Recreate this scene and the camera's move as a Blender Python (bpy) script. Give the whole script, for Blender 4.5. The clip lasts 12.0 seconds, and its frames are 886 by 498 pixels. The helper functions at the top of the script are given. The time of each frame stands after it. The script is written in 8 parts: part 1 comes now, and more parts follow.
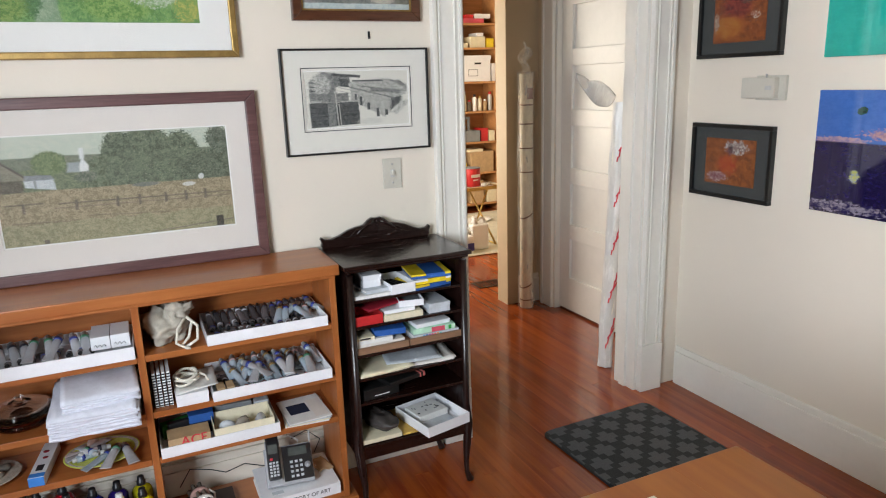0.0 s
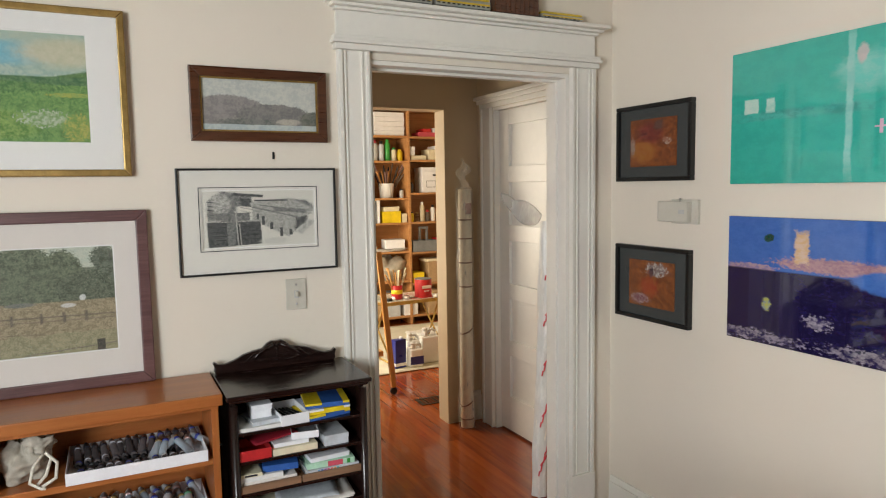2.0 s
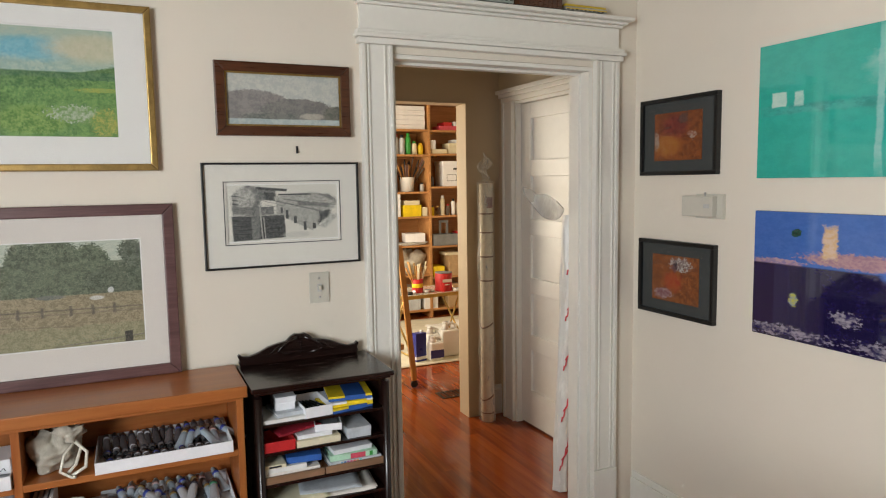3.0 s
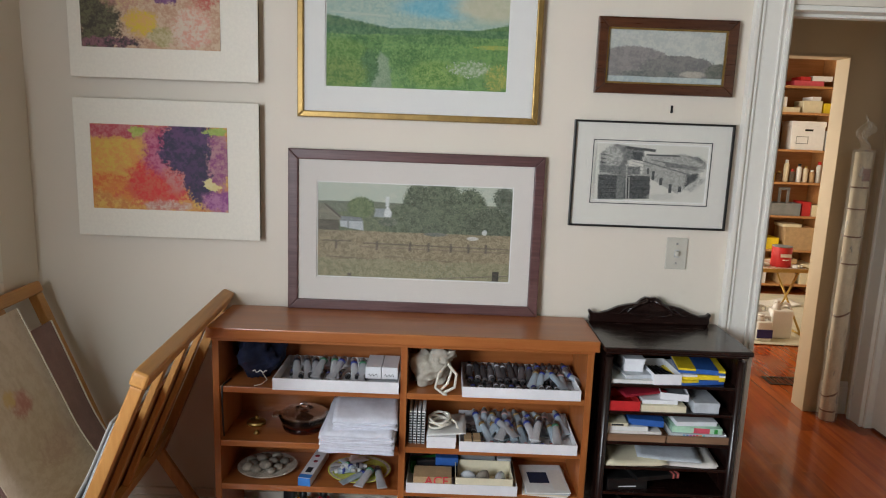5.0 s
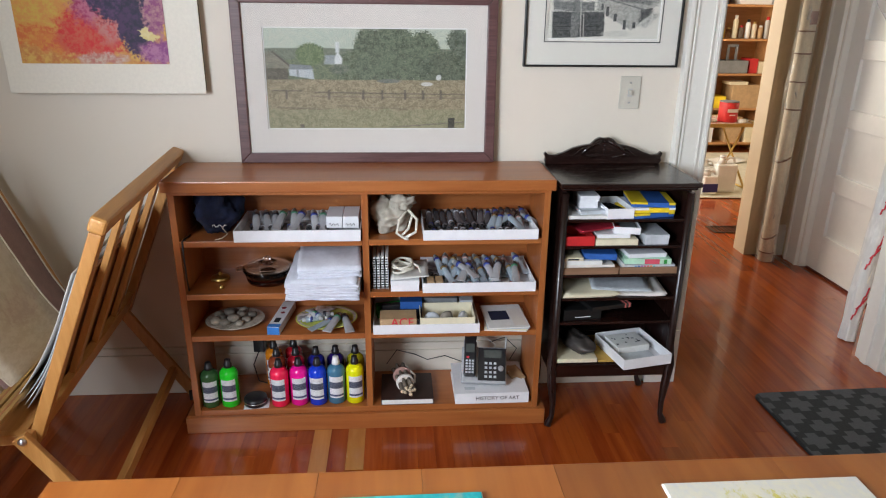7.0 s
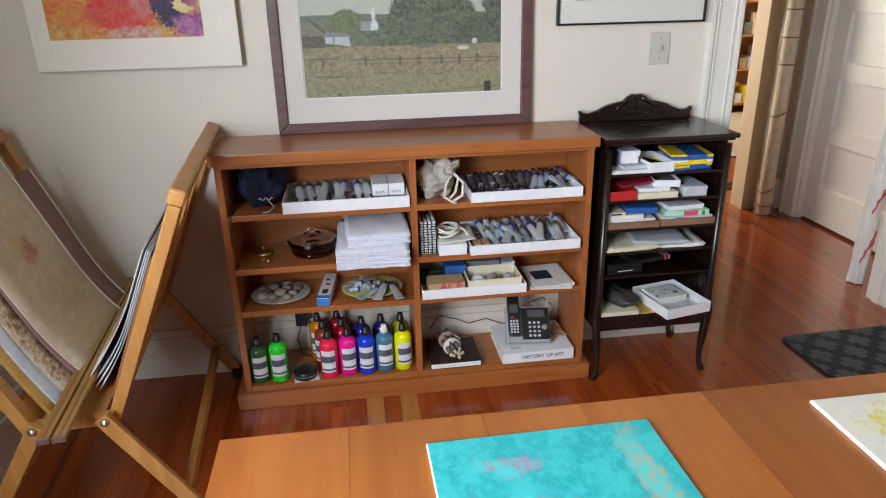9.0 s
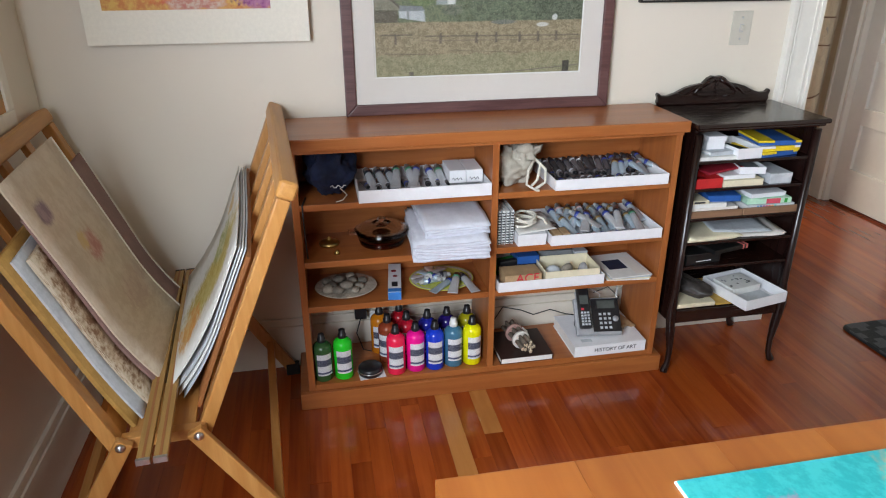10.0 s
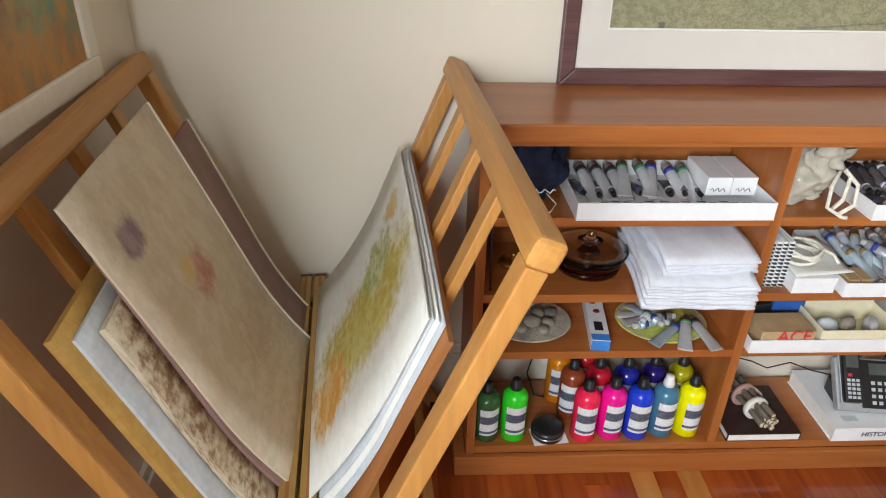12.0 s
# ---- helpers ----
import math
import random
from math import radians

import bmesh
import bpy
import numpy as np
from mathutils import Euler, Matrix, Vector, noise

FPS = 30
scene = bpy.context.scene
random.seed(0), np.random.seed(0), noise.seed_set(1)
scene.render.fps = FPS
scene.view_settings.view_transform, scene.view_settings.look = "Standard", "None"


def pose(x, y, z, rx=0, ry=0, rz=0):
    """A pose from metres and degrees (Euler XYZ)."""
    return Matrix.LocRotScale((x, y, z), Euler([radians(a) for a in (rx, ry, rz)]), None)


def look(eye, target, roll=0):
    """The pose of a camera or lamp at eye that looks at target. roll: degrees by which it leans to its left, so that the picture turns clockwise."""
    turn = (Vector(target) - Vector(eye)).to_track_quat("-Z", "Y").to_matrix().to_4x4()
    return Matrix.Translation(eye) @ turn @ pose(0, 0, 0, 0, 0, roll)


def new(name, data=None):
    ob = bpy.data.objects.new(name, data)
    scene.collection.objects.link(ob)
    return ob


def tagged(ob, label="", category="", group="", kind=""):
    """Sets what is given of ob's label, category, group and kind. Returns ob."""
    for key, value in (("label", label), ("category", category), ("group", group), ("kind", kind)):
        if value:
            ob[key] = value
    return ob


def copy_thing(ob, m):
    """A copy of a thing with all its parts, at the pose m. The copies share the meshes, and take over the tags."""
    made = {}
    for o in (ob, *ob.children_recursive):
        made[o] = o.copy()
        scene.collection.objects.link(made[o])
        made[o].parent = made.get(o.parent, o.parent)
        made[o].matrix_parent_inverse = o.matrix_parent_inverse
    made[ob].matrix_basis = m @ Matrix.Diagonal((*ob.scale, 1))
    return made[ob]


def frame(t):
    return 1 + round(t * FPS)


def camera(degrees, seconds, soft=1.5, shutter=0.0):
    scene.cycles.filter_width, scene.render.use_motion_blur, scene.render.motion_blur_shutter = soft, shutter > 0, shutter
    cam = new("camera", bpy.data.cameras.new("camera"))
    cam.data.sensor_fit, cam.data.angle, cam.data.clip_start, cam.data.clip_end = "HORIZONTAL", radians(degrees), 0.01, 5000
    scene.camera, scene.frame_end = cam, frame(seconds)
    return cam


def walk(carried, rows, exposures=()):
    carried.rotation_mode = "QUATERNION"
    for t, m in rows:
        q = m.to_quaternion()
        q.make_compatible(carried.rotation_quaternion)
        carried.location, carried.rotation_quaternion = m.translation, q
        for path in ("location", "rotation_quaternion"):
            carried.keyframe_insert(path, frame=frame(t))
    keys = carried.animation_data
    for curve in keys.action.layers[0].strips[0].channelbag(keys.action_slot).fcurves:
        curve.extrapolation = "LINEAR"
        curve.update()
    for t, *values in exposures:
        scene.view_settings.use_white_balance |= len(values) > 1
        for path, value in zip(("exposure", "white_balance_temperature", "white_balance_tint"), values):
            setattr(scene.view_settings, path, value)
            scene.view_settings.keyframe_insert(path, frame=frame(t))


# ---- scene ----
cam = camera(66.3, 12.0, 1.1)
PATH = [
    (0, (1.015, 0.798, 1.53), (1.82, 2.565, 1.05), -1.8),
    (0.5, (1.108, 0.783, 1.552), (1.999, 2.541, 1.211), -1.6),
    (1, (1.26, 0.784, 1.575), (2.132, 2.569, 1.35), -0.2),
    (1.5, (1.301, 0.778, 1.577), (2.178, 2.566, 1.386), -0.9),
    (2, (1.313, 0.775, 1.58), (2.196, 2.56, 1.397), -0.9),
    (2.5, (1.313, 0.777, 1.577), (2.201, 2.559, 1.385), -0.9),
    (4.5, (1.164, 0.802, 1.611), (1.349, 2.777, 1.359), 1.1),
    (5, (1.093, 0.828, 1.611), (1.085, 2.796, 1.258), 2.1),
    (5.5, (1.043, 0.856, 1.575), (1.038, 2.773, 1.003), 1.5),
    (6, (1.066, 0.858, 1.531), (1.086, 2.741, 0.858), 1.0),
    (6.5, (1.097, 0.832, 1.502), (1.164, 2.713, 0.825), 0.7),
    (8.5, (0.873, 0.705, 1.465), (1.174, 2.547, 0.746), 0.9),
    (9, (0.774, 0.783, 1.443), (1.021, 2.627, 0.705), -1.2),
    (9.5, (0.575, 0.933, 1.44), (0.839, 2.771, 0.697), -1.8),
    (10, (0.425, 0.983, 1.444), (0.766, 2.781, 0.639), -0.1),
    (10.5, (0.385, 1.129, 1.394), (0.641, 2.924, 0.552), -1.1),
    (11, (0.346, 1.389, 1.405), (0.418, 3.157, 0.473), -0.8),
    (11.5, (0.219, 1.552, 1.393), (0.335, 3.303, 0.433), 1.6),
    (12, (0.193, 1.72, 1.371), (0.293, 3.456, 0.383), 1.4),
]
EXPOSURES = [(0.0, 0.15, 6600, 10), (0.5, -0.12, 6750, 10), (1.0, -0.15, 6950, 10), (2.5, -0.18, 7150, 10), (4.5, -0.3, 6950, 10), (5.0, -0.3, 6750, 10), (6.0, 0.14, 6500, 11),
             (8.5, 0.05, 6500, 11), (10.0, 0.15, 6550, 10), (11.0, 0.35, 6600, 8), (12.0, 0.38, 7000, 8)]
walk(cam, [(t, look(eye, target, roll)) for t, eye, target, roll in PATH], EXPOSURES)

# ---- light ----
world = bpy.data.worlds.new("sky")
scene.world = world
world.use_nodes = True
sky = world.node_tree.nodes.new("ShaderNodeTexSky")
sky.sky_type, sky.sun_disc = "NISHITA", False
sky.sun_elevation, sky.sun_rotation = radians(48), radians(200)
world.node_tree.links.new(sky.outputs[0], world.node_tree.nodes["Background"].inputs[0])
world.node_tree.nodes["Background"].inputs[1].default_value = 0.06


def window_lamp(name, eye, target, w, h, watts, colour, spread=180):
    lamp = bpy.data.lights.new(name, "AREA")
    lamp.shape, lamp.size, lamp.size_y = "RECTANGLE", w, h
    lamp.energy, lamp.color, lamp.spread = watts, colour, radians(spread)
    new(name, lamp).matrix_world = look(eye, target)


LW, RW, NW, SW, CEIL = -0.40, 3.41, 3.25, -2.3, 2.72
window_lamp("window_light_west", (LW + 0.02, 0.52, 1.60), (2.3, 1.70, 1.40), 1.15, 1.2, 102, (0.785, 0.885, 1.0), 160)
window_lamp("window_light_studio", (2.12, 6.6, 1.5), (5.0, 6.6, 1.0), 1.9, 1.5, 95, (1.0, 0.92, 0.78))

# ---- materials ----


class G:
    """A small builder of node materials."""

    def __init__(self, name):
        self.m = bpy.data.materials.new(name)
        self.m.use_nodes = True
        self.t = self.m.node_tree
        self.b = self.t.nodes["Principled BSDF"]

    def put(self, sock, v):
        if isinstance(v, bpy.types.NodeSocket):
            self.t.links.new(v, sock)
        elif isinstance(v, (tuple, list)) and len(v) == 3 and sock.type == "RGBA":
            sock.default_value = (*v, 1)
        else:
            sock.default_value = v

    def co(self, kind="Object"):
        return self.t.nodes.new("ShaderNodeTexCoord").outputs[kind]

    def rand(self):
        return self.t.nodes.new("ShaderNodeObjectInfo").outputs["Random"]

    def map(self, v, scale=(1, 1, 1), loc=(0, 0, 0)):
        n = self.t.nodes.new("ShaderNodeMapping")
        self.put(n.inputs["Vector"], v)
        self.put(n.inputs["Scale"], scale)
        self.put(n.inputs["Location"], loc)
        return n.outputs[0]

    def noise(self, v, scale, detail=3.0, rough=0.55, out="Fac", dist=0.0):
        n = self.t.nodes.new("ShaderNodeTexNoise")
        self.put(n.inputs["Vector"], v)
        self.put(n.inputs["Scale"], scale)
        self.put(n.inputs["Detail"], detail)
        self.put(n.inputs["Roughness"], rough)
        self.put(n.inputs["Distortion"], dist)
        return n.outputs[out]

    def voro(self, v, scale, out="Distance"):
        n = self.t.nodes.new("ShaderNodeTexVoronoi")
        self.put(n.inputs["Vector"], v)
        self.put(n.inputs["Scale"], scale)
        return n.outputs[out]

    def math(self, op, a, b=0.0, c=0.0):
        n = self.t.nodes.new("ShaderNodeMath")
        n.operation = op
        for s, v in zip(n.inputs, (a, b, c)):
            self.put(s, v)
        return n.outputs[0]

    def step(self, v, lo, hi):
        n = self.t.nodes.new("ShaderNodeMapRange")
        n.interpolation_type = "SMOOTHSTEP"
        for s, x in zip(n.inputs, (v, lo, hi, 0.0, 1.0)):
            self.put(s, x)
        return n.outputs[0]

    def mix(self, f, a, b):
        n = self.t.nodes.new("ShaderNodeMix")
        n.data_type = "RGBA"
        self.put(n.inputs[0], f)
        self.put(n.inputs[6], a)
        self.put(n.inputs[7], b)
        return n.outputs[2]

    def sep(self, v):
        n = self.t.nodes.new("ShaderNodeSeparateXYZ")
        self.put(n.inputs[0], v)
        return n.outputs

    def hsv(self, c, h=0.5, s=1.0, v=1.0):
        n = self.t.nodes.new("ShaderNodeHueSaturation")
        self.put(n.inputs["Color"], c)
        self.put(n.inputs["Hue"], h)
        self.put(n.inputs["Saturation"], s)
        self.put(n.inputs["Value"], v)
        return n.outputs[0]

    def bump(self, h, strength=0.3, dist=0.002):
        n = self.t.nodes.new("ShaderNodeBump")
        self.put(n.inputs["Height"], h)
        self.put(n.inputs["Strength"], strength)
        self.put(n.inputs["Distance"], dist)
        self.put(self.b.inputs["Normal"], n.outputs[0])

    def done(self, col, rough=0.5, metal=0.0, coat=0.0, spec=0.5):
        self.put(self.b.inputs["Base Color"], col)
        self.put(self.b.inputs["Roughness"], rough)
        self.put(self.b.inputs["Metallic"], metal)
        self.put(self.b.inputs["Coat Weight"], coat)
        self.put(self.b.inputs["Specular IOR Level"], spec)
        return self.m


def plain(name, c, rough=0.5, metal=0.0, var=0.12, scale=12.0, bump=0.05, coat=0.0, spec=0.5, each=0.0):
    g = G(name)
    v = g.co()
    a = g.noise(v, scale, 4)
    b = g.noise(v, scale * 7, 3)
    f = g.math("ADD", g.math("MULTIPLY", a, 0.65), g.math("MULTIPLY", b, 0.35))
    lo, hi = tuple(x * (1 - var) for x in c), tuple(min(1, x * (1 + var)) for x in c)
    col = g.mix(g.step(f, 0.35, 0.65), lo, hi)
    if each:
        r = g.rand()
        col = g.hsv(col, 0.5, 1.0, g.math("ADD", g.math("MULTIPLY", r, 2 * each), 1 - each))
    g.bump(b, bump, 0.001)
    return g.done(col, g.math("ADD", g.math("MULTIPLY", a, 0.16), rough - 0.08), metal, coat, spec)


def wood(name, dark, light, axis="x", rough=0.4, fine=1.0, coat=0.0, each=0.0, pale=None):
    """Straight-grained timber; the grain runs along the axis. pale: (colour, share) of odd pieces."""
    g = G(name)
    st = {"x": (0.9, 14, 14), "y": (14, 0.9, 14), "z": (14, 14, 0.9)}[axis]
    r = g.rand()
    loc = g.t.nodes.new("ShaderNodeCombineXYZ")
    for i in range(3):
        g.put(loc.inputs[i], g.math("MULTIPLY", r, 7.3 + 5 * i))
    v = g.map(g.co(), tuple(s * fine for s in st), loc.outputs[0])
    a = g.noise(v, 1.6, 4, 0.6, dist=0.6)
    b = g.noise(v, 7.0, 3, 0.6)
    blotch = g.noise(g.co(), 2.3, 2)
    f = g.math("ADD", g.math("MULTIPLY", a, 0.6), g.math("MULTIPLY", b, 0.4))
    col = g.mix(g.step(f, 0.3, 0.7), dark, light)
    col = g.hsv(col, 0.5, 1.0, g.math("ADD", g.math("MULTIPLY", blotch, 0.35), 0.82))
    if pale:
        col = g.mix(g.math("GREATER_THAN", r, 1 - pale[1]), col, g.mix(f, tuple(x * 0.75 for x in pale[0]), pale[0]))
    if each:
        col = g.hsv(col, 0.5, 1.0, g.math("ADD", g.math("MULTIPLY", r, 2 * each), 1 - each))
    g.bump(f, 0.12, 0.0008)
    return g.done(col, g.math("ADD", g.math("MULTIPLY", b, 0.2), rough - 0.1), 0.0, coat)


def art(name, c1, c2, layers, axis="xz", grain=9.0, warp=0.05, rough=0.6, stretch=(1, 1, 1), coat=0.0, seed=0.0, relief=0.12):
    """A painted surface: patches laid over one another on a ground of two mixed colours.
    b: ellipse, r: box (cx, cy, rx, ry, raggedness, softness, colour, colour); h: all below a ragged line (y, height, scale, colour, colour);
    p: convex shape (corners clockwise, raggedness, softness, colour, colour); l: stroke (x0, y0, x1, y1, half width, softness, colour, colour)."""
    g = G(name)
    gen = g.co("Generated")
    vec = g.map(gen, stretch, (seed, seed * 1.7, seed * 0.6))
    s = g.sep(gen)
    u, v = s[0], s[2] if axis == "xz" else s[1]
    if axis == "yz":
        u, v = g.math("SUBTRACT", 1.0, s[1]), s[2]
    n1, n2 = g.noise(vec, grain, 5, 0.65), g.noise(vec, grain * 3.1, 4, 0.65)
    n3 = g.noise(g.map(vec, (1, 1, 1), (3.1, 8.2, 5.5)), grain * 0.9, 5, 0.7)
    uu = g.math("MULTIPLY_ADD", g.math("SUBTRACT", n1, 0.5), warp * 2, u)
    vv = g.math("MULTIPLY_ADD", g.math("SUBTRACT", n3, 0.5), warp * 2, v)
    tone = g.step(g.math("ADD", g.math("MULTIPLY", n1, 0.5), g.math("MULTIPLY", n2, 0.5)), 0.41, 0.59)
    col = g.mix(tone, c1, c2)
    for kind, *p in layers:
        if kind == "h":
            y, high, sc, a, b = p
            line = g.math("MULTIPLY_ADD", g.math("SUBTRACT", g.noise(g.map(gen, (1, 0, 0), (seed + y * 3, 0, 0)), sc, 3), 0.5), high * 2, y)
            mask = g.step(g.math("SUBTRACT", g.math("MULTIPLY_ADD", g.math("SUBTRACT", n2, 0.5), high * 0.4, line), v), -0.008, 0.008)
        elif kind == "p":
            corners, rag, soft, a, b = p
            d = None
            for (xa, ya), (xb, yb) in zip(corners, corners[1:] + corners[:1]):
                ln = math.hypot(xb - xa, yb - ya)
                nx, ny = -(yb - ya) / ln, (xb - xa) / ln
                e = g.math("MULTIPLY_ADD", uu, nx, g.math("MULTIPLY_ADD", vv, ny, -(nx * xa + ny * ya)))
                d = e if d is None else g.math("MAXIMUM", d, e)
            d = g.math("MULTIPLY_ADD", g.math("SUBTRACT", n2, 0.5), rag * 2, d)
            mask = g.math("SUBTRACT", 1.0, g.step(d, -soft, soft))
        elif kind == "l":
            xa, ya, xb, yb, half_w, soft, a, b = p
            ln = math.hypot(xb - xa, yb - ya)
            tx, ty = (xb - xa) / ln, (yb - ya) / ln
            along = g.math("MULTIPLY_ADD", uu, tx, g.math("MULTIPLY_ADD", vv, ty, -(tx * xa + ty * ya) - ln / 2))
            across = g.math("MULTIPLY_ADD", uu, -ty, g.math("MULTIPLY_ADD", vv, tx, ty * xa - tx * ya))
            d = g.math("MAXIMUM", g.math("SUBTRACT", g.math("ABSOLUTE", along), ln / 2), g.math("SUBTRACT", g.math("ABSOLUTE", across), half_w))
            mask = g.math("SUBTRACT", 1.0, g.step(d, -soft, soft))
        else:
            cx, cy, rx, ry, rag, soft, a, b = p
            du = g.math("DIVIDE", g.math("SUBTRACT", uu, cx), rx)
            dv = g.math("DIVIDE", g.math("SUBTRACT", vv, cy), ry)
            if kind == "b":
                d = g.math("SQRT", g.math("ADD", g.math("MULTIPLY", du, du), g.math("MULTIPLY", dv, dv)))
            else:
                d = g.math("MAXIMUM", g.math("ABSOLUTE", du), g.math("ABSOLUTE", dv))
            d = g.math("MULTIPLY_ADD", g.math("SUBTRACT", n2, 0.5), rag * 2, d)
            mask = g.math("SUBTRACT", 1.0, g.step(d, 1 - soft, 1 + soft))
        col = g.mix(mask, col, g.mix(tone, a, b))
    if relief:
        g.bump(n2, relief, 0.001)
    return g.done(col, rough, 0.0, coat)


def glass(name, tint=(1, 1, 1), rough=0.03):
    g = G(name)
    g.put(g.b.inputs["Transmission Weight"], 1.0)
    g.put(g.b.inputs["IOR"], 1.45)
    return g.done(tint, rough)


def film(name, alpha, c=(0.9, 0.9, 0.88), rough=0.25):
    """Thin clear plastic, wrinkled."""
    g = G(name)
    n = g.noise(g.map(g.co(), (1, 1, 0.25)), 26, 3, 0.6)
    g.bump(n, 0.6, 0.004)
    g.put(g.b.inputs["Alpha"], g.math("ADD", g.math("MULTIPLY", g.step(n, 0.45, 0.75), 0.25), alpha))
    return g.done(c, rough)


def wall_paint(name, c):
    g = G(name)
    v = g.co()
    fine, mid, big = g.noise(v, 260, 3), g.noise(v, 18, 4), g.noise(v, 1.3, 3)
    col = g.mix(g.step(big, 0.3, 0.7), tuple(x * 0.97 for x in c), c)
    col = g.mix(g.math("MULTIPLY", g.step(mid, 0.62, 0.8), 0.12), col, tuple(x * 0.8 for x in c))
    g.bump(g.math("ADD", fine, g.math("MULTIPLY", mid, 0.7)), 0.10, 0.001)
    return g.done(col, 0.62)


M_WALL = wall_paint("cream_wall_paint", (0.745, 0.675, 0.57))
# South wall is out of view; its dark taupe is there to cut bounce light.
M_BOUNCECUT = wall_paint("taupe_bounce_cut_paint", (0.13, 0.10, 0.075))
M_TRIM = plain("white_trim_paint", (0.78, 0.75, 0.68), 0.33, var=0.02, scale=5, bump=0.06)
M_DOOR = plain("white_door_paint", (0.74, 0.71, 0.65), 0.35, var=0.025, scale=4, bump=0.08)
# The ceiling is never seen; a dark tan holds down the room's bounce.
M_CEIL = wall_paint("ceiling_bounce_cut", (0.28, 0.22, 0.14))
M_PASS = wall_paint("tan_wall_paint", (0.60, 0.48, 0.32))
M_BOARD = wood("fir_floor_boards", (0.19, 0.026, 0.005), (0.36, 0.075, 0.012), "y", 0.19, 0.40, 0.25, 0.16)
M_PALEB = wood("pale_fir_floor_board", (0.40, 0.15, 0.035), (0.52, 0.22, 0.06), "y", 0.24, 0.40, 0.12)
M_GAP = plain("floor_gap", (0.15, 0.024, 0.005), 0.6)
M_CASE = wood("cherry_veneer", (0.30, 0.085, 0.020), (0.42, 0.145, 0.038), "x", 0.34, 0.7, 0.15)
M_CASEV = wood("cherry_veneer_upright", (0.30, 0.085, 0.020), (0.42, 0.145, 0.038), "z", 0.36, 0.7, 0.1)
M_DARK = wood("dark_mahogany", (0.006, 0.002, 0.0016), (0.018, 0.006, 0.0045), "x", 0.24, 1.0, 0.1)
M_DARKV = wood("dark_mahogany_upright", (0.006, 0.002, 0.0016), (0.018, 0.006, 0.0045), "z", 0.30, 1.0, 0.0)
M_BEECH = wood("oiled_beech_along", (0.44, 0.19, 0.045), (0.58, 0.29, 0.085), "y", 0.42, 1.0)
M_BEECHV = wood("oiled_beech_up", (0.44, 0.19, 0.045), (0.58, 0.29, 0.085), "z", 0.42, 1.0)
M_HARD = wood("brown_hardboard", (0.27, 0.10, 0.03), (0.37, 0.145, 0.045), "y", 0.5, 0.6)
M_TABLE = wood("fir_tabletop", (0.25, 0.066, 0.009), (0.36, 0.118, 0.021), "y", 0.36, 0.35, 0.15, 0.16)
M_PINE = wood("pine_shelving", (0.42, 0.19, 0.065), (0.56, 0.28, 0.11), "x", 0.45)
M_GOLD = plain("gold_leaf_frame", (0.34, 0.215, 0.07), 0.42, 0.7, 0.18, 30, 0.2)
M_MAROON = wood("maroon_stained_frame", (0.075, 0.028, 0.028), (0.15, 0.07, 0.065), "x", 0.45, 2.0)
M_WALNUT = wood("walnut_frame", (0.045, 0.014, 0.006), (0.11, 0.036, 0.014), "x", 0.3, 1.5, 0.3)
M_BLACK = plain("black_lacquer", (0.008, 0.008, 0.008), 0.4, scale=30)
M_MATW = plain("white_mount_board", (0.86, 0.85, 0.81), 0.8, var=0.03, scale=60)
M_MATC = plain("cream_mount_board", (0.80, 0.77, 0.69), 0.8, var=0.03, scale=60)
M_MATP = plain("pale_grey_mount_board", (0.76, 0.71, 0.65), 0.8, var=0.03, scale=60)
M_MATG = plain("dark_grey_mount_board", (0.055, 0.06, 0.058), 0.8, var=0.05, scale=60)
M_CANVAS = plain("off_white_canvas", (0.82, 0.78, 0.68), 0.85, var=0.03, scale=90, bump=0.2)
M_PLASTIC = plain("ivory_plastic", (0.56, 0.53, 0.45), 0.35, var=0.03)
M_GREYP = plain("grey_plastic", (0.48, 0.48, 0.46), 0.4)
M_BLACKP = plain("black_plastic", (0.014, 0.014, 0.016), 0.32, scale=30)
M_SILVER = plain("silver_plastic", (0.42, 0.43, 0.45), 0.35, 0.3)
M_STEEL = plain("steel", (0.55, 0.55, 0.56), 0.3, 1.0)
M_BRASS = plain("brass", (0.55, 0.38, 0.13), 0.35, 1.0)
M_CARD = plain("white_card", (0.80, 0.80, 0.82), 0.7, var=0.03, scale=25)
M_CREAM = plain("cream_card", (0.72, 0.65, 0.47), 0.7, var=0.05, scale=25)
M_KRAFT = plain("kraft_card", (0.45, 0.30, 0.16), 0.8, var=0.1, scale=25)
M_PAPER = plain("paper", (0.76, 0.75, 0.72), 0.8, var=0.05, scale=30)
M_CLOTH = plain("white_cotton", (0.68, 0.69, 0.76), 0.95, var=0.06, scale=40, bump=0.35)
M_ROPE = plain("cotton_cord", (0.72, 0.68, 0.58), 0.9, var=0.12, scale=120, bump=0.5)
M_NAVY = plain("navy_fabric", (0.007, 0.012, 0.04), 0.85, var=0.3, scale=30, bump=0.4)
M_MUSLIN = plain("unbleached_muslin", (0.44, 0.40, 0.33), 0.95, var=0.12, scale=25, bump=0.5)
M_RED = plain("red_card", (0.50, 0.018, 0.02), 0.5)
M_CRIM = plain("crimson_card", (0.28, 0.012, 0.025), 0.5)
M_BLUE = plain("blue_card", (0.02, 0.10, 0.36), 0.5)
M_BLUEC = plain("bright_blue_card", (0.04, 0.22, 0.62), 0.5)
M_YELLOW = plain("yellow_card", (0.80, 0.58, 0.02), 0.5)
M_GREY = plain("grey_card", (0.20, 0.21, 0.22), 0.6)
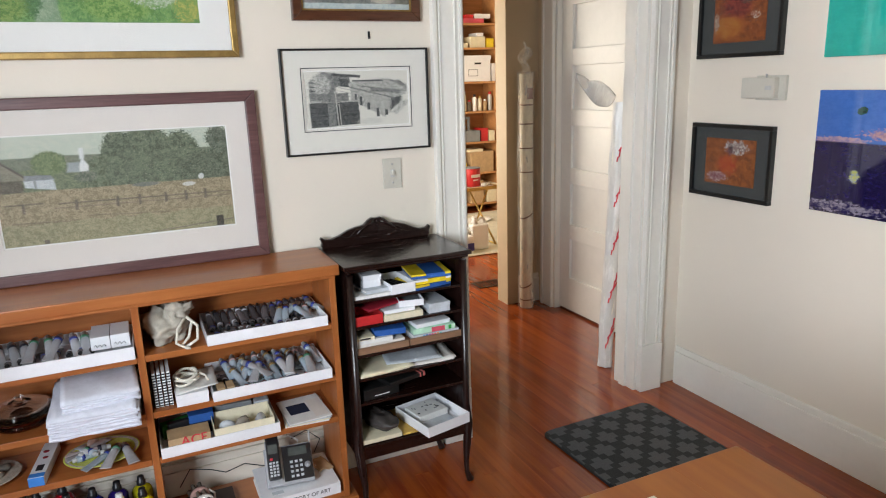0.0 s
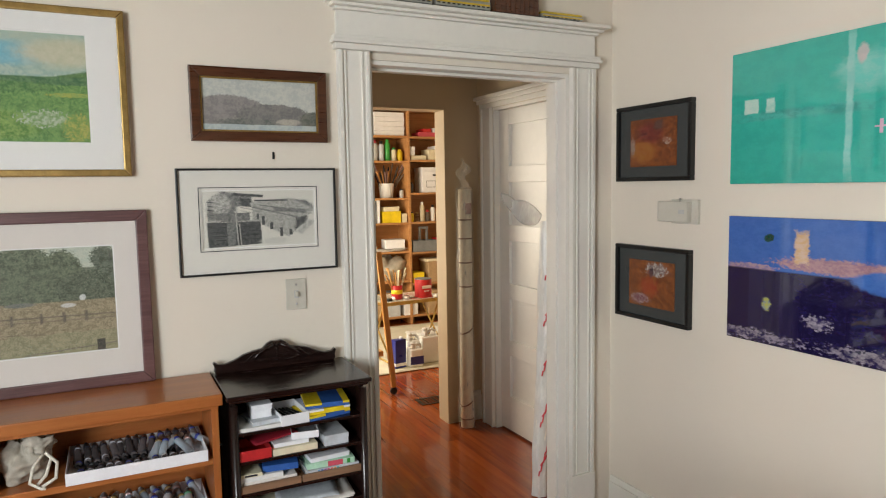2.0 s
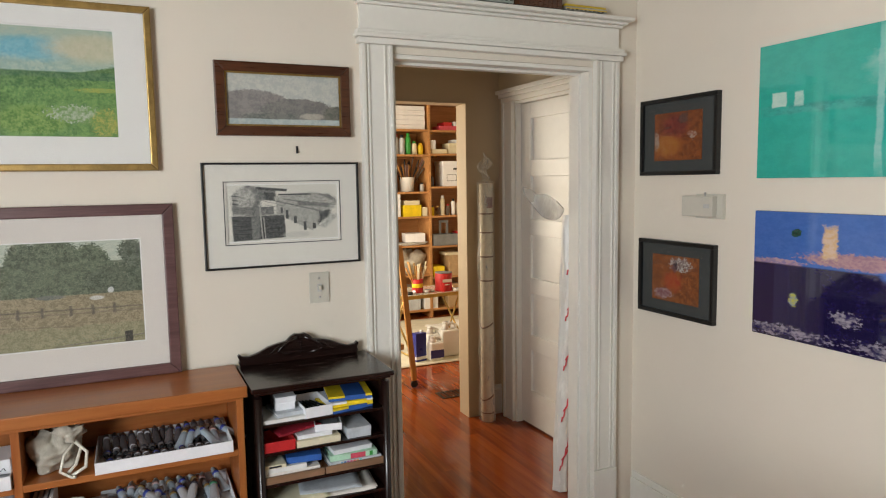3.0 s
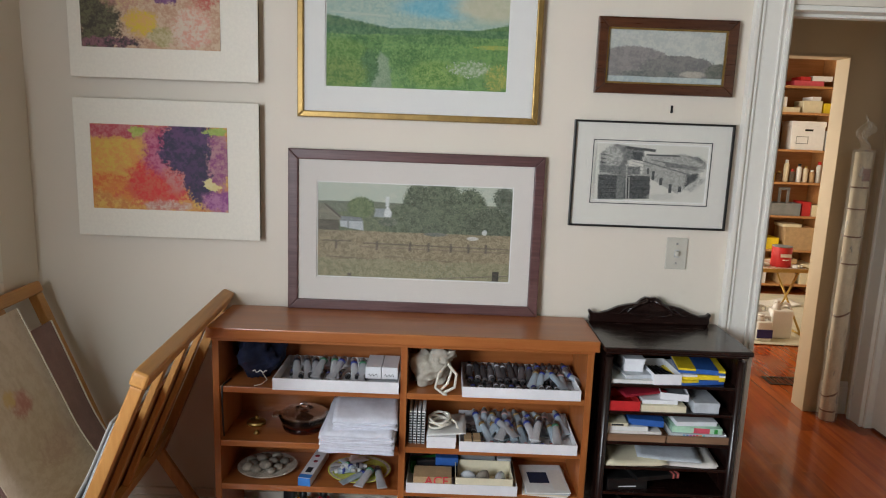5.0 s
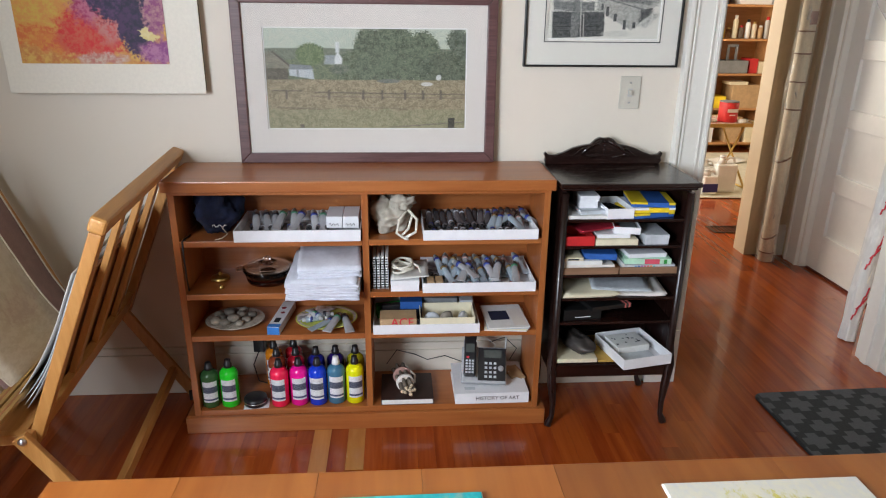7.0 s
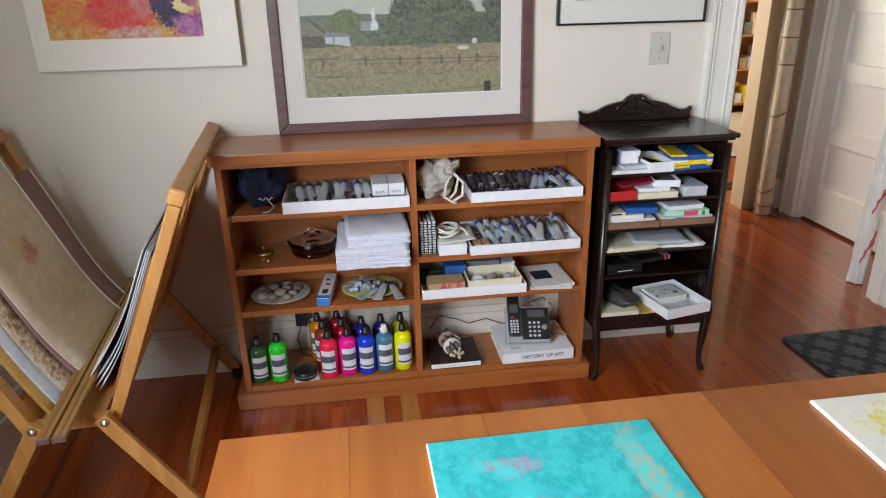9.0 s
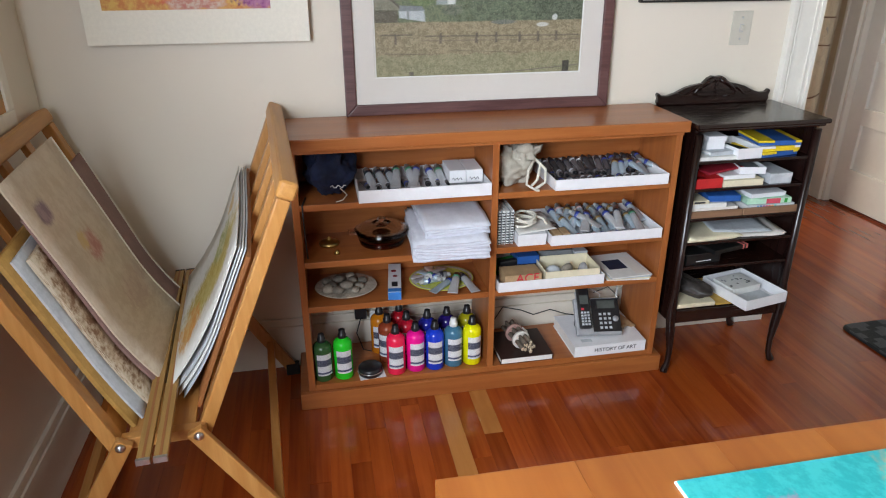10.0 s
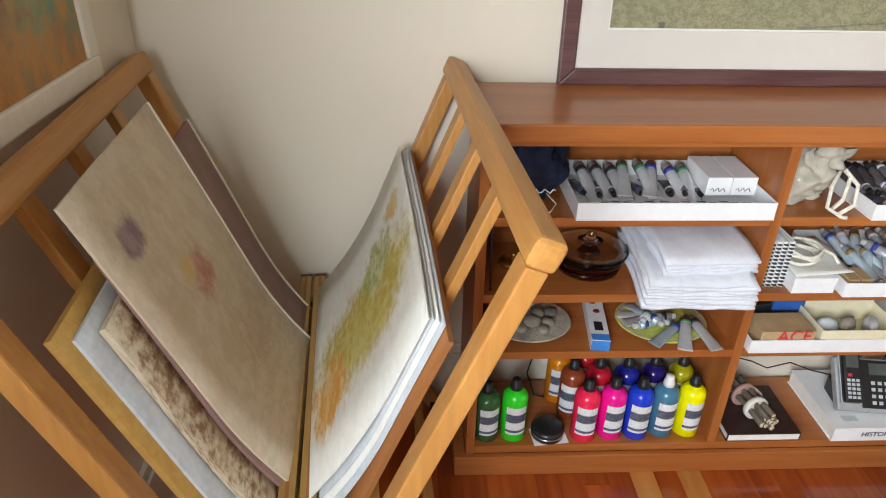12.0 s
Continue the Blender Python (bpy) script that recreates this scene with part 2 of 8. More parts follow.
M_LGREY = plain("light_grey_card", (0.52, 0.55, 0.58), 0.6)
M_MINT = plain("mint_card", (0.45, 0.70, 0.52), 0.5)
M_PINK = plain("pink_card", (0.62, 0.08, 0.12), 0.5)
M_GREEN = plain("green_plastic", (0.03, 0.30, 0.05), 0.4)
M_BROWNB = plain("brown_leather_cover", (0.035, 0.014, 0.010), 0.5, var=0.2, scale=40, bump=0.3)
M_TWIG = plain("grey_twig_bark", (0.13, 0.10, 0.075), 0.9, var=0.35, scale=60, bump=0.6)
M_TWIGEND = plain("cut_twig_end", (0.62, 0.50, 0.34), 0.8)
M_STONE = plain("grey_beach_stone", (0.26, 0.225, 0.18), 0.7, var=0.25, scale=20, bump=0.3, each=0.4)
M_CHINA = plain("glazed_china", (0.46, 0.41, 0.34), 0.15, var=0.35, scale=25, coat=0.3)
M_LIMERIM = plain("lime_glazed_rim", (0.50, 0.52, 0.10), 0.2, var=0.2, scale=20)
M_GLASS = glass("clear_glass", (0.95, 0.93, 0.88))
M_AMBER = glass("red_glass", (0.55, 0.12, 0.06), 0.08)
M_TIN = plain("white_tin", (0.66, 0.67, 0.69), 0.25, 0.4, var=0.06, each=0.2)
M_TIND = plain("dark_paint_tube", (0.10, 0.085, 0.085), 0.35, 0.2, var=0.2, each=0.5)
M_TINB = plain("pale_blue_tube", (0.42, 0.50, 0.56), 0.3, 0.3, var=0.1, each=0.25)
M_RUBBER = plain("black_rubber", (0.012, 0.012, 0.012), 0.7)
M_SCREEN = plain("grey_display", (0.09, 0.10, 0.09), 0.2)
M_STICK = wood("weathered_yardstick", (0.34, 0.19, 0.05), (0.46, 0.27, 0.085), "y", 0.5, 1.5)
M_PLY = wood("yellow_plywood", (0.42, 0.23, 0.055), (0.55, 0.32, 0.09), "z", 0.5)
M_MAUVE = plain("mauve_board", (0.26, 0.15, 0.13), 0.8, var=0.1, scale=30)
M_PLASW = film("clear_wrapping_film", 0.10)
M_PLASG = film("grey_wrapping_film", 0.40, (0.72, 0.70, 0.66), 0.2)
M_PLASD = film("milky_film", 0.72, (0.86, 0.85, 0.82), 0.3)
M_TAN = plain("cardboard_tube", (0.66, 0.58, 0.44), 0.75, var=0.08, scale=20)
M_TAPE = plain("brown_tape", (0.16, 0.07, 0.03), 0.4)
M_INK = plain("black_ink", (0.015, 0.015, 0.02), 0.6)
M_REDINK = plain("red_print", (0.62, 0.03, 0.05), 0.5)
M_DROP = plain("canvas_drop_cloth", (0.62, 0.58, 0.46), 0.9, var=0.08, scale=8, bump=0.4)
M_WBOTTLE = plain("white_plastic", (0.78, 0.78, 0.76), 0.35, var=0.03)
M_VENT = plain("dark_bronze_vent", (0.05, 0.04, 0.03), 0.5, 0.6)


def label_mat():
    g = G("printed_bottle_label")
    s = g.sep(g.co("Generated"))
    z = s[2]
    col = g.mix(g.math("MULTIPLY", g.step(z, 0.44, 0.46), g.math("SUBTRACT", 1.0, g.step(z, 0.74, 0.76))), (0.78, 0.79, 0.80), (0.05, 0.06, 0.10))
    col = g.mix(g.math("MULTIPLY", g.step(z, 0.07, 0.08), g.math("SUBTRACT", 1.0, g.step(z, 0.16, 0.17))), col, (0.03, 0.04, 0.12))
    n = g.noise(g.map(g.co("Generated"), (14, 3, 22)), 2.0, 2)
    col = g.mix(g.math("MULTIPLY", g.step(n, 0.56, 0.6), 0.7), col, (0.35, 0.36, 0.40))
    return g.done(col, 0.4)


def paint(name, c):
    return plain(name, c, 0.22, var=0.04, scale=8, bump=0.02, coat=0.15)


M_LABEL = label_mat()


def mat_weave():
    """Dark grey door mat with lighter lobed crosses in rows."""
    g = G("patterned_door_mat")
    s = g.sep(g.co())
    u, v = g.math("MULTIPLY", s[0], 1 / 0.155), g.math("MULTIPLY", s[1], 1 / 0.155)
    best = None
    for off in (0.0, 0.5):
        a = g.math("ABSOLUTE", g.math("SUBTRACT", g.math("FRACT", g.math("ADD", u, 20 + off)), 0.5))
        b = g.math("ABSOLUTE", g.math("SUBTRACT", g.math("FRACT", g.math("ADD", v, 20 + off)), 0.5))
        c1 = g.math("MULTIPLY", g.math("LESS_THAN", a, 0.13), g.math("LESS_THAN", b, 0.30))
        c2 = g.math("MULTIPLY", g.math("LESS_THAN", b, 0.13), g.math("LESS_THAN", a, 0.30))
        c = g.math("MAXIMUM", c1, c2)
        best = c if best is None else g.math("MAXIMUM", best, c)
    n = g.noise(g.co(), 420, 2)
    col = g.mix(best, (0.025, 0.028, 0.030), (0.085, 0.09, 0.095))
    col = g.hsv(col, 0.5, 1.0, g.math("ADD", g.math("MULTIPLY", n, 0.8), 0.6))
    g.bump(g.math("ADD", n, g.math("MULTIPLY", best, 0.6)), 0.6, 0.003)
    return g.done(col, 0.95)


M_MAT = mat_weave()

# ---- mesh tools ----


def add(bm, other, m=None):
    """Copy the faces of other into bm, and free other."""
    tmp = bpy.data.meshes.new("tmp")
    if m is not None:
        other.transform(m)
    other.to_mesh(tmp)
    other.free()
    bm.from_mesh(tmp)
    bpy.data.meshes.remove(tmp)
    return bm


def box(x0, x1, y0, y1, z0, z1, bev=0.0, seg=2, m=None):
    bm = bmesh.new()
    bmesh.ops.create_cube(bm, size=1.0)
    bm.transform(Matrix.Translation(((x0 + x1) / 2, (y0 + y1) / 2, (z0 + z1) / 2)) @ Matrix.Diagonal((x1 - x0, y1 - y0, z1 - z0, 1)))
    if bev:
        bmesh.ops.bevel(bm, geom=bm.edges[:], offset=min(bev, 0.45 * min(x1 - x0, y1 - y0, z1 - z0)), segments=seg, profile=0.6, affect="EDGES")
    if m is not None:
        bm.transform(m)
    return bm


def boxes(rows, bev=0.0):
    bm = bmesh.new()
    for r in rows:
        add(bm, box(*r, bev=bev))
    return bm


def lathe(profile, seg=24, m=None):
    """Turn (radius, height) pairs about z."""
    bm = bmesh.new()
    rings = []
    for r, z in profile:
        rings.append([bm.verts.new((r * math.cos(2 * math.pi * i / seg), r * math.sin(2 * math.pi * i / seg), z)) for i in range(seg)])
    for a, b in zip(rings, rings[1:]):
        for i in range(seg):
            f = bm.faces.new((a[i], a[(i + 1) % seg], b[(i + 1) % seg], b[i]))
            f.smooth = True
    bm.faces.new(rings[0][::-1])
    bm.faces.new(rings[-1])
    if m is not None:
        bm.transform(m)
    return bm


def tube(pts, r, seg=8, radii=None):
    """A round bar along a line of points."""
    bm = bmesh.new()
    pts = [Vector(p) for p in pts]
    rings, up = [], None
    for i, p in enumerate(pts):
        d = (pts[min(i + 1, len(pts) - 1)] - pts[max(i - 1, 0)]).normalized()
        if up is None:
            up = d.orthogonal().normalized()
        up = (up - d * up.dot(d)).normalized()
        side = d.cross(up)
        rr = radii[i] if radii else r
        rings.append([bm.verts.new(p + (up * math.cos(2 * math.pi * k / seg) + side * math.sin(2 * math.pi * k / seg)) * rr) for k in range(seg)])
    for a, b in zip(rings, rings[1:]):
        for k in range(seg):
            f = bm.faces.new((a[k], a[(k + 1) % seg], b[(k + 1) % seg], b[k]))
            f.smooth = True
    bm.faces.new(rings[0][::-1])
    bm.faces.new(rings[-1])
    bmesh.ops.recalc_face_normals(bm, faces=bm.faces[:])
    return bm


def prism(poly, y0, y1, bev=0.0):
    """An outline of (x, z) points drawn out from y0 to y1."""
    bm = bmesh.new()
    a = [bm.verts.new((x, y0, z)) for x, z in poly]
    b = [bm.verts.new((x, y1, z)) for x, z in poly]
    fs = [bm.faces.new(a), bm.faces.new(b[::-1])]
    n = len(poly)
    for i in range(n):
        bm.faces.new((a[i], b[i], b[(i + 1) % n], a[(i + 1) % n]))
    bmesh.ops.recalc_face_normals(bm, faces=bm.faces[:])
    if bev:
        edges = list({e for f in fs for e in f.edges})
        bmesh.ops.bevel(bm, geom=edges, offset=bev, segments=2, profile=0.6, affect="EDGES")
    return bm


def grid_sheet(fn, nu, nv, thick, m=None):
    """A bent sheet: fn(u, v) gives the place, for u and v from 0 to 1; thick is added along the sheet's normal."""
    bm = bmesh.new()
    top, bot = [], []
    for j in range(nv + 1):
        for i in range(nu + 1):
            u, v = i / nu, j / nv
            p = Vector(fn(u, v))
            e = 0.01
            n = (Vector(fn(u + e, v)) - Vector(fn(u - e, v))).cross(Vector(fn(u, v + e)) - Vector(fn(u, v - e))).normalized()
            top.append(bm.verts.new(p + n * thick / 2))
            bot.append(bm.verts.new(p - n * thick / 2))
    w = nu + 1
    for j in range(nv):
        for i in range(nu):
            a = j * w + i
            f = bm.faces.new((top[a], top[a + 1], top[a + 1 + w], top[a + w]))
            g = bm.faces.new((bot[a], bot[a + w], bot[a + 1 + w], bot[a + 1]))
            f.smooth = g.smooth = True
    rim = [i for i in range(w)] + [j * w + nu for j in range(1, nv + 1)] + [nv * w + i for i in range(nu - 1, -1, -1)] + [j * w for j in range(nv - 1, 0, -1)]
    for a, b in zip(rim, rim[1:] + rim[:1]):
        bm.faces.new((top[b], top[a], bot[a], bot[b]))
    if m is not None:
        bm.transform(m)
    return bm


def rounded(w, d, r, z0, z1, seg=5):
    """A slab with rounded corners, lying flat, centred."""
    pts = []
    for cx, cy, a0 in ((w / 2 - r, d / 2 - r, 0), (-w / 2 + r, d / 2 - r, 90), (-w / 2 + r, -d / 2 + r, 180), (w / 2 - r, -d / 2 + r, 270)):
        for k in range(seg + 1):
            a = radians(a0 + 90 * k / seg)
            pts.append((cx + r * math.cos(a), cy + r * math.sin(a)))
    bm = bmesh.new()
    lo = [bm.verts.new((x, y, z0)) for x, y in pts]
    hi = [bm.verts.new((x, y, z1)) for x, y in pts]
    bm.faces.new(lo[::-1])
    bm.faces.new(hi)
    for i in range(len(pts)):
        bm.faces.new((lo[i], lo[(i + 1) % len(pts)], hi[(i + 1) % len(pts)], hi[i]))
    return bm


def thing(name, loc=(0, 0, 0), rz=0.0, label="", category="", group="", rx=0.0, kind=""):
    ob = new(name)
    ob.empty_display_size = 0.05
    ob.matrix_world = pose(*loc, rx, 0, rz)
    return tagged(ob, label, category, group, kind)


def part(name, bm, material, parent=None, label=""):
    me = bpy.data.meshes.new(name)
    bm.to_mesh(me)
    bm.free()
    me.materials.append(material)
    ob = new(name, me)
    if parent is not None:
        ob.parent = parent
    if label:
        ob["label"] = label
    return ob


def piece(name, mesh, parent, m):
    ob = new(name, mesh)
    ob.parent = parent
    ob.matrix_local = m
    return ob


def structure(name, bm, material, label):
    return tagged(part(name, bm, material), label, kind="structure")


def lettering(text, size, material, parent, m, name="lettering", depth=0.0006):
    cu = bpy.data.curves.new(name, "FONT")
    cu.body, cu.size, cu.extrude = text, size, depth
    cu.align_x, cu.align_y = "CENTER", "CENTER"
    cu.materials.append(material)
    ob = new(name, cu)
    ob.parent = parent
    ob.matrix_local = m
    return ob

# ---- the room, the passage and the studio behind ----
DX0, DX1, DTOP = 2.23, 3.17, 2.065          # doorway to the passage
PY, FX1, FTOP = 4.72, 3.30, 2.085           # far wall of the passage, and the opening in it
PX = 3.53                                   # east wall of the passage

structure("wall_north", boxes([(LW - 0.15, DX0, NW, NW + 0.15, 0, CEIL), (DX1, RW + 0.25, NW, NW + 0.15, 0, CEIL), (DX0, DX1, NW, NW + 0.15, DTOP, CEIL)]), M_WALL, "cream painted plaster wall with a wide cased doorway")
structure("wall_east", box(RW, RW + 0.12, SW - 0.15, NW, 0, CEIL), M_WALL, "cream painted plaster wall hung with paintings")
WY0, WY1, WZ0, WZ1 = -0.20, 1.20, 0.92, 2.28
structure("wall_west", boxes([(LW - 0.15, LW, SW, WY0, 0, CEIL), (LW - 0.15, LW, WY1, NW, 0, CEIL), (LW - 0.15, LW, WY0, WY1, 0, WZ0), (LW - 0.15, LW, WY0, WY1, WZ1, CEIL)]), M_WALL, "cream painted plaster wall with a window")
structure("wall_south", boxes([(LW - 0.15, 1.15, SW - 0.15, SW, 0, CEIL), (2.65, RW, SW - 0.15, SW, 0, CEIL), (1.15, 2.65, SW - 0.15, SW, 0, WZ0), (1.15, 2.65, SW - 0.15, SW, WZ1, CEIL)]), M_BOUNCECUT, "unseen window wall, coloured dark taupe to cut bounced light")
structure("ceiling", box(LW - 0.15, 5.6, SW - 0.15, 8.5, CEIL, CEIL + 0.1), M_CEIL, "unseen plaster ceiling, coloured dark to cut bounced light")
structure("wall_passage_east", boxes([(PX, PX + 0.12, 4.52, PY, 0, CEIL), (PX, PX + 0.12, NW + 0.15, 3.70, 0, CEIL), (PX, PX + 0.12, 3.70, 4.52, 2.07, CEIL)]), M_PASS, "tan passage wall with a panelled door")
structure("wall_passage_west", box(1.98, 2.10, NW + 0.15, PY, 0, CEIL), M_PASS, "tan painted passage wall")
structure("wall_passage_north", boxes([(FX1, 5.6, PY, PY + 0.13, 0, CEIL), (1.98, 2.40, PY, PY + 0.13, 0, CEIL), (2.40, FX1, PY, PY + 0.13, FTOP, CEIL)]), M_PASS, "tan wall with a plain opening into the studio")
structure("wall_studio_north", box(1.98, 5.6, 8.35, 8.5, 0, CEIL), M_WALL, "cream wall behind the studio shelving")
structure("wall_studio_east", box(5.48, 5.6, PY + 0.13, 8.35, 0, CEIL), M_WALL, "cream studio wall")
structure("wall_studio_west", boxes([(1.98, 2.10, PY + 0.13, 5.6, 0, CEIL), (1.98, 2.10, 7.6, 8.35, 0, CEIL), (1.98, 2.10, 5.6, 7.6, 0, 0.7), (1.98, 2.10, 5.6, 7.6, 2.3, CEIL)]), M_WALL, "cream studio wall with a window")


def sash(name, m, w, h, label):
    """A plain sash window in its opening; local x along the wall, y outwards."""
    win = thing(name, label=label, kind="structure")
    win.matrix_world = m
    part("window_frame", boxes([(-w / 2, w / 2, 0.03, 0.08, 0, 0.05), (-w / 2, w / 2, 0.03, 0.08, h - 0.05, h), (-w / 2, -w / 2 + 0.05, 0.03, 0.08, 0.05, h - 0.05), (w / 2 - 0.05, w / 2, 0.03, 0.08, 0.05, h - 0.05), (-w / 2 + 0.05, w / 2 - 0.05, 0.035, 0.075, h / 2 - 0.02, h / 2 + 0.02)], 0.004), M_TRIM, win)
    part("window_sill", box(-w / 2 - 0.06, w / 2 + 0.06, -0.05, 0.03, -0.035, 0, 0.006), M_TRIM, win)
    for z0, z1 in ((0.05, h / 2 - 0.02), (h / 2 + 0.02, h - 0.05)):
        part("pane", box(-w / 2 + 0.05, w / 2 - 0.05, 0.053, 0.057, z0, z1), M_GLASS, win).visible_shadow = False


sash("window_1", pose(LW, (WY0 + WY1) / 2, WZ0, 0, 0, 90), WY1 - WY0, WZ1 - WZ0, "unseen white painted sash window letting in daylight")
# This south window is assumed, added for a little soft fill.
sash("window_2", pose(1.9, SW, WZ0, 0, 0, 180), 1.5, WZ1 - WZ0, "unseen white painted sash window letting in daylight")
sash("window_3", pose(2.10, 6.6, 0.7, 0, 0, 90), 2.0, 1.6, "white painted studio window letting in daylight")


def baseboard(x0, x1, y0, y1, lab="white painted wooden baseboard", h=0.20, mat=M_TRIM):
    bm = box(x0, x1, y0, y1, 0, h - 0.03, 0.002)
    dx, dy = x1 - x0, y1 - y0
    if dx > dy:
        add(bm, box(x0, x1, y0 + (0.006 if y1 > 3 else 0), y1 - (0 if y1 > 3 else 0.006), h - 0.03, h, 0.004))
    else:
        add(bm, box(x0 + (0.006 if x1 > 3 else 0), x1 - (0 if x1 > 3 else 0.006), y0, y1, h - 0.03, h, 0.004))
    structure("baseboard", bm, mat, lab)


baseboard(LW, 2.10, NW - 0.02, NW, "cream painted wooden baseboard", mat=M_WALL)
baseboard(RW - 0.02, RW, SW, NW - 0.02)
baseboard(LW, LW + 0.02, SW, NW - 0.02, "cream painted wooden baseboard", mat=M_WALL)
baseboard(LW + 0.02, RW - 0.02, SW, SW + 0.02)
baseboard(3.375, PX, PY - 0.02, PY)


def casing_side(x0, x1, y, flip):
    """One moulded upright of the door casing; flip puts the heavy bead on the other edge."""
    w = x1 - x0
    rows = [(x0, x1, y - 0.020, y, 0.24, 2.09)]
    bead = (0.0, 0.018, 0.030), (0.026, 0.034, 0.026), (w - 0.034, w - 0.026, 0.026), (w - 0.014, w, 0.028)
    for a, b, p in bead:
        if flip:
            a, b = w - b, w - a
        rows.append((x0 + a, x0 + b, y - p, y - 0.0195, 0.24, 2.09))
    bm = boxes(rows, 0.003)
    add(bm, box(x0 - 0.002, x1 + 0.002, y - 0.034, y, 0, 0.24, 0.003))
    return bm


door_trim = thing("trim", (0, 0, 0), label="white moulded door casing with a deep frieze and cap", kind="structure")
part("casing", casing_side(2.105, DX0, NW, False), M_TRIM, door_trim)
part("casing", casing_side(DX1, 3.295, NW, True), M_TRIM, door_trim)
hx0, hx1 = 2.105, 3.295
part("architrave", boxes([(hx0 - 0.012, hx1 + 0.012, NW - 0.040, NW, 2.09, 2.112), (hx0 - 0.022, hx1 + 0.022, NW - 0.050, NW, 2.1125, 2.128), (hx0 - 0.016, hx1 + 0.016, NW - 0.042, NW, 2.1285, 2.142)], 0.004), M_TRIM, door_trim)
part("frieze", box(hx0, hx1, NW - 0.022, NW, 2.1425, 2.232, 0.002), M_TRIM, door_trim)
cap = boxes([(hx0 - 0.010, hx1 + 0.010, NW - 0.036, NW, 2.2325, 2.244), (hx0 - 0.024, hx1 + 0.024, NW - 0.055, NW, 2.2445, 2.256), (hx0 - 0.040, hx1 + 0.040, NW - 0.080, NW, 2.2565, 2.272)], 0.004)
part("cap", cap, M_TRIM, door_trim)
part("jamb", boxes([(DX0, DX0 + 0.018, NW + 0.001, NW + 0.149, 0, DTOP - 0.018), (DX0, DX0 + 0.03, NW + 0.06, NW + 0.10, 0.001, DTOP - 0.019)], 0.002), M_TRIM, door_trim)
part("jamb", boxes([(DX1 - 0.018, DX1, NW + 0.001, NW + 0.149, 0, DTOP - 0.018), (DX1 - 0.03, DX1, NW + 0.06, NW + 0.10, 0.001, DTOP - 0.019)], 0.002), M_TRIM, door_trim)
part("head_jamb", boxes([(DX0, DX1, NW + 0.001, NW + 0.149, DTOP - 0.018, DTOP - 0.001), (DX0 + 0.03, DX1 - 0.03, NW + 0.06, NW + 0.10, DTOP - 0.03, DTOP - 0.0185)], 0.002), M_TRIM, door_trim)
part("back_casing", boxes([(2.105, DX0, NW + 0.15, NW + 0.17, 0, 2.09), (DX1, 3.295, NW + 0.15, NW + 0.17, 0, 2.09), (2.105, 3.295, NW + 0.15, NW + 0.172, 2.0905, 2.20)], 0.003), M_TRIM, door_trim)

far_trim = thing("trim", label="tan painted lining of the studio opening", kind="structure")
part("jamb", box(FX1 - 0.016, FX1, PY - 0.004, PY + 0.134, 0, FTOP - 0.016, 0.002), M_PASS, far_trim)
part("jamb", box(2.40, 2.416, PY - 0.004, PY + 0.134, 0, FTOP - 0.016, 0.002), M_PASS, far_trim)
part("head_jamb", box(2.40, FX1, PY - 0.004, PY + 0.134, FTOP - 0.016, FTOP - 0.001, 0.002), M_PASS, far_trim)
part("picture_rail", box(2.10, PX, PY - 0.022, PY, 2.315, 2.35, 0.006), M_TRIM, far_trim)

# panelled door in the passage, with its casing
side_trim = thing("trim", label="white moulded casing round the passage door", kind="structure")
part("casing", boxes([(PX - 0.018, PX, 4.52, 4.64, 0, 2.07), (PX - 0.028, PX - 0.0175, 4.62, 4.64, 0, 2.07), (PX - 0.024, PX - 0.0175, 4.52, 4.535, 0, 2.07)], 0.003), M_TRIM, side_trim)
part("casing", boxes([(PX - 0.018, PX, 3.575, 3.70, 0, 2.07), (PX - 0.028, PX - 0.0175, 3.575, 3.595, 0, 2.07)], 0.003), M_TRIM, side_trim)
part("head_casing", boxes([(PX - 0.020, PX, 3.56, 4.66, 2.0705, 2.10), (PX - 0.034, PX, 3.55, 4.67, 2.1005, 2.125), (PX - 0.046, PX, 3.54, 4.69, 2.1255, 2.15)], 0.004), M_TRIM, side_trim)
part("jamb", boxes([(PX, PX + 0.119, 4.502, 4.52, 0, 2.07), (PX, PX + 0.119, 3.70, 3.718, 0, 2.07), (PX, PX + 0.119, 3.718, 4.502, 2.052, 2.07)], 0.002), M_TRIM, side_trim)

door = thing("door_1", (PX + 0.035, 0, 0), label="closed white painted five-panel interior door", kind="structure")
y0, y1, z0, z1 = 3.72, 4.50, 0.014, 2.05
rail = [z0, 0.235, 0.50, 0.60, 0.865, 0.965, 1.235, 1.335, 1.60, 1.70, 1.955, z1]
part("stile", box(0, 0.038, y0, y0 + 0.11, z0, z1, 0.003), M_DOOR, door)
part("stile", box(0, 0.038, y1 - 0.11, y1, z0, z1, 0.003), M_DOOR, door)
for a, b in ((0, 1), (2, 3), (4, 5), (6, 7), (8, 9), (10, 11)):
    part("rail", box(0.0005, 0.0375, y0 + 0.11, y1 - 0.11, rail[a], rail[b], 0.003), M_DOOR, door)
for a in (1, 3, 5, 7, 9):
    part("panel", boxes([(0.019, 0.026, y0 + 0.105, y1 - 0.105, rail[a] - 0.004, rail[a + 1] + 0.004)], 0.002), M_DOOR, door)
part("threshold_gap", box(0.004, 0.10, y0 + 0.002, y1 - 0.002, 0.0015, 0.006), M_GAP, door)

# ---- pictures ----


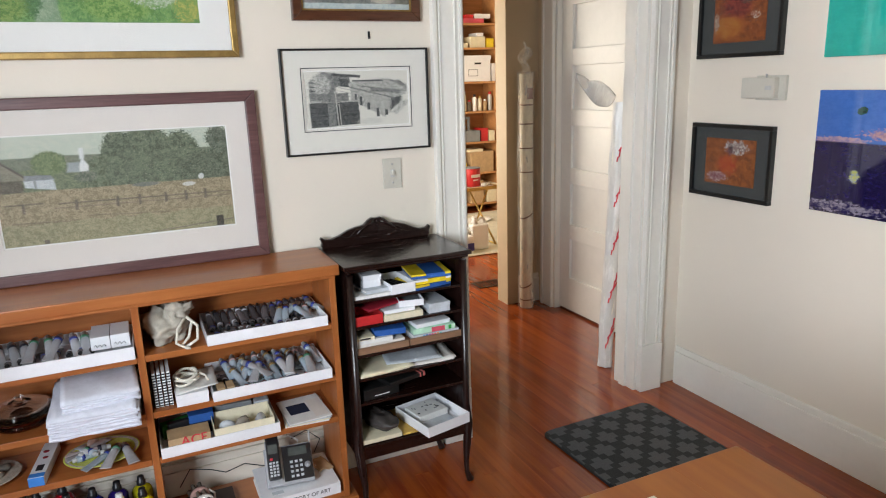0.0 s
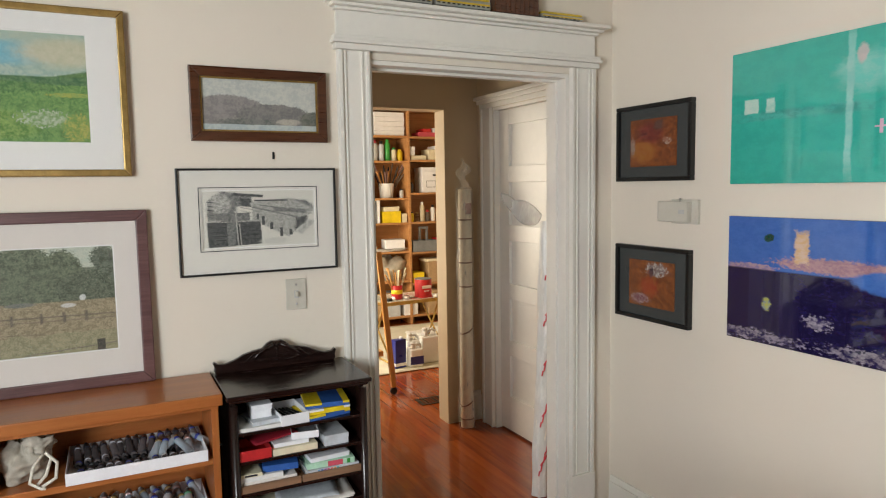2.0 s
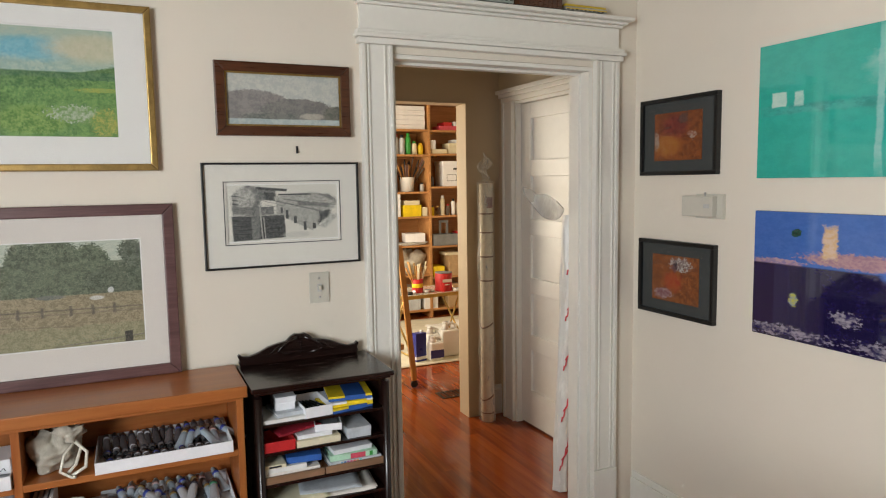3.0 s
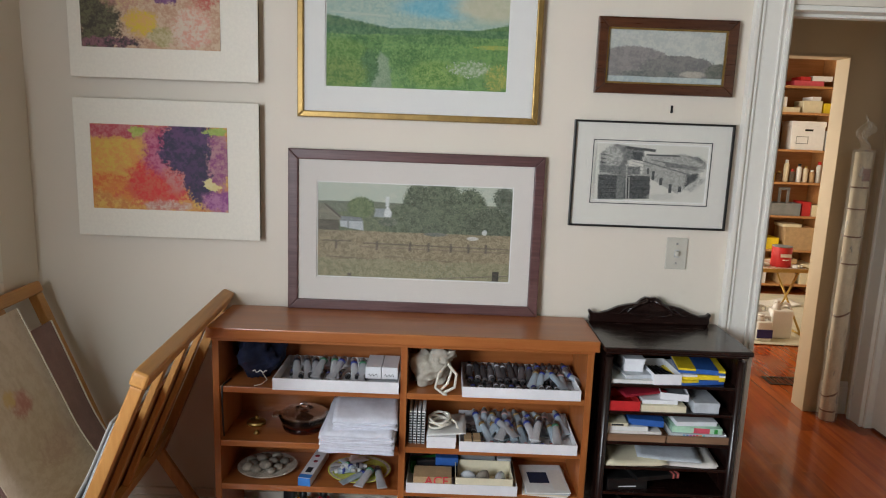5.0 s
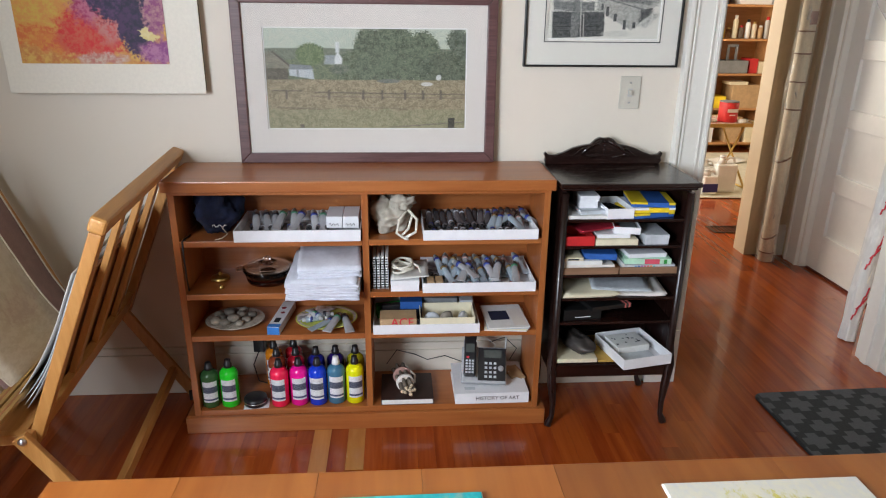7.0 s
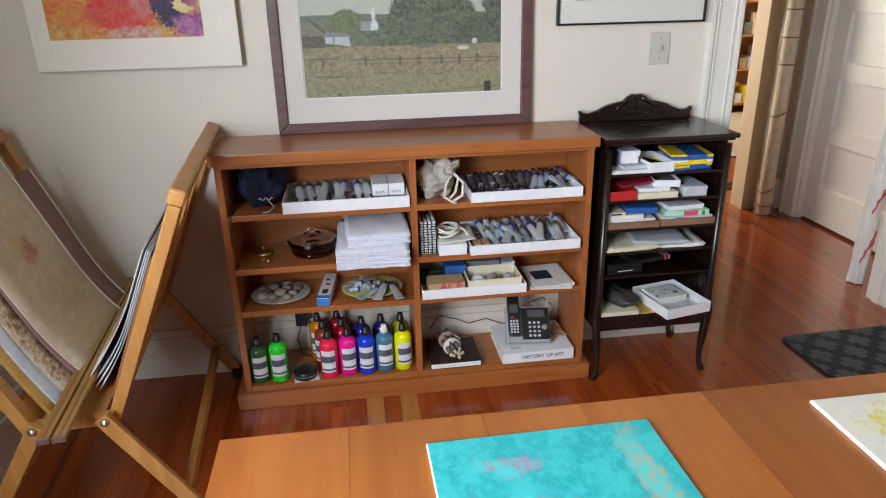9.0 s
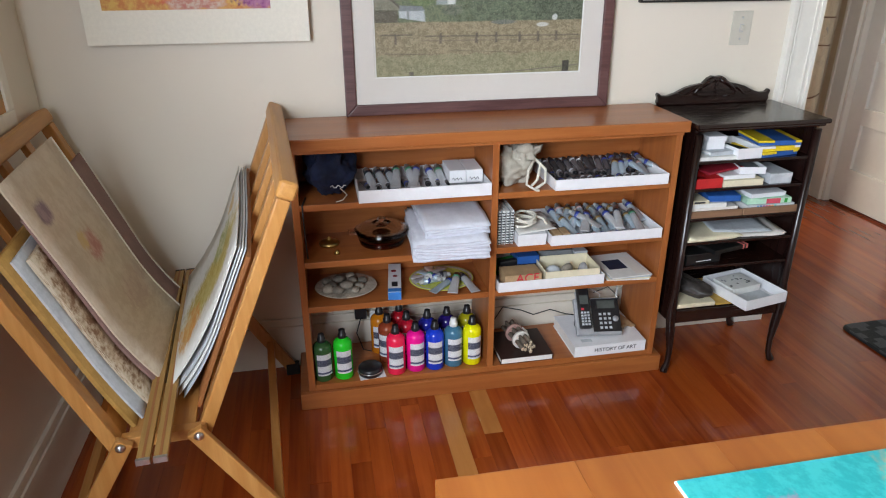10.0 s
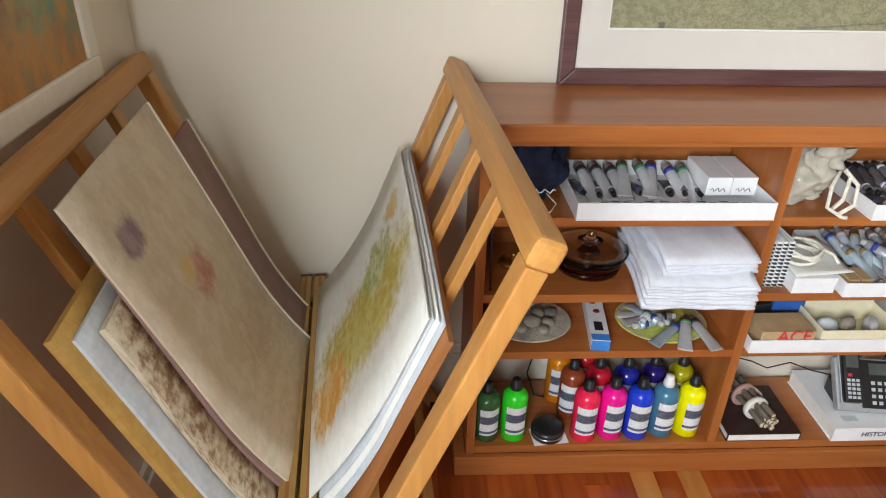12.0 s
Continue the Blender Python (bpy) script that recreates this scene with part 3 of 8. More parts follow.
def picture(name, loc, w, h, fw, depth, frame_mat, mount_mat, art_mat, ins, label, rz=0.0, rx=0.0, fillet=None, glazed=True, lip=0.006):
    """A framed picture hanging or leaning; local x right, y away from the viewer, z up from the bottom edge. ins: mount's left, right, bottom and top margins."""
    p = thing(name, loc, rz, label, "picture", "framed pictures", rx)
    for nm, pts in (("bottom_rail", ((0, 0), (w, 0), (w - fw, fw), (fw, fw))), ("top_rail", ((fw, h - fw), (w - fw, h - fw), (w, h), (0, h))), ("left_rail", ((0, 0), (fw, fw), (fw, h - fw), (0, h))), ("right_rail", ((w, 0), (w, h), (w - fw, h - fw), (w - fw, fw)))):
        part(nm, prism(pts, 0, depth, min(0.004, fw * 0.25)), frame_mat, p)
    if fillet:
        a, b = fw, fw + 0.006
        part("fillet", boxes([(a, w - a, 0.008, 0.012, a, b), (a, w - a, 0.008, 0.012, h - b, h - a), (a, b, 0.008, 0.012, b, h - b), (w - b, w - a, 0.008, 0.012, b, h - b)]), fillet, p)
    l, r, b, t = ins
    x0, x1, z0, z1 = fw + l, w - fw - r, fw + b, h - fw - t
    if mount_mat:
        part("mount", boxes([(fw, x0, 0.010, 0.014, fw, h - fw), (x1, w - fw, 0.010, 0.014, fw, h - fw), (x0, x1, 0.010, 0.014, fw, z0), (x0, x1, 0.010, 0.014, z1, h - fw)]), mount_mat, p)
        e = 0.004
        part("mount_edge", boxes([(x0, x1, 0.0142, 0.0155, z0, z0 + e), (x0, x1, 0.0142, 0.0155, z1 - e, z1), (x0, x0 + e, 0.0142, 0.0155, z0 + e, z1 - e), (x1 - e, x1, 0.0142, 0.0155, z0 + e, z1 - e)]), M_MATW, p)
    part("artwork", box(x0, x1, 0.016, 0.018, z0, z1), art_mat, p)
    if glazed:
        part("glazing", box(fw, w - fw, lip, lip + 0.0015, fw, h - fw), M_PICGLASS, p).visible_shadow = False
    return p


def picture_glass():
    g = G("picture_glass")
    g.put(g.b.inputs["Alpha"], 0.06)
    return g.done((0.02, 0.02, 0.02), 0.04, 0.0, 0.0, 0.6)


M_PICGLASS = picture_glass()
A_GREEN = art("green_valley_pastel", (0.30, 0.44, 0.38), (0.44, 0.54, 0.44), [
    ("b", 0.66, 0.80, 0.26, 0.10, 0.3, 0.4, (0.14, 0.42, 0.52), (0.24, 0.52, 0.58)),
    ("b", 0.90, 0.82, 0.20, 0.13, 0.4, 0.4, (0.52, 0.52, 0.36), (0.60, 0.58, 0.42)),
    ("l", 0.02, 0.74, 0.34, 0.71, 0.010, 0.01, (0.50, 0.56, 0.46), (0.40, 0.50, 0.42)),
    ("b", 0.55, 0.96, 0.30, 0.04, 0.4, 0.4, (0.46, 0.52, 0.40), (0.36, 0.48, 0.40)),
    ("p", [(-0.1, 0.74), (0.06, 0.70), (0.34, 0.60), (0.50, 0.40), (-0.1, 0.40)], 0.02, 0.012, (0.05, 0.13, 0.06), (0.12, 0.22, 0.09)),
    ("p", [(0.78, 0.58), (1.1, 0.70), (1.1, 0.40), (0.60, 0.40)], 0.02, 0.012, (0.07, 0.16, 0.05), (0.14, 0.26, 0.09)),
    ("h", 0.60, 0.02, 5, (0.05, 0.14, 0.06), (0.13, 0.25, 0.10)),
    ("h", 0.53, 0.03, 6, (0.09, 0.22, 0.06), (0.20, 0.36, 0.10)),
    ("b", 0.62, 0.50, 0.26, 0.05, 0.7, 0.2, (0.06, 0.17, 0.05), (0.16, 0.30, 0.09)),
    ("b", 0.18, 0.42, 0.12, 0.10, 0.6, 0.2, (0.05, 0.15, 0.04), (0.13, 0.28, 0.07)),
    ("b", 0.08, 0.34, 0.16, 0.14, 0.6, 0.2, (0.08, 0.20, 0.03), (0.20, 0.34, 0.08)),
    ("p", [(0.27, 0.50), (0.33, 0.50), (0.345, 0.30), (0.56, 0.0), (0.18, 0.0), (0.26, 0.24)], 0.012, 0.012, (0.20, 0.30, 0.17), (0.30, 0.39, 0.25)),
    ("b", 0.24, 0.22, 0.05, 0.16, 0.6, 0.2, (0.05, 0.13, 0.04), (0.10, 0.22, 0.07)),
    ("b", 0.08, 0.14, 0.15, 0.16, 0.6, 0.2, (0.08, 0.19, 0.03), (0.22, 0.32, 0.07)),
    ("b", 0.46, 0.30, 0.10, 0.13, 0.6, 0.2, (0.06, 0.17, 0.04), (0.16, 0.30, 0.08)),
    ("b", 0.62, 0.16, 0.16, 0.13, 0.7, 0.2, (0.09, 0.22, 0.04), (0.26, 0.40, 0.10)),
    ("b", 0.80, 0.22, 0.11, 0.07, 1.6, 0.1, (0.46, 0.52, 0.38), (0.16, 0.30, 0.09)),
    ("b", 0.94, 0.14, 0.06, 0.12, 1.2, 0.2, (0.44, 0.42, 0.10), (0.16, 0.30, 0.07)),
    ("b", 0.92, 0.44, 0.10, 0.02, 0.9, 0.3, (0.38, 0.40, 0.08), (0.26, 0.38, 0.10))], grain=13, stretch=(1.7, 1, 1), warp=0.015)
TREE, TREED, POST = (0.19, 0.22, 0.14), (0.07, 0.09, 0.055), (0.14, 0.115, 0.08)
A_FARM = art("farm_landscape_pastel", (0.47, 0.53, 0.44), (0.56, 0.59, 0.48), [
    ("h", 0.80, 0.02, 4, (0.16, 0.18, 0.13), (0.22, 0.24, 0.17)),
    ("h", 0.70, 0.05, 7, (0.13, 0.15, 0.09), (0.21, 0.24, 0.14)),
    ("b", 0.225, 0.74, 0.07, 0.11, 0.5, 0.1, (0.12, 0.16, 0.07), (0.22, 0.27, 0.13)),
    ("b", 0.51, 0.74, 0.075, 0.27, 0.35, 0.1, TREED, TREE), ("b", 0.45, 0.60, 0.10, 0.18, 0.35, 0.1, (0.09, 0.11, 0.06), TREE),
    ("b", 0.63, 0.74, 0.13, 0.30, 0.35, 0.08, TREED, TREE), ("b", 0.57, 0.62, 0.12, 0.20, 0.35, 0.1, (0.09, 0.11, 0.07), TREE),
    ("b", 0.78, 0.72, 0.09, 0.25, 0.35, 0.08, TREED, TREE), ("b", 0.74, 0.60, 0.16, 0.20, 0.35, 0.1, (0.09, 0.11, 0.07), TREE),
    ("b", 0.91, 0.60, 0.16, 0.17, 0.35, 0.1, TREED, (0.17, 0.19, 0.13)), ("b", 0.955, 0.88, 0.055, 0.12, 0.7, 0.15, TREED, (0.18, 0.20, 0.15)),
    ("l", 0.975, 0.70, 0.985, 0.95, 0.006, 0.006, TREED, (0.12, 0.13, 0.10)), ("b", 0.975, 0.76, 0.03, 0.07, 0.9, 0.2, TREED, (0.18, 0.20, 0.15)),
    ("p", [(-0.05, 0.77), (0.04, 0.77), (0.135, 0.62), (0.13, 0.60), (-0.05, 0.60)], 0.006, 0.008, (0.20, 0.19, 0.14), (0.28, 0.26, 0.19)),
    ("l", 0.04, 0.77, 0.135, 0.61, 0.006, 0.005, (0.10, 0.09, 0.07), (0.14, 0.12, 0.09)),
    ("r", 0.04, 0.55, 0.075, 0.055, 0.1, 0.1, (0.10, 0.09, 0.06), (0.16, 0.14, 0.10)),
    ("p", [(0.125, 0.645), (0.225, 0.635), (0.24, 0.59), (0.12, 0.59)], 0.004, 0.006, (0.20, 0.22, 0.23), (0.27, 0.29, 0.29)),
    ("p", [(0.12, 0.595), (0.235, 0.595), (0.24, 0.50), (0.12, 0.535)], 0.004, 0.006, (0.46, 0.50, 0.52), (0.56, 0.59, 0.60)),
    ("l", 0.16, 0.595, 0.16, 0.52, 0.004, 0.004, (0.24, 0.26, 0.26), (0.30, 0.31, 0.30)),
    ("p", [(0.30, 0.735), (0.345, 0.735), (0.345, 0.645), (0.29, 0.645)], 0.004, 0.008, (0.30, 0.34, 0.34), (0.38, 0.41, 0.40)),
    ("p", [(0.345, 0.72), (0.36, 0.77), (0.382, 0.70), (0.378, 0.635), (0.342, 0.635)], 0.004, 0.006, (0.66, 0.69, 0.68), (0.74, 0.76, 0.74)),
    ("l", 0.359, 0.76, 0.359, 0.86, 0.009, 0.006, (0.62, 0.66, 0.64), (0.70, 0.72, 0.70)),
    ("b", 0.365, 0.60, 0.05, 0.05, 0.7, 0.2, (0.10, 0.12, 0.08), (0.22, 0.23, 0.17)),
    ("b", 0.86, 0.52, 0.012, 0.03, 0.2, 0.2, (0.55, 0.58, 0.56), (0.62, 0.63, 0.6)),
    ("h", 0.495, 0.012, 5, (0.24, 0.20, 0.12), (0.40, 0.33, 0.21)),
    ("b", 0.61, 0.485, 0.06, 0.02, 0.3, 0.2, (0.15, 0.16, 0.14), (0.22, 0.22, 0.18)),
    ("b", 0.80, 0.455, 0.030, 0.020, 0.1, 0.2, (0.56, 0.55, 0.50), (0.64, 0.63, 0.58)),
    ("l", 0.03, 0.385, 0.18, 0.385, 0.006, 0.006, POST, (0.22, 0.18, 0.13)), ("l", 0.24, 0.37, 1.0, 0.352, 0.006, 0.006, POST, (0.22, 0.18, 0.13)),
    ("l", 0.22, 0.33, 1.0, 0.315, 0.005, 0.006, (0.20, 0.16, 0.11), (0.28, 0.23, 0.16)),
    *[("l", x, 0.30, x, 0.395, 0.006, 0.004, POST, (0.20, 0.16, 0.12)) for x in (0.10, 0.31, 0.48, 0.575, 0.69, 0.78, 0.87)],
    ("l", 0.05, 0.22, 0.30, 0.20, 0.005, 0.006, (0.17, 0.14, 0.09), (0.25, 0.21, 0.14)), ("l", 0.36, 0.24, 0.70, 0.20, 0.005, 0.006, (0.19, 0.16, 0.10), (0.27, 0.23, 0.15)),
    ("h", 0.20, 0.06, 9, (0.24, 0.23, 0.13), (0.38, 0.34, 0.21)),
    ("l", 0.62, 0.02, 1.0, 0.075, 0.005, 0.005, (0.18, 0.16, 0.12), (0.24, 0.21, 0.16)),
    ("r", 0.925, 0.06, 0.017, 0.055, 0.1, 0.1, (0.05, 0.045, 0.035), (0.09, 0.08, 0.06)), ("r", 0.17, 0.02, 0.010, 0.03, 0.1, 0.1, (0.14, 0.12, 0.09), (0.18, 0.15, 0.11))], grain=22, stretch=(1.7, 1, 1), warp=0.006, seed=2.0)
A_HILL = art("hazy_lake_painting", (0.42, 0.44, 0.41), (0.52, 0.53, 0.47), [
    ("b", 0.22, 0.34, 0.36, 0.34, 0.12, 0.06, (0.20, 0.185, 0.18), (0.27, 0.25, 0.23)),
    ("b", 0.62, 0.26, 0.34, 0.28, 0.16, 0.06, (0.15, 0.145, 0.14), (0.22, 0.21, 0.19)),
    ("b", 0.95, 0.25, 0.10, 0.16, 0.3, 0.1, (0.10, 0.11, 0.09), (0.17, 0.17, 0.14)),
    ("b", 0.40, 0.19, 0.26, 0.06, 0.6, 0.2, (0.11, 0.12, 0.11), (0.19, 0.19, 0.17)),
    ("b", 0.74, 0.20, 0.10, 0.06, 0.6, 0.2, (0.36, 0.33, 0.28), (0.44, 0.40, 0.33)),
    ("h", 0.14, 0.015, 4, (0.36, 0.42, 0.42), (0.46, 0.51, 0.48))], grain=8, stretch=(2, 1, 1), warp=0.02, seed=4.0)
INKP = (0.70, 0.68, 0.60), (0.73, 0.71, 0.63)
DK, MD, LT = ((0.045, 0.05, 0.048), (0.13, 0.135, 0.13)), ((0.12, 0.125, 0.12), (0.28, 0.28, 0.26)), ((0.30, 0.30, 0.27), (0.52, 0.51, 0.46))
A_RUIN = art("ruined_fort_engraving", *INKP, [
    ("p", [(0.75, 0.84), (0.92, 0.80), (0.98, 0.70), (0.98, 0.60), (0.75, 0.68)], 0.05, 0.02, *MD),
    ("p", [(0.42, 0.78), (0.76, 0.84), (0.97, 0.68), (0.97, 0.56), (0.80, 0.46), (0.43, 0.70)], 0.03, 0.02, *LT),
    ("l", 0.45, 0.81, 0.75, 0.81, 0.014, 0.008, *DK), ("l", 0.50, 0.73, 0.72, 0.66, 0.008, 0.006, *MD), ("l", 0.62, 0.66, 0.92, 0.60, 0.035, 0.02, *MD),
    ("p", [(0.43, 0.70), (0.86, 0.49), (0.82, 0.27), (0.74, 0.15), (0.53, 0.38), (0.43, 0.48)], 0.02, 0.012, *LT),
    ("p", [(0.82, 0.49), (0.925, 0.53), (0.925, 0.42), (0.81, 0.27)], 0.03, 0.015, *DK),
    ("l", 0.43, 0.70, 0.86, 0.49, 0.012, 0.008, *MD), ("l", 0.84, 0.22, 0.97, 0.44, 0.04, 0.03, (0.34, 0.34, 0.31), (0.60, 0.59, 0.53)),
    ("r", 0.478, 0.53, 0.010, 0.05, 0.1, 0.15, *DK), ("r", 0.525, 0.46, 0.012, 0.08, 0.1, 0.15, *DK), ("r", 0.597, 0.36, 0.013, 0.06, 0.1, 0.15, *DK), ("r", 0.685, 0.25, 0.013, 0.08, 0.1, 0.15, *DK), ("r", 0.77, 0.24, 0.014, 0.05, 0.1, 0.15, *DK),
    ("p", [(0.05, 0.80), (0.17, 0.98), (0.28, 0.95), (0.30, 0.56), (0.05, 0.55)], 0.04, 0.02, *MD),
    ("b", 0.16, 0.76, 0.09, 0.17, 0.7, 0.2, (0.26, 0.26, 0.24), (0.58, 0.57, 0.51)),
    *[("l", 0.05, y, 0.10, y - 0.01, 0.008, 0.006, *DK) for y in (0.80, 0.73, 0.66, 0.60)],
    ("p", [(0.25, 0.93), (0.52, 0.89), (0.52, 0.83), (0.43, 0.78), (0.43, 0.46), (0.28, 0.54)], 0.02, 0.012, *MD),
    ("l", 0.26, 0.93, 0.53, 0.885, 0.022, 0.008, *DK), ("p", [(0.33, 0.86), (0.42, 0.84), (0.42, 0.70), (0.33, 0.72)], 0.02, 0.01, *DK),
    *[("l", 0.33, y, 0.44, y - 0.05, 0.007, 0.005, *LT) for y in (0.70, 0.64, 0.58)],
    ("r", 0.23, 0.53, 0.18, 0.075, 0.08, 0.06, *MD), ("l", 0.06, 0.47, 0.16, 0.46, 0.020, 0.015, *LT), ("l", 0.33, 0.46, 0.47, 0.46, 0.014, 0.012, *LT),
    ("p", [(0.04, 0.45), (0.50, 0.45), (0.51, 0.06), (0.05, 0.02)], 0.015, 0.008, *DK),
    *[("l", 0.05, y, 0.50, y + 0.01, 0.006, 0.004, (0.03, 0.03, 0.03), (0.07, 0.07, 0.07)) for y in (0.36, 0.28, 0.21, 0.14)],
    ("r", 0.245, 0.25, 0.035, 0.22, 0.1, 0.1, *MD), ("l", 0.305, 0.04, 0.285, 0.64, 0.008, 0.006, *LT), ("l", 0.325, 0.04, 0.315, 0.42, 0.006, 0.005, *LT), ("l", 0.315, 0.05, 0.305, 0.40, 0.006, 0.004, (0.02, 0.02, 0.02), (0.05, 0.05, 0.05)),
    ("b", 0.62, 0.10, 0.12, 0.05, 0.5, 0.3, (0.56, 0.55, 0.49), (0.66, 0.65, 0.58))], grain=20, stretch=(1.6, 1, 1), warp=0.006, seed=6.0)
A_ABS1 = art("abstract_red_violet", (0.56, 0.20, 0.05), (0.66, 0.40, 0.09), [
    ("b", 0.20, 0.55, 0.28, 0.36, 0.30, 0.3, (0.62, 0.40, 0.06), (0.64, 0.28, 0.06)),
    ("r", 0.30, 0.93, 0.40, 0.08, 0.30, 0.3, (0.42, 0.05, 0.07), (0.50, 0.16, 0.16)),
    ("b", 0.12, 0.30, 0.18, 0.12, 0.42, 0.3, (0.62, 0.14, 0.03), (0.66, 0.30, 0.05)),
    ("b", 0.38, 0.22, 0.26, 0.12, 0.42, 0.3, (0.66, 0.26, 0.04), (0.62, 0.10, 0.04)),
    ("b", 0.50, 0.34, 0.24, 0.30, 0.42, 0.25, (0.62, 0.02, 0.02), (0.58, 0.10, 0.05)),
    ("b", 0.52, 0.68, 0.14, 0.26, 0.42, 0.3, (0.34, 0.02, 0.10), (0.50, 0.14, 0.22)),
    ("b", 0.64, 0.44, 0.10, 0.22, 0.42, 0.3, (0.55, 0.06, 0.06), (0.52, 0.20, 0.18)),
    ("b", 0.72, 0.76, 0.22, 0.32, 0.48, 0.12, (0.02, 0.015, 0.05), (0.09, 0.03, 0.11)),
    ("b", 0.80, 0.42, 0.11, 0.34, 0.48, 0.12, (0.015, 0.012, 0.04), (0.06, 0.02, 0.08)),
    ("b", 0.94, 0.60, 0.09, 0.30, 0.54, 0.2, (0.42, 0.20, 0.22), (0.24, 0.05, 0.16)),
    ("b", 0.96, 0.12, 0.14, 0.14, 0.30, 0.3, (0.24, 0.05, 0.20), (0.42, 0.16, 0.30)),
    ("b", 0.55, 0.05, 0.16, 0.07, 0.36, 0.3, (0.60, 0.46, 0.36), (0.50, 0.18, 0.14)),
    ("b", 0.36, 0.92, 0.07, 0.06, 0.36, 0.2, (0.30, 0.36, 0.05), (0.42, 0.44, 0.10)),
    ("b", 0.92, 0.95, 0.08, 0.05, 0.36, 0.2, (0.28, 0.38, 0.06), (0.36, 0.44, 0.10)),
    ("b", 0.87, 0.31, 0.05, 0.07, 0.12, 0.1, (0.66, 0.54, 0.22), (0.70, 0.60, 0.30))], grain=8, stretch=(1.5, 1, 1), warp=0.10, seed=8.0)
A_ABS2 = art("abstract_multicolour", (0.46, 0.26, 0.16), (0.58, 0.42, 0.28), [
    ("b", 0.12, 0.30, 0.16, 0.36, 0.42, 0.2, (0.05, 0.035, 0.02), (0.12, 0.11, 0.05)),
    ("b", 0.32, 0.70, 0.18, 0.26, 0.42, 0.3, (0.46, 0.22, 0.18), (0.56, 0.40, 0.20)),
    ("b", 0.44, 0.28, 0.12, 0.14, 0.42, 0.3, (0.62, 0.44, 0.03), (0.64, 0.36, 0.10)),
    ("b", 0.62, 0.62, 0.10, 0.12, 0.42, 0.2, (0.10, 0.03, 0.12), (0.24, 0.10, 0.22)),
    ("b", 0.90, 0.72, 0.14, 0.26, 0.48, 0.3, (0.46, 0.08, 0.06), (0.50, 0.36, 0.24)),
    ("b", 0.80, 0.24, 0.13, 0.24, 0.24, 0.3, (0.62, 0.30, 0.22), (0.62, 0.52, 0.40)),
    ("b", 0.22, 0.06, 0.20, 0.06, 0.48, 0.2, (0.04, 0.03, 0.03), (0.24, 0.10, 0.12)),
    ("b", 0.05, 0.85, 0.10, 0.14, 0.42, 0.3, (0.30, 0.10, 0.22), (0.42, 0.30, 0.28)),
    ("b", 0.58, 0.14, 0.10, 0.12, 0.48, 0.2, (0.36, 0.30, 0.12), (0.50, 0.42, 0.24))], grain=9, stretch=(1.5, 1, 1), warp=0.12, seed=11.0)
A_RUST1 = art("rust_red_collage", (0.15, 0.035, 0.010), (0.30, 0.085, 0.018), [
    ("b", 0.45, 0.70, 0.28, 0.24, 0.6, 0.3, (0.10, 0.014, 0.014), (0.28, 0.045, 0.03)),
    ("b", 0.30, 0.30, 0.26, 0.22, 0.7, 0.3, (0.34, 0.10, 0.015), (0.40, 0.16, 0.03)),
    ("b", 0.62, 0.86, 0.10, 0.10, 0.9, 0.2, (0.06, 0.03, 0.03), (0.16, 0.08, 0.06)),
    ("b", 0.80, 0.52, 0.08, 0.08, 1.2, 0.2, (0.45, 0.35, 0.28), (0.30, 0.10, 0.06)),
    ("b", 0.05, 0.42, 0.05, 0.20, 1.0, 0.2, (0.36, 0.28, 0.22), (0.26, 0.10, 0.06))], grain=9, axis="yz", warp=0.1, seed=13.0)
A_RUST2 = art("orange_brown_collage", (0.16, 0.042, 0.012), (0.32, 0.10, 0.022), [
    ("b", 0.62, 0.82, 0.22, 0.14, 0.9, 0.15, (0.50, 0.46, 0.42), (0.16, 0.08, 0.08)),
    ("b", 0.50, 0.74, 0.05, 0.14, 0.8, 0.2, (0.05, 0.03, 0.04), (0.20, 0.08, 0.08)),
    ("b", 0.25, 0.16, 0.20, 0.10, 0.8, 0.2, (0.42, 0.30, 0.30), (0.20, 0.06, 0.08)),
    ("b", 0.45, 0.44, 0.18, 0.20, 0.6, 0.3, (0.34, 0.03, 0.015), (0.40, 0.10, 0.02))], grain=9, axis="yz", warp=0.1, seed=15.0)
A_TEAL = art("teal_gloss_panel", (0.010, 0.37, 0.29), (0.014, 0.41, 0.325), [
    ("b", 0.55, 0.72, 0.10, 0.12, 0.8, 0.4, (0.10, 0.50, 0.42), (0.20, 0.55, 0.48)),
    ("r", 0.30, 0.50, 0.24, 0.03, 0.8, 0.5, (0.02, 0.28, 0.24), (0.05, 0.42, 0.35)),
    ("r", 0.095, 0.58, 0.032, 0.055, 0.2, 0.1, (0.38, 0.62, 0.54), (0.50, 0.68, 0.60)),
    ("r", 0.18, 0.58, 0.018, 0.05, 0.5, 0.2, (0.30, 0.58, 0.50), (0.46, 0.66, 0.58)),
    ("r", 0.60, 0.36, 0.022, 0.006, 0.1, 0.1, (0.55, 0.36, 0.50), (0.6, 0.4, 0.54)),
    ("r", 0.60, 0.36, 0.006, 0.045, 0.1, 0.1, (0.55, 0.36, 0.50), (0.6, 0.4, 0.54)),
    ("b", 0.53, 0.84, 0.018, 0.06, 0.7, 0.3, (0.44, 0.44, 0.42), (0.55, 0.50, 0.48)),
    # tall pale bar: a reflection put into the panel's colour
    ("r", 0.49, 0.55, 0.012, 0.45, 0.5, 0.4, (0.18, 0.52, 0.46), (0.26, 0.56, 0.50))], grain=6, axis="yz", warp=0.01, rough=0.05, coat=1.0, seed=17.0, relief=0.0)
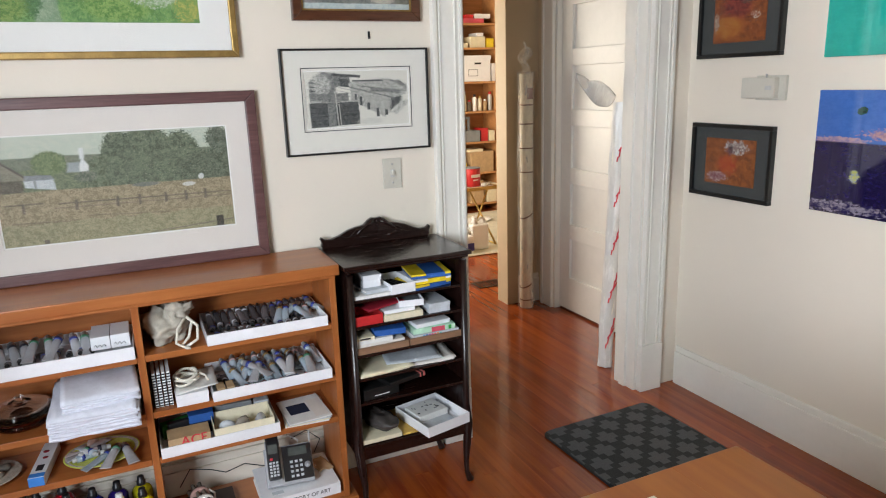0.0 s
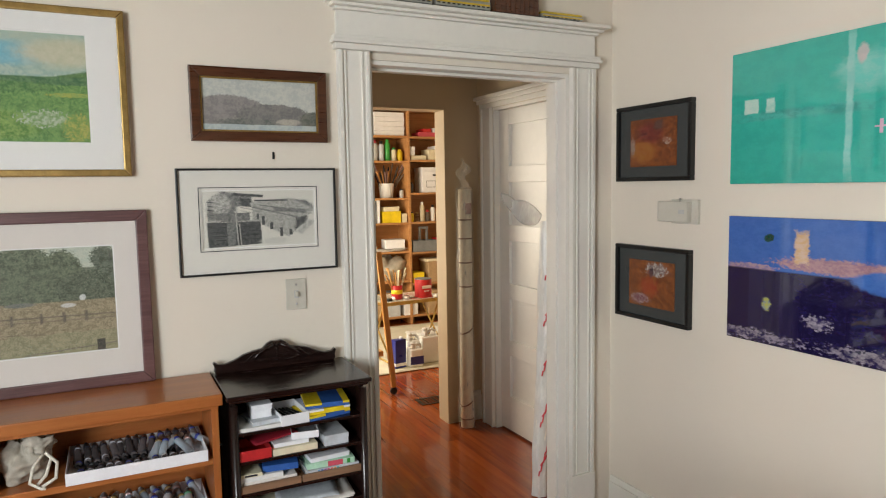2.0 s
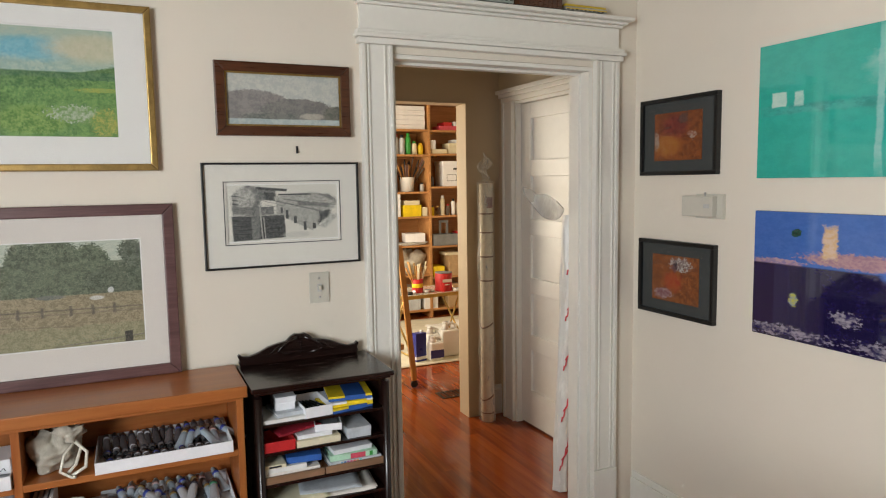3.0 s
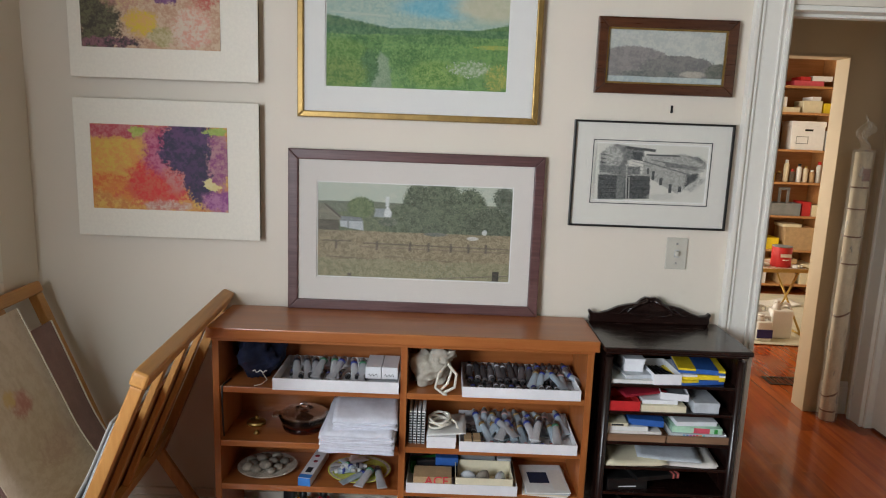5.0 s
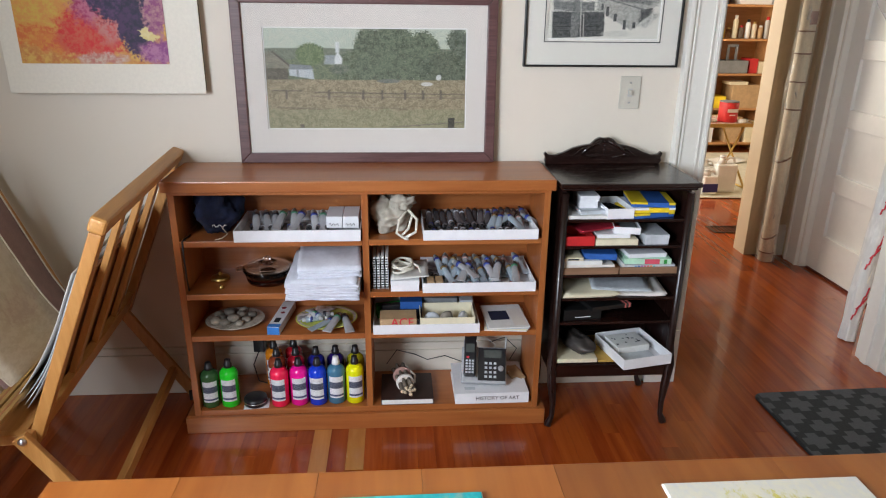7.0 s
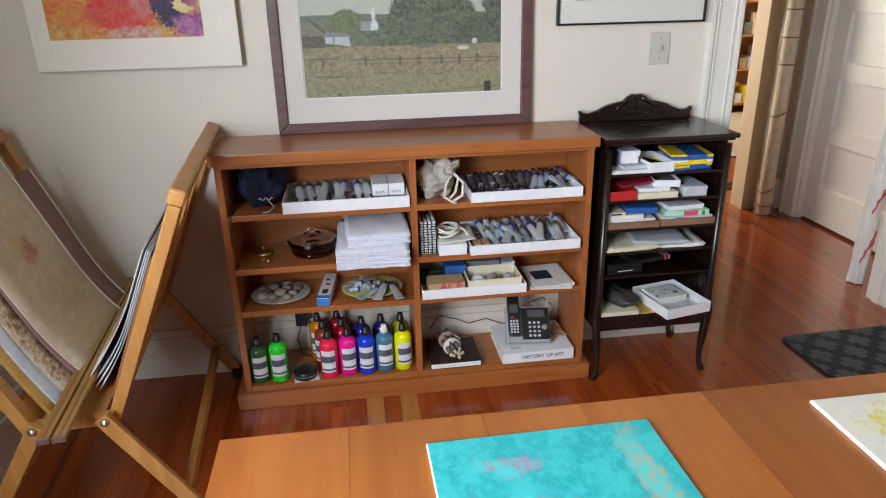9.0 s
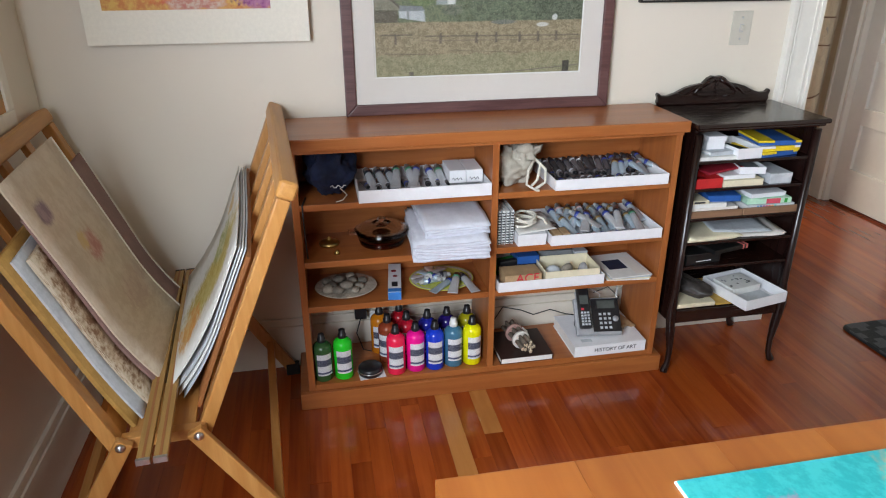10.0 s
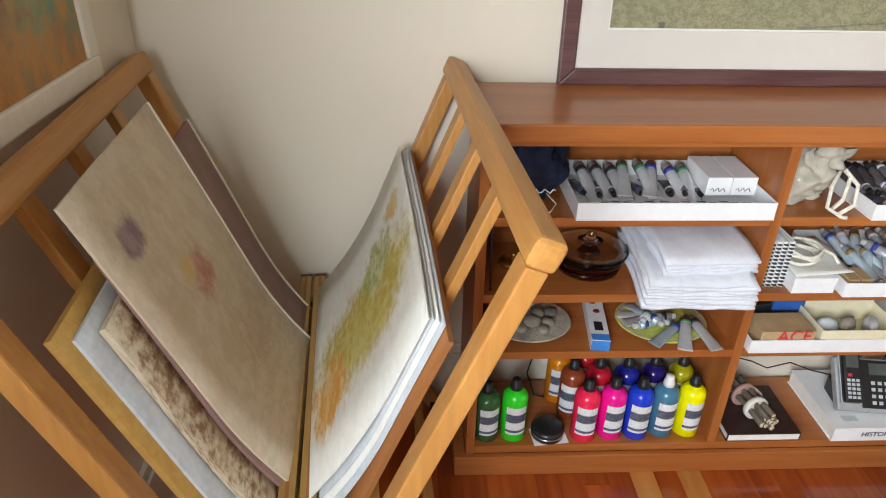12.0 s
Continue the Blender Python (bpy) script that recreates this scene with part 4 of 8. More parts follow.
A_NIGHT = art("blue_night_panel", (0.030, 0.115, 0.40), (0.040, 0.135, 0.44), [
    ("b", 0.46, 0.66, 0.24, 0.055, 0.7, 0.2, (0.42, 0.24, 0.26), (0.30, 0.16, 0.22)),
    ("b", 0.10, 0.60, 0.12, 0.03, 0.7, 0.2, (0.40, 0.26, 0.30), (0.20, 0.16, 0.30)),
    ("r", 0.33, 0.78, 0.028, 0.12, 0.4, 0.2, (0.60, 0.38, 0.20), (0.64, 0.46, 0.34)),
    ("h", 0.59, 0.012, 3, (0.010, 0.007, 0.040), (0.018, 0.012, 0.065)),
    ("b", 0.78, 0.58, 0.26, 0.10, 0.1, 0.08, (0.035, 0.13, 0.44), (0.05, 0.16, 0.48)),
    ("b", 0.19, 0.84, 0.017, 0.032, 0.0, 0.1, (0.005, 0.05, 0.035), (0.01, 0.06, 0.04)),
    ("b", 0.185, 0.32, 0.018, 0.05, 0.4, 0.2, (0.44, 0.44, 0.06), (0.20, 0.24, 0.30)),
    ("b", 0.12, 0.06, 0.22, 0.04, 1.9, 0.1, (0.30, 0.26, 0.31), (0.02, 0.014, 0.07)),
    ("b", 0.70, 0.06, 0.26, 0.05, 1.9, 0.1, (0.30, 0.26, 0.30), (0.02, 0.014, 0.07)),
    ("b", 0.40, 0.24, 0.05, 0.05, 1.8, 0.1, (0.36, 0.32, 0.36), (0.03, 0.02, 0.09))], grain=17, axis="yz", warp=0.02, rough=0.05, coat=1.0, seed=19.0, relief=0.0)
A_TURQ = art("turquoise_abstract", (0.010, 0.34, 0.35), (0.04, 0.46, 0.46), [
    ("b", 0.10, 0.45, 0.16, 0.20, 0.7, 0.4, (0.20, 0.24, 0.36), (0.10, 0.40, 0.46)),
    ("b", 0.62, 0.42, 0.20, 0.16, 0.8, 0.4, (0.28, 0.20, 0.34), (0.14, 0.42, 0.48)),
    ("b", 0.36, 0.62, 0.16, 0.08, 0.9, 0.4, (0.24, 0.28, 0.36), (0.06, 0.52, 0.52)),
    ("b", 0.32, 0.86, 0.12, 0.04, 1.0, 0.4, (0.26, 0.26, 0.34), (0.06, 0.52, 0.52)),
    ("b", 0.86, 0.66, 0.06, 0.30, 0.8, 0.4, (0.30, 0.36, 0.26), (0.06, 0.52, 0.50))], axis="xy", grain=8, warp=0.1, seed=21.0)
A_BRIGHT = art("bright_splash_abstract", (0.66, 0.64, 0.58), (0.72, 0.68, 0.55), [
    ("b", 0.42, 0.84, 0.26, 0.10, 0.9, 0.2, (0.62, 0.55, 0.12), (0.66, 0.62, 0.36)),
    ("b", 0.66, 0.76, 0.20, 0.08, 0.9, 0.2, (0.64, 0.56, 0.14), (0.30, 0.32, 0.34)),
    ("b", 0.62, 0.56, 0.36, 0.14, 0.7, 0.15, (0.02, 0.03, 0.09), (0.14, 0.17, 0.24)),
    ("b", 0.30, 0.62, 0.18, 0.06, 0.8, 0.2, (0.16, 0.20, 0.26), (0.44, 0.46, 0.44)),
    ("b", 0.26, 0.36, 0.26, 0.16, 0.8, 0.25, (0.60, 0.12, 0.05), (0.66, 0.34, 0.20)),
    ("b", 0.46, 0.44, 0.12, 0.10, 1.0, 0.1, (0.56, 0.03, 0.03), (0.60, 0.16, 0.08)),
    ("b", 0.76, 0.40, 0.16, 0.08, 0.7, 0.2, (0.04, 0.02, 0.16), (0.10, 0.10, 0.34)),
    ("b", 0.50, 0.12, 0.34, 0.14, 0.7, 0.3, (0.62, 0.52, 0.36), (0.56, 0.30, 0.26))], axis="xy", grain=9, warp=0.12, seed=23.0)
A_LEFT = art("ochre_orange_painting", (0.42, 0.17, 0.04), (0.52, 0.26, 0.08), [
    ("b", 0.16, 0.60, 0.26, 0.50, 0.7, 0.3, (0.16, 0.28, 0.20), (0.30, 0.34, 0.18)),
    ("b", 0.55, 0.30, 0.30, 0.26, 0.7, 0.3, (0.46, 0.13, 0.03), (0.52, 0.20, 0.05)),
    ("b", 0.80, 0.75, 0.20, 0.26, 0.7, 0.3, (0.22, 0.30, 0.20), (0.46, 0.26, 0.09))], axis="yz", grain=7, warp=0.12, stretch=(1, 1, 0.5), seed=25.0)
A_PALE = art("faded_rose_study", (0.54, 0.43, 0.31), (0.62, 0.52, 0.40), [
    ("b", 0.25, 0.82, 0.085, 0.055, 0.3, 0.35, (0.22, 0.14, 0.17), (0.34, 0.23, 0.24)),
    ("b", 0.55, 0.57, 0.10, 0.065, 0.5, 0.4, (0.44, 0.19, 0.15), (0.56, 0.33, 0.25)),
    ("b", 0.46, 0.62, 0.07, 0.04, 0.5, 0.4, (0.60, 0.42, 0.18), (0.62, 0.46, 0.28)),
    ("b", 0.70, 0.28, 0.22, 0.08, 0.6, 0.5, (0.50, 0.36, 0.28), (0.58, 0.45, 0.34))], axis="xy", grain=6, seed=27.0)
A_MARB = art("brown_marbled_canvas", (0.56, 0.46, 0.32), (0.62, 0.53, 0.40), [
    ("b", 0.30, 0.5, 0.30, 0.6, 0.8, 0.3, (0.20, 0.10, 0.045), (0.50, 0.38, 0.25)),
    ("b", 0.55, 0.2, 0.30, 0.3, 0.8, 0.3, (0.16, 0.07, 0.03), (0.44, 0.30, 0.18))], axis="xy", grain=7, warp=0.2, seed=29.0)
A_WCOL = art("yellow_watercolour", (0.68, 0.67, 0.62), (0.74, 0.73, 0.69), [
    ("b", 0.45, 0.52, 0.20, 0.42, 0.5, 0.35, (0.44, 0.33, 0.05), (0.56, 0.48, 0.18)),
    ("b", 0.30, 0.18, 0.14, 0.12, 0.6, 0.3, (0.62, 0.28, 0.05), (0.66, 0.46, 0.20)),
    ("b", 0.75, 0.82, 0.07, 0.08, 0.5, 0.3, (0.58, 0.38, 0.14), (0.62, 0.48, 0.26)),
    ("b", 0.62, 0.60, 0.12, 0.14, 0.9, 0.3, (0.30, 0.33, 0.10), (0.58, 0.56, 0.34))], axis="xy", grain=7, warp=0.1, seed=31.0)

picture("framed_green_landscape", (0.56, NW - 0.028, 1.630), 0.835, 0.525, 0.022, 0.028, M_GOLD, M_MATW, A_GREEN, (0.072, 0.088, 0.082, 0.058), "gold-framed green valley landscape on the cream wall")
lean = picture("framed_farm_landscape", (0.527, 3.210, 0.9455), 0.905, 0.575, 0.036, 0.022, M_MAROON, M_MATP, A_FARM, (0.065, 0.068, 0.082, 0.075), "maroon-framed pastel farm landscape leaning on the bookcase top", rx=-1.4)
picture("framed_lake_painting", (1.584, NW - 0.026, 1.748), 0.475, 0.253, 0.034, 0.026, M_WALNUT, None, A_HILL, (0.0, 0.0, 0.0, 0.0), "walnut-framed hazy lake painting with gilt inner edge", fillet=M_GOLD, glazed=False)
eng = picture("framed_engraving", (1.527, NW - 0.022, 1.283), 0.557, 0.372, 0.007, 0.022, M_BLACK, M_MATC, A_RUIN, (0.072, 0.070, 0.085, 0.068), "black-framed engraving of a ruined fort in cream mount")
part("plate_line", boxes([(0.070, 0.487, 0.0090, 0.0098, 0.083, 0.0858), (0.070, 0.487, 0.0090, 0.0098, 0.3042, 0.307), (0.070, 0.0728, 0.0090, 0.0098, 0.0858, 0.3042), (0.4842, 0.487, 0.0090, 0.0098, 0.0858, 0.3042)]), M_INK, eng)


def board_picture(z0, h, artm, ax0, ax1, az0, az1, label):
    """An unframed mount on a deep cradle, with the artwork on its face."""
    p = thing("mounted_abstract", (-0.216, NW - 0.04, z0), 0, label, "picture", "abstract mounts")
    part("cradle", box(0.006, 0.640, 0.006, 0.04, 0.006, h - 0.006, 0.002), plain("raw_cradle_edge", (0.16, 0.13, 0.09), 0.7), p)
    part("mount", box(0, 0.646, 0, 0.006, 0, h, 0.002), M_CANVAS, p)
    part("artwork", box(ax0, ax1, -0.0025, -0.0005, az0, az1), artm, p)


board_picture(1.188, 0.48, A_ABS1, 0.058, 0.535, 0.098, 0.393, "red and violet abstract on a deep off-white mount")
board_picture(1.738, 0.487, A_ABS2, 0.046, 0.519, 0.100, 0.395, "multicoloured abstract on a deep off-white mount")
for z, a, lab in ((1.590, A_RUST1, "black-framed rust-red collage in dark grey mount"), (0.986, A_RUST2, "black-framed orange-brown collage in dark grey mount")):
    p = thing("framed_collage", (RW - 0.026, 2.752, z), 0, lab, "picture", "framed collages")
    w, h, fw = 0.437, 0.325, 0.017
    for nm, b in (("bottom_rail", (0, 0.026, 0, w, 0, fw)), ("top_rail", (0, 0.026, 0, w, h - fw, h)), ("left_rail", (0, 0.026, 0, fw, fw, h - fw)), ("right_rail", (0, 0.026, w - fw, w, fw, h - fw))):
        part(nm, box(*b, 0.003), M_BLACK, p)
    part("mount", box(0.014, 0.018, fw, w - fw, fw, h - fw), M_MATG, p)
    part("artwork", box(0.0115, 0.0135, 0.085, 0.355, 0.062, 0.262), a, p)
    part("glazing", box(0.008, 0.0095, fw, w - fw, fw, h - fw), M_PICGLASS, p).visible_shadow = False
for nm, z, h, a, lab in (("gloss_panel", 1.573, 0.467, A_TEAL, "glossy teal abstract panel hung flat on the wall"), ("gloss_panel", 1.003, 0.452, A_NIGHT, "glossy dark blue night-scene panel hung flat on the wall")):
    p = thing(nm, (RW - 0.020, 1.66, z), 0, lab, "picture", "glossy panels")
    part("panel", box(0.004, 0.020, 0, 0.905, 0, h, 0.002), M_INK, p)
    part("artwork", box(0.0, 0.0035, 0, 0.905, 0, h, 0.001), a, p)
lp = thing("wall_painting", (LW, 2.06, 1.006), 0, "orange and green painting in a pale frame by the corner", "picture")
for nm, b in (("bottom_rail", (0.0, 0.018, 0, 0.97, 0, 0.042)), ("top_rail", (0, 0.018, 0, 0.97, 0.67, 0.712)), ("front_rail", (0, 0.018, 0, 0.042, 0.0425, 0.6695)), ("back_rail", (0, 0.018, 0.928, 0.97, 0.0425, 0.6695))):
    part(nm, box(*b, 0.004), M_MATC, lp)
part("artwork", box(0.004, 0.011, 0.0422, 0.9278, 0.0425, 0.6695), A_LEFT, lp)

# switch, nail, thermostat
sw = thing("light_switch", (1.926, NW, 1.135), 0, "ivory toggle light switch plate on the wall", "light switch")
part("plate", box(-0.038, 0.038, -0.006, 0, 0, 0.115, 0.003), M_PLASTIC, sw)
part("toggle", box(-0.005, 0.005, -0.020, -0.0055, 0.050, 0.068, 0.002), M_PLASTIC, sw)
part("surround", box(-0.008, 0.008, -0.0072, -0.0058, 0.043, 0.072), M_GREYP, sw)
for z in (0.022, 0.093):
    part("screw", lathe([(0.0035, 0), (0.0035, 0.002), (0.002, 0.003)], 10, pose(0, -0.0055, z, 90)), M_STEEL, sw)
nail = thing("wall_hook", (1.862, NW, 1.70), 0, "small dark picture hook on the cream wall", "hook")
part("plate", box(-0.004, 0.004, -0.003, 0, -0.012, 0.014, 0.001), M_BLACK, nail)
part("hook", tube([(0, -0.003, -0.008), (0, -0.010, -0.010), (0, -0.011, -0.003)], 0.0018, 6), M_BLACK, nail)
ths = thing("thermostat", (RW, 2.72, 1.415), 0, "ivory wall thermostat between the framed collages", "thermostat")
part("base", box(-0.016, 0, 0, 0.14, 0, 0.098, 0.003), M_PLASTIC, ths)
part("cover", box(-0.042, -0.0158, 0.030, 0.192, 0.008, 0.090, 0.004), M_PLASTIC, ths)
part("display", box(-0.0428, -0.0415, 0.045, 0.075, 0.042, 0.058), M_GREYP, ths)
part("lever", box(-0.022, -0.0155, 0.088, 0.093, 0.0905, 0.104, 0.001), M_STEEL, ths)

# ---- bookcase ----
BX0, BX1, BM0, BM1 = 0.335, 1.595, 0.959, 0.981
BF, BB = 2.962, 3.215
SHELF = (0.736, 0.544, 0.385)
case = thing("bookcase", (0, 0, 0), 0, "low orange-brown cherry bookcase with eight open compartments", "bookcase")
part("top", box(BX0 - 0.014, BX1 + 0.012, BF - 0.020, 3.232, 0.908, 0.945, 0.004), M_CASE, case)
part("top_moulding", box(BX0, BX1, BF - 0.006, BF + 0.012, 0.896, 0.9078, 0.002), M_CASE, case)
part("side", box(BX0, BX0 + 0.022, BF, BB, 0.0, 0.9078, 0.002), M_CASEV, case)
part("side", box(BX1 - 0.022, BX1, BF, BB, 0.0, 0.9078, 0.002), M_CASEV, case)
part("divider", box(BM0, BM1, BF + 0.001, BB, 0.0865, 0.9075, 0.002), M_CASEV, case)
for x0, x1 in ((BX0 + 0.0222, BM0 - 0.0002), (BM1 + 0.0002, BX1 - 0.0222)):
    for z in SHELF:
        part("shelf", box(x0, x1, BF + 0.002, BB, z - 0.021, z, 0.002), M_CASE, case)
    part("back_panel", box(x0, x1, BB - 0.008, BB - 0.0005, 0.386, 0.9075), M_CASE, case)
part("bottom_board", box(BX0 + 0.0222, BX1 - 0.0222, BF + 0.001, BB, 0.062, 0.086, 0.002), M_CASE, case)
part("plinth", boxes([(0.305, 1.622, BF - 0.016, BF - 0.0005, 0.0, 0.064), (0.305, BX0 - 0.0005, BF, 3.22, 0.0, 0.064), (BX1 + 0.0005, 1.622, BF, 3.22, 0.0, 0.064)], 0.003), M_CASE, case)

# ---- dark cabinet with the carved back ----
CX0, CX1, CF, CB = 1.628, 2.078, 2.925, 3.225
cab = thing("sheet_music_cabinet", (0, 0, 0), 0, "dark mahogany open cabinet with carved back rail and curved legs", "cabinet")
part("top", boxes([(CX0 - 0.014, CX1 + 0.014, CF - 0.014, 3.235, 0.922, 0.938), (CX0 - 0.004, CX1 + 0.004, CF - 0.004, 3.235, 0.912, 0.9218)], 0.004), M_DARK, cab)
for sx, x0 in ((1, CX0), (-1, CX1 - 0.02)):
    part("side", box(x0 + 0.003, x0 + 0.017, CF + 0.03, CB - 0.03, 0.205, 0.9118, 0.001), M_DARKV, cab)
    for y in (CF, CB - 0.03):
        leg = [(x0 + 0.010 - sx * 0.0, y + 0.015, 0.90), (x0 + 0.010, y + 0.015, 0.33), (x0 + 0.010 - sx * 0.006, y + 0.013, 0.25), (x0 + 0.010 + sx * 0.002, y + 0.012, 0.16), (x0 + 0.012 + sx * 0.008, y + 0.013, 0.09), (x0 + 0.012 + sx * 0.006, y + 0.012, 0.035), (x0 + 0.010 - sx * 0.006, y + 0.006, 0.006), (x0 + 0.010 - sx * 0.008, y + 0.004, 0.0)]
        part("leg", tube(leg, 0.014, 8, [0.0135, 0.0135, 0.018, 0.016, 0.011, 0.010, 0.014, 0.012]), M_DARKV, cab)
part("apron", box(CX0 + 0.02, CX1 - 0.02, CF + 0.006, CF + 0.022, 0.205, 0.258, 0.004), M_DARK, cab)
part("back_panel", box(CX0 + 0.017, CX1 - 0.017, CB - 0.012, CB - 0.004, 0.205, 0.9118), M_DARK, cab)
CSH = (0.808, 0.712, 0.606, 0.518, 0.425, 0.262)
for z in CSH:
    part("shelf", box(CX0 + 0.0175, CX1 - 0.0175, CF + 0.012, CB - 0.012, z - 0.010, z, 0.001), M_DARK, cab)
# carved back rail
half = [(0.0, 1.034), (0.018, 1.036), (0.034, 1.028), (0.050, 1.012), (0.085, 1.006), (0.115, 0.998), (0.150, 0.981), (0.180, 0.972), (0.205, 0.974), (0.216, 0.983), (0.222, 0.976), (0.216, 0.962), (0.219, 0.950), (0.212, 0.9385)]
cxm = 1.838
poly = [(cxm + x, z) for x, z in half] + [(cxm - x, z) for x, z in half[::-1][:-1]]
part("back_rail", prism(poly, 3.205, 3.225, 0.003), M_DARK, cab)
carve = bmesh.new()
for s in (-1, 1):
    add(carve, tube([(cxm + s * (0.012 + 0.05 * math.sin(k * 0.5)) * (1 + k * 0.10), 3.204, 1.018 - 0.010 * k + 0.006 * math.cos(k)) for k in range(7)], 0.006, 6, [0.009, 0.008, 0.007, 0.006, 0.005, 0.004, 0.003]))
    add(carve, tube([(cxm + s * (0.06 + 0.011 * k), 3.204, 0.990 + 0.010 * math.sin(k * 0.9) - 0.002 * k) for k in range(9)], 0.004, 6, [0.006, 0.006, 0.005, 0.005, 0.004, 0.004, 0.003, 0.003, 0.002]))
for k in range(5):
    add(carve, lathe([(0.001, 0), (0.007 - 0.0008 * k, 0.003), (0.005 - 0.0006 * k, 0.007), (0.001, 0.009)], 10, pose(cxm, 3.206, 1.022 - 0.014 * k, 90)))
part("carving", carve, M_DARK, cab)

# ---- things in the bookcase ----


def tray(loc, w, d, h, label, rz=0.0, back=0.0):
    t = thing("cardboard_tray", loc, rz, label, "tray", "cardboard trays")
    part("base", box(0, w, 0, d, 0, 0.003), M_CARD, t)
    part("front_wall", box(0, w, 0, 0.003, 0.003, h, 0.0008), M_CARD, t)
    part("back_wall", box(0, w, d - 0.003, d, 0.003, h + back, 0.0008), M_CARD, t)
    part("side_wall", box(0, 0.003, 0.003, d - 0.003, 0.003, h, 0.0008), M_CARD, t)
    part("side_wall", box(w - 0.003, w, 0.003, d - 0.003, 0.003, h, 0.0008), M_CARD, t)
    return t


def paint_tube(body_mat, cap_mat, band, label, length=0.095, r=0.011):
    """A lying paint tube: crimped flat end, round shoulder and cap; it points along -y."""
    t = thing("paint_tube", (0, 0, -5), 0, label, "paint tube", "paint tubes")
    bm = bmesh.new()
    rings = []
    for k, (y, a, b) in enumerate(((0, r, r), (length * 0.35, r * 1.08, r * 0.86), (length * 0.70, r * 1.25, r * 0.42), (length * 0.95, r * 1.42, r * 0.08), (length, r * 1.42, r * 0.08))):
        rings.append([bm.verts.new((a * math.cos(q * math.pi / 5), y, r + b * math.sin(q * math.pi / 5) - (r - b) * 0.9)) for q in range(10)])
    for p, q in zip(rings, rings[1:]):
        for i in range(10):
            bm.faces.new((p[i], p[(i + 1) % 10], q[(i + 1) % 10], q[i])).smooth = True
    bm.faces.new(rings[0][::-1])
    bm.faces.new(rings[-1])
    bmesh.ops.recalc_face_normals(bm, faces=bm.faces[:])
    part("body", bm, body_mat, t)
    part("cap", lathe([(r * 0.62, 0), (r * 0.68, 0.004), (r * 0.60, 0.013), (r * 0.5, 0.014)], 10, pose(0, 0.001, r, 90)), cap_mat, t)
    part("band", lathe([(r * 1.02, 0), (r * 1.05, 0.0), (r * 1.07, length * 0.10), (r * 1.02, length * 0.10)], 10, pose(0, length * 0.22, r * 0.98, 90)), band, t)
    return t


TB = [plain("tube_band", c, 0.4) for c in ((0.03, 0.05, 0.25), (0.30, 0.03, 0.03), (0.05, 0.18, 0.10), (0.22, 0.14, 0.05), (0.02, 0.02, 0.03), (0.45, 0.30, 0.28), (0.50, 0.50, 0.54))]
TUBES = {"white": [paint_tube(M_TIN, M_GREYP, TB[k], "white metal paint tube lying in a tray", 0.115, 0.0125) for k in (0, 2, 4)],
         "dark": [paint_tube(M_TIND, M_BLACKP, TB[k], "dark labelled paint tube lying in a tray", 0.085, 0.0095) for k in (0, 6, 4)],
         "blue": [paint_tube(M_TINB, M_GREYP, TB[k], "pale blue-white paint tube lying in a tray", 0.105, 0.0115) for k in (0, 3, 5)],
         "small": [paint_tube(M_TIN, plain("cap_colour", c, 0.4), TB[k], "small paint tube with a coloured cap", 0.05, 0.0075) for k, c in ((0, (0.05, 0.04, 0.03)), (1, (0.25, 0.10, 0.08)), (2, (0.08, 0.14, 0.22)))]}
rnd = random.Random(5)


def lay(kind, n, x0, x1, y, z, jitter=10.0, flip=False, lift=0.0, tilt=0.0):
    for i in range(n):
        src = TUBES[kind][rnd.randrange(3)]
        x = x0 + (x1 - x0) * (i + 0.5) / n
        copy_thing(src, pose(x, y + rnd.uniform(-0.006, 0.006), z + rnd.uniform(0, lift), tilt * rnd.uniform(0.7, 1.3) * (-1 if flip else 1), 0, rnd.uniform(-jitter, jitter) + (180 if flip else 0)))


def small_box(name, x0, x1, y0, y1, z0, z1, material, label, cat="box", rz=0.0, lid=None, group=""):
    """A closed carton with a lid seam."""
    t = thing(name, ((x0 + x1) / 2, (y0 + y1) / 2, z0), rz, label, cat, group)
    w, d, h = (x1 - x0) / 2, (y1 - y0) / 2, z1 - z0
    if lid:
        part("body", box(-w + 0.001, w - 0.001, -d + 0.001, d - 0.001, 0, h * 0.6, 0.001), material, t)
        part("lid", box(-w, w, -d, d, h * 0.6, h, 0.0012), lid, t)
    else:
        part("body", box(-w, w, -d, d, 0, h, 0.0012), material, t)
        part("flap", box(-w + 0.003, w - 0.003, -d - 0.0008, -d + 0.0004, h * 0.12, h * 0.9), material, t)
    return t


def book(x0, x1, y0, y1, z0, z1, cover, label, rz=0.0, name="book", spine_front=True):
    t = thing(name, ((x0 + x1) / 2, (y0 + y1) / 2, z0), rz, label, "book", "books")
    w, d, h = (x1 - x0) / 2, (y1 - y0) / 2, z1 - z0
    c = min(0.0025, h * 0.25)
    part("cover", box(-w, w, -d, d, 0, c, 0.0006), cover, t)
    part("cover", box(-w, w, -d, d, h - c, h, 0.0006), cover, t)
    if spine_front:
        part("spine", box(-w, w, -d, -d + 0.002, c, h - c), cover, t)
        part("page_block", box(-w + 0.003, w - 0.003, -d + 0.0022, d - 0.003, c, h - c), M_PAPER, t)
    else:
        part("spine", box(-w, -w + 0.002, -d, d, c, h - c), cover, t)
        part("page_block", box(-w + 0.0022, w - 0.003, -d + 0.002, d - 0.003, c, h - c), M_PAPER, t)
    return t


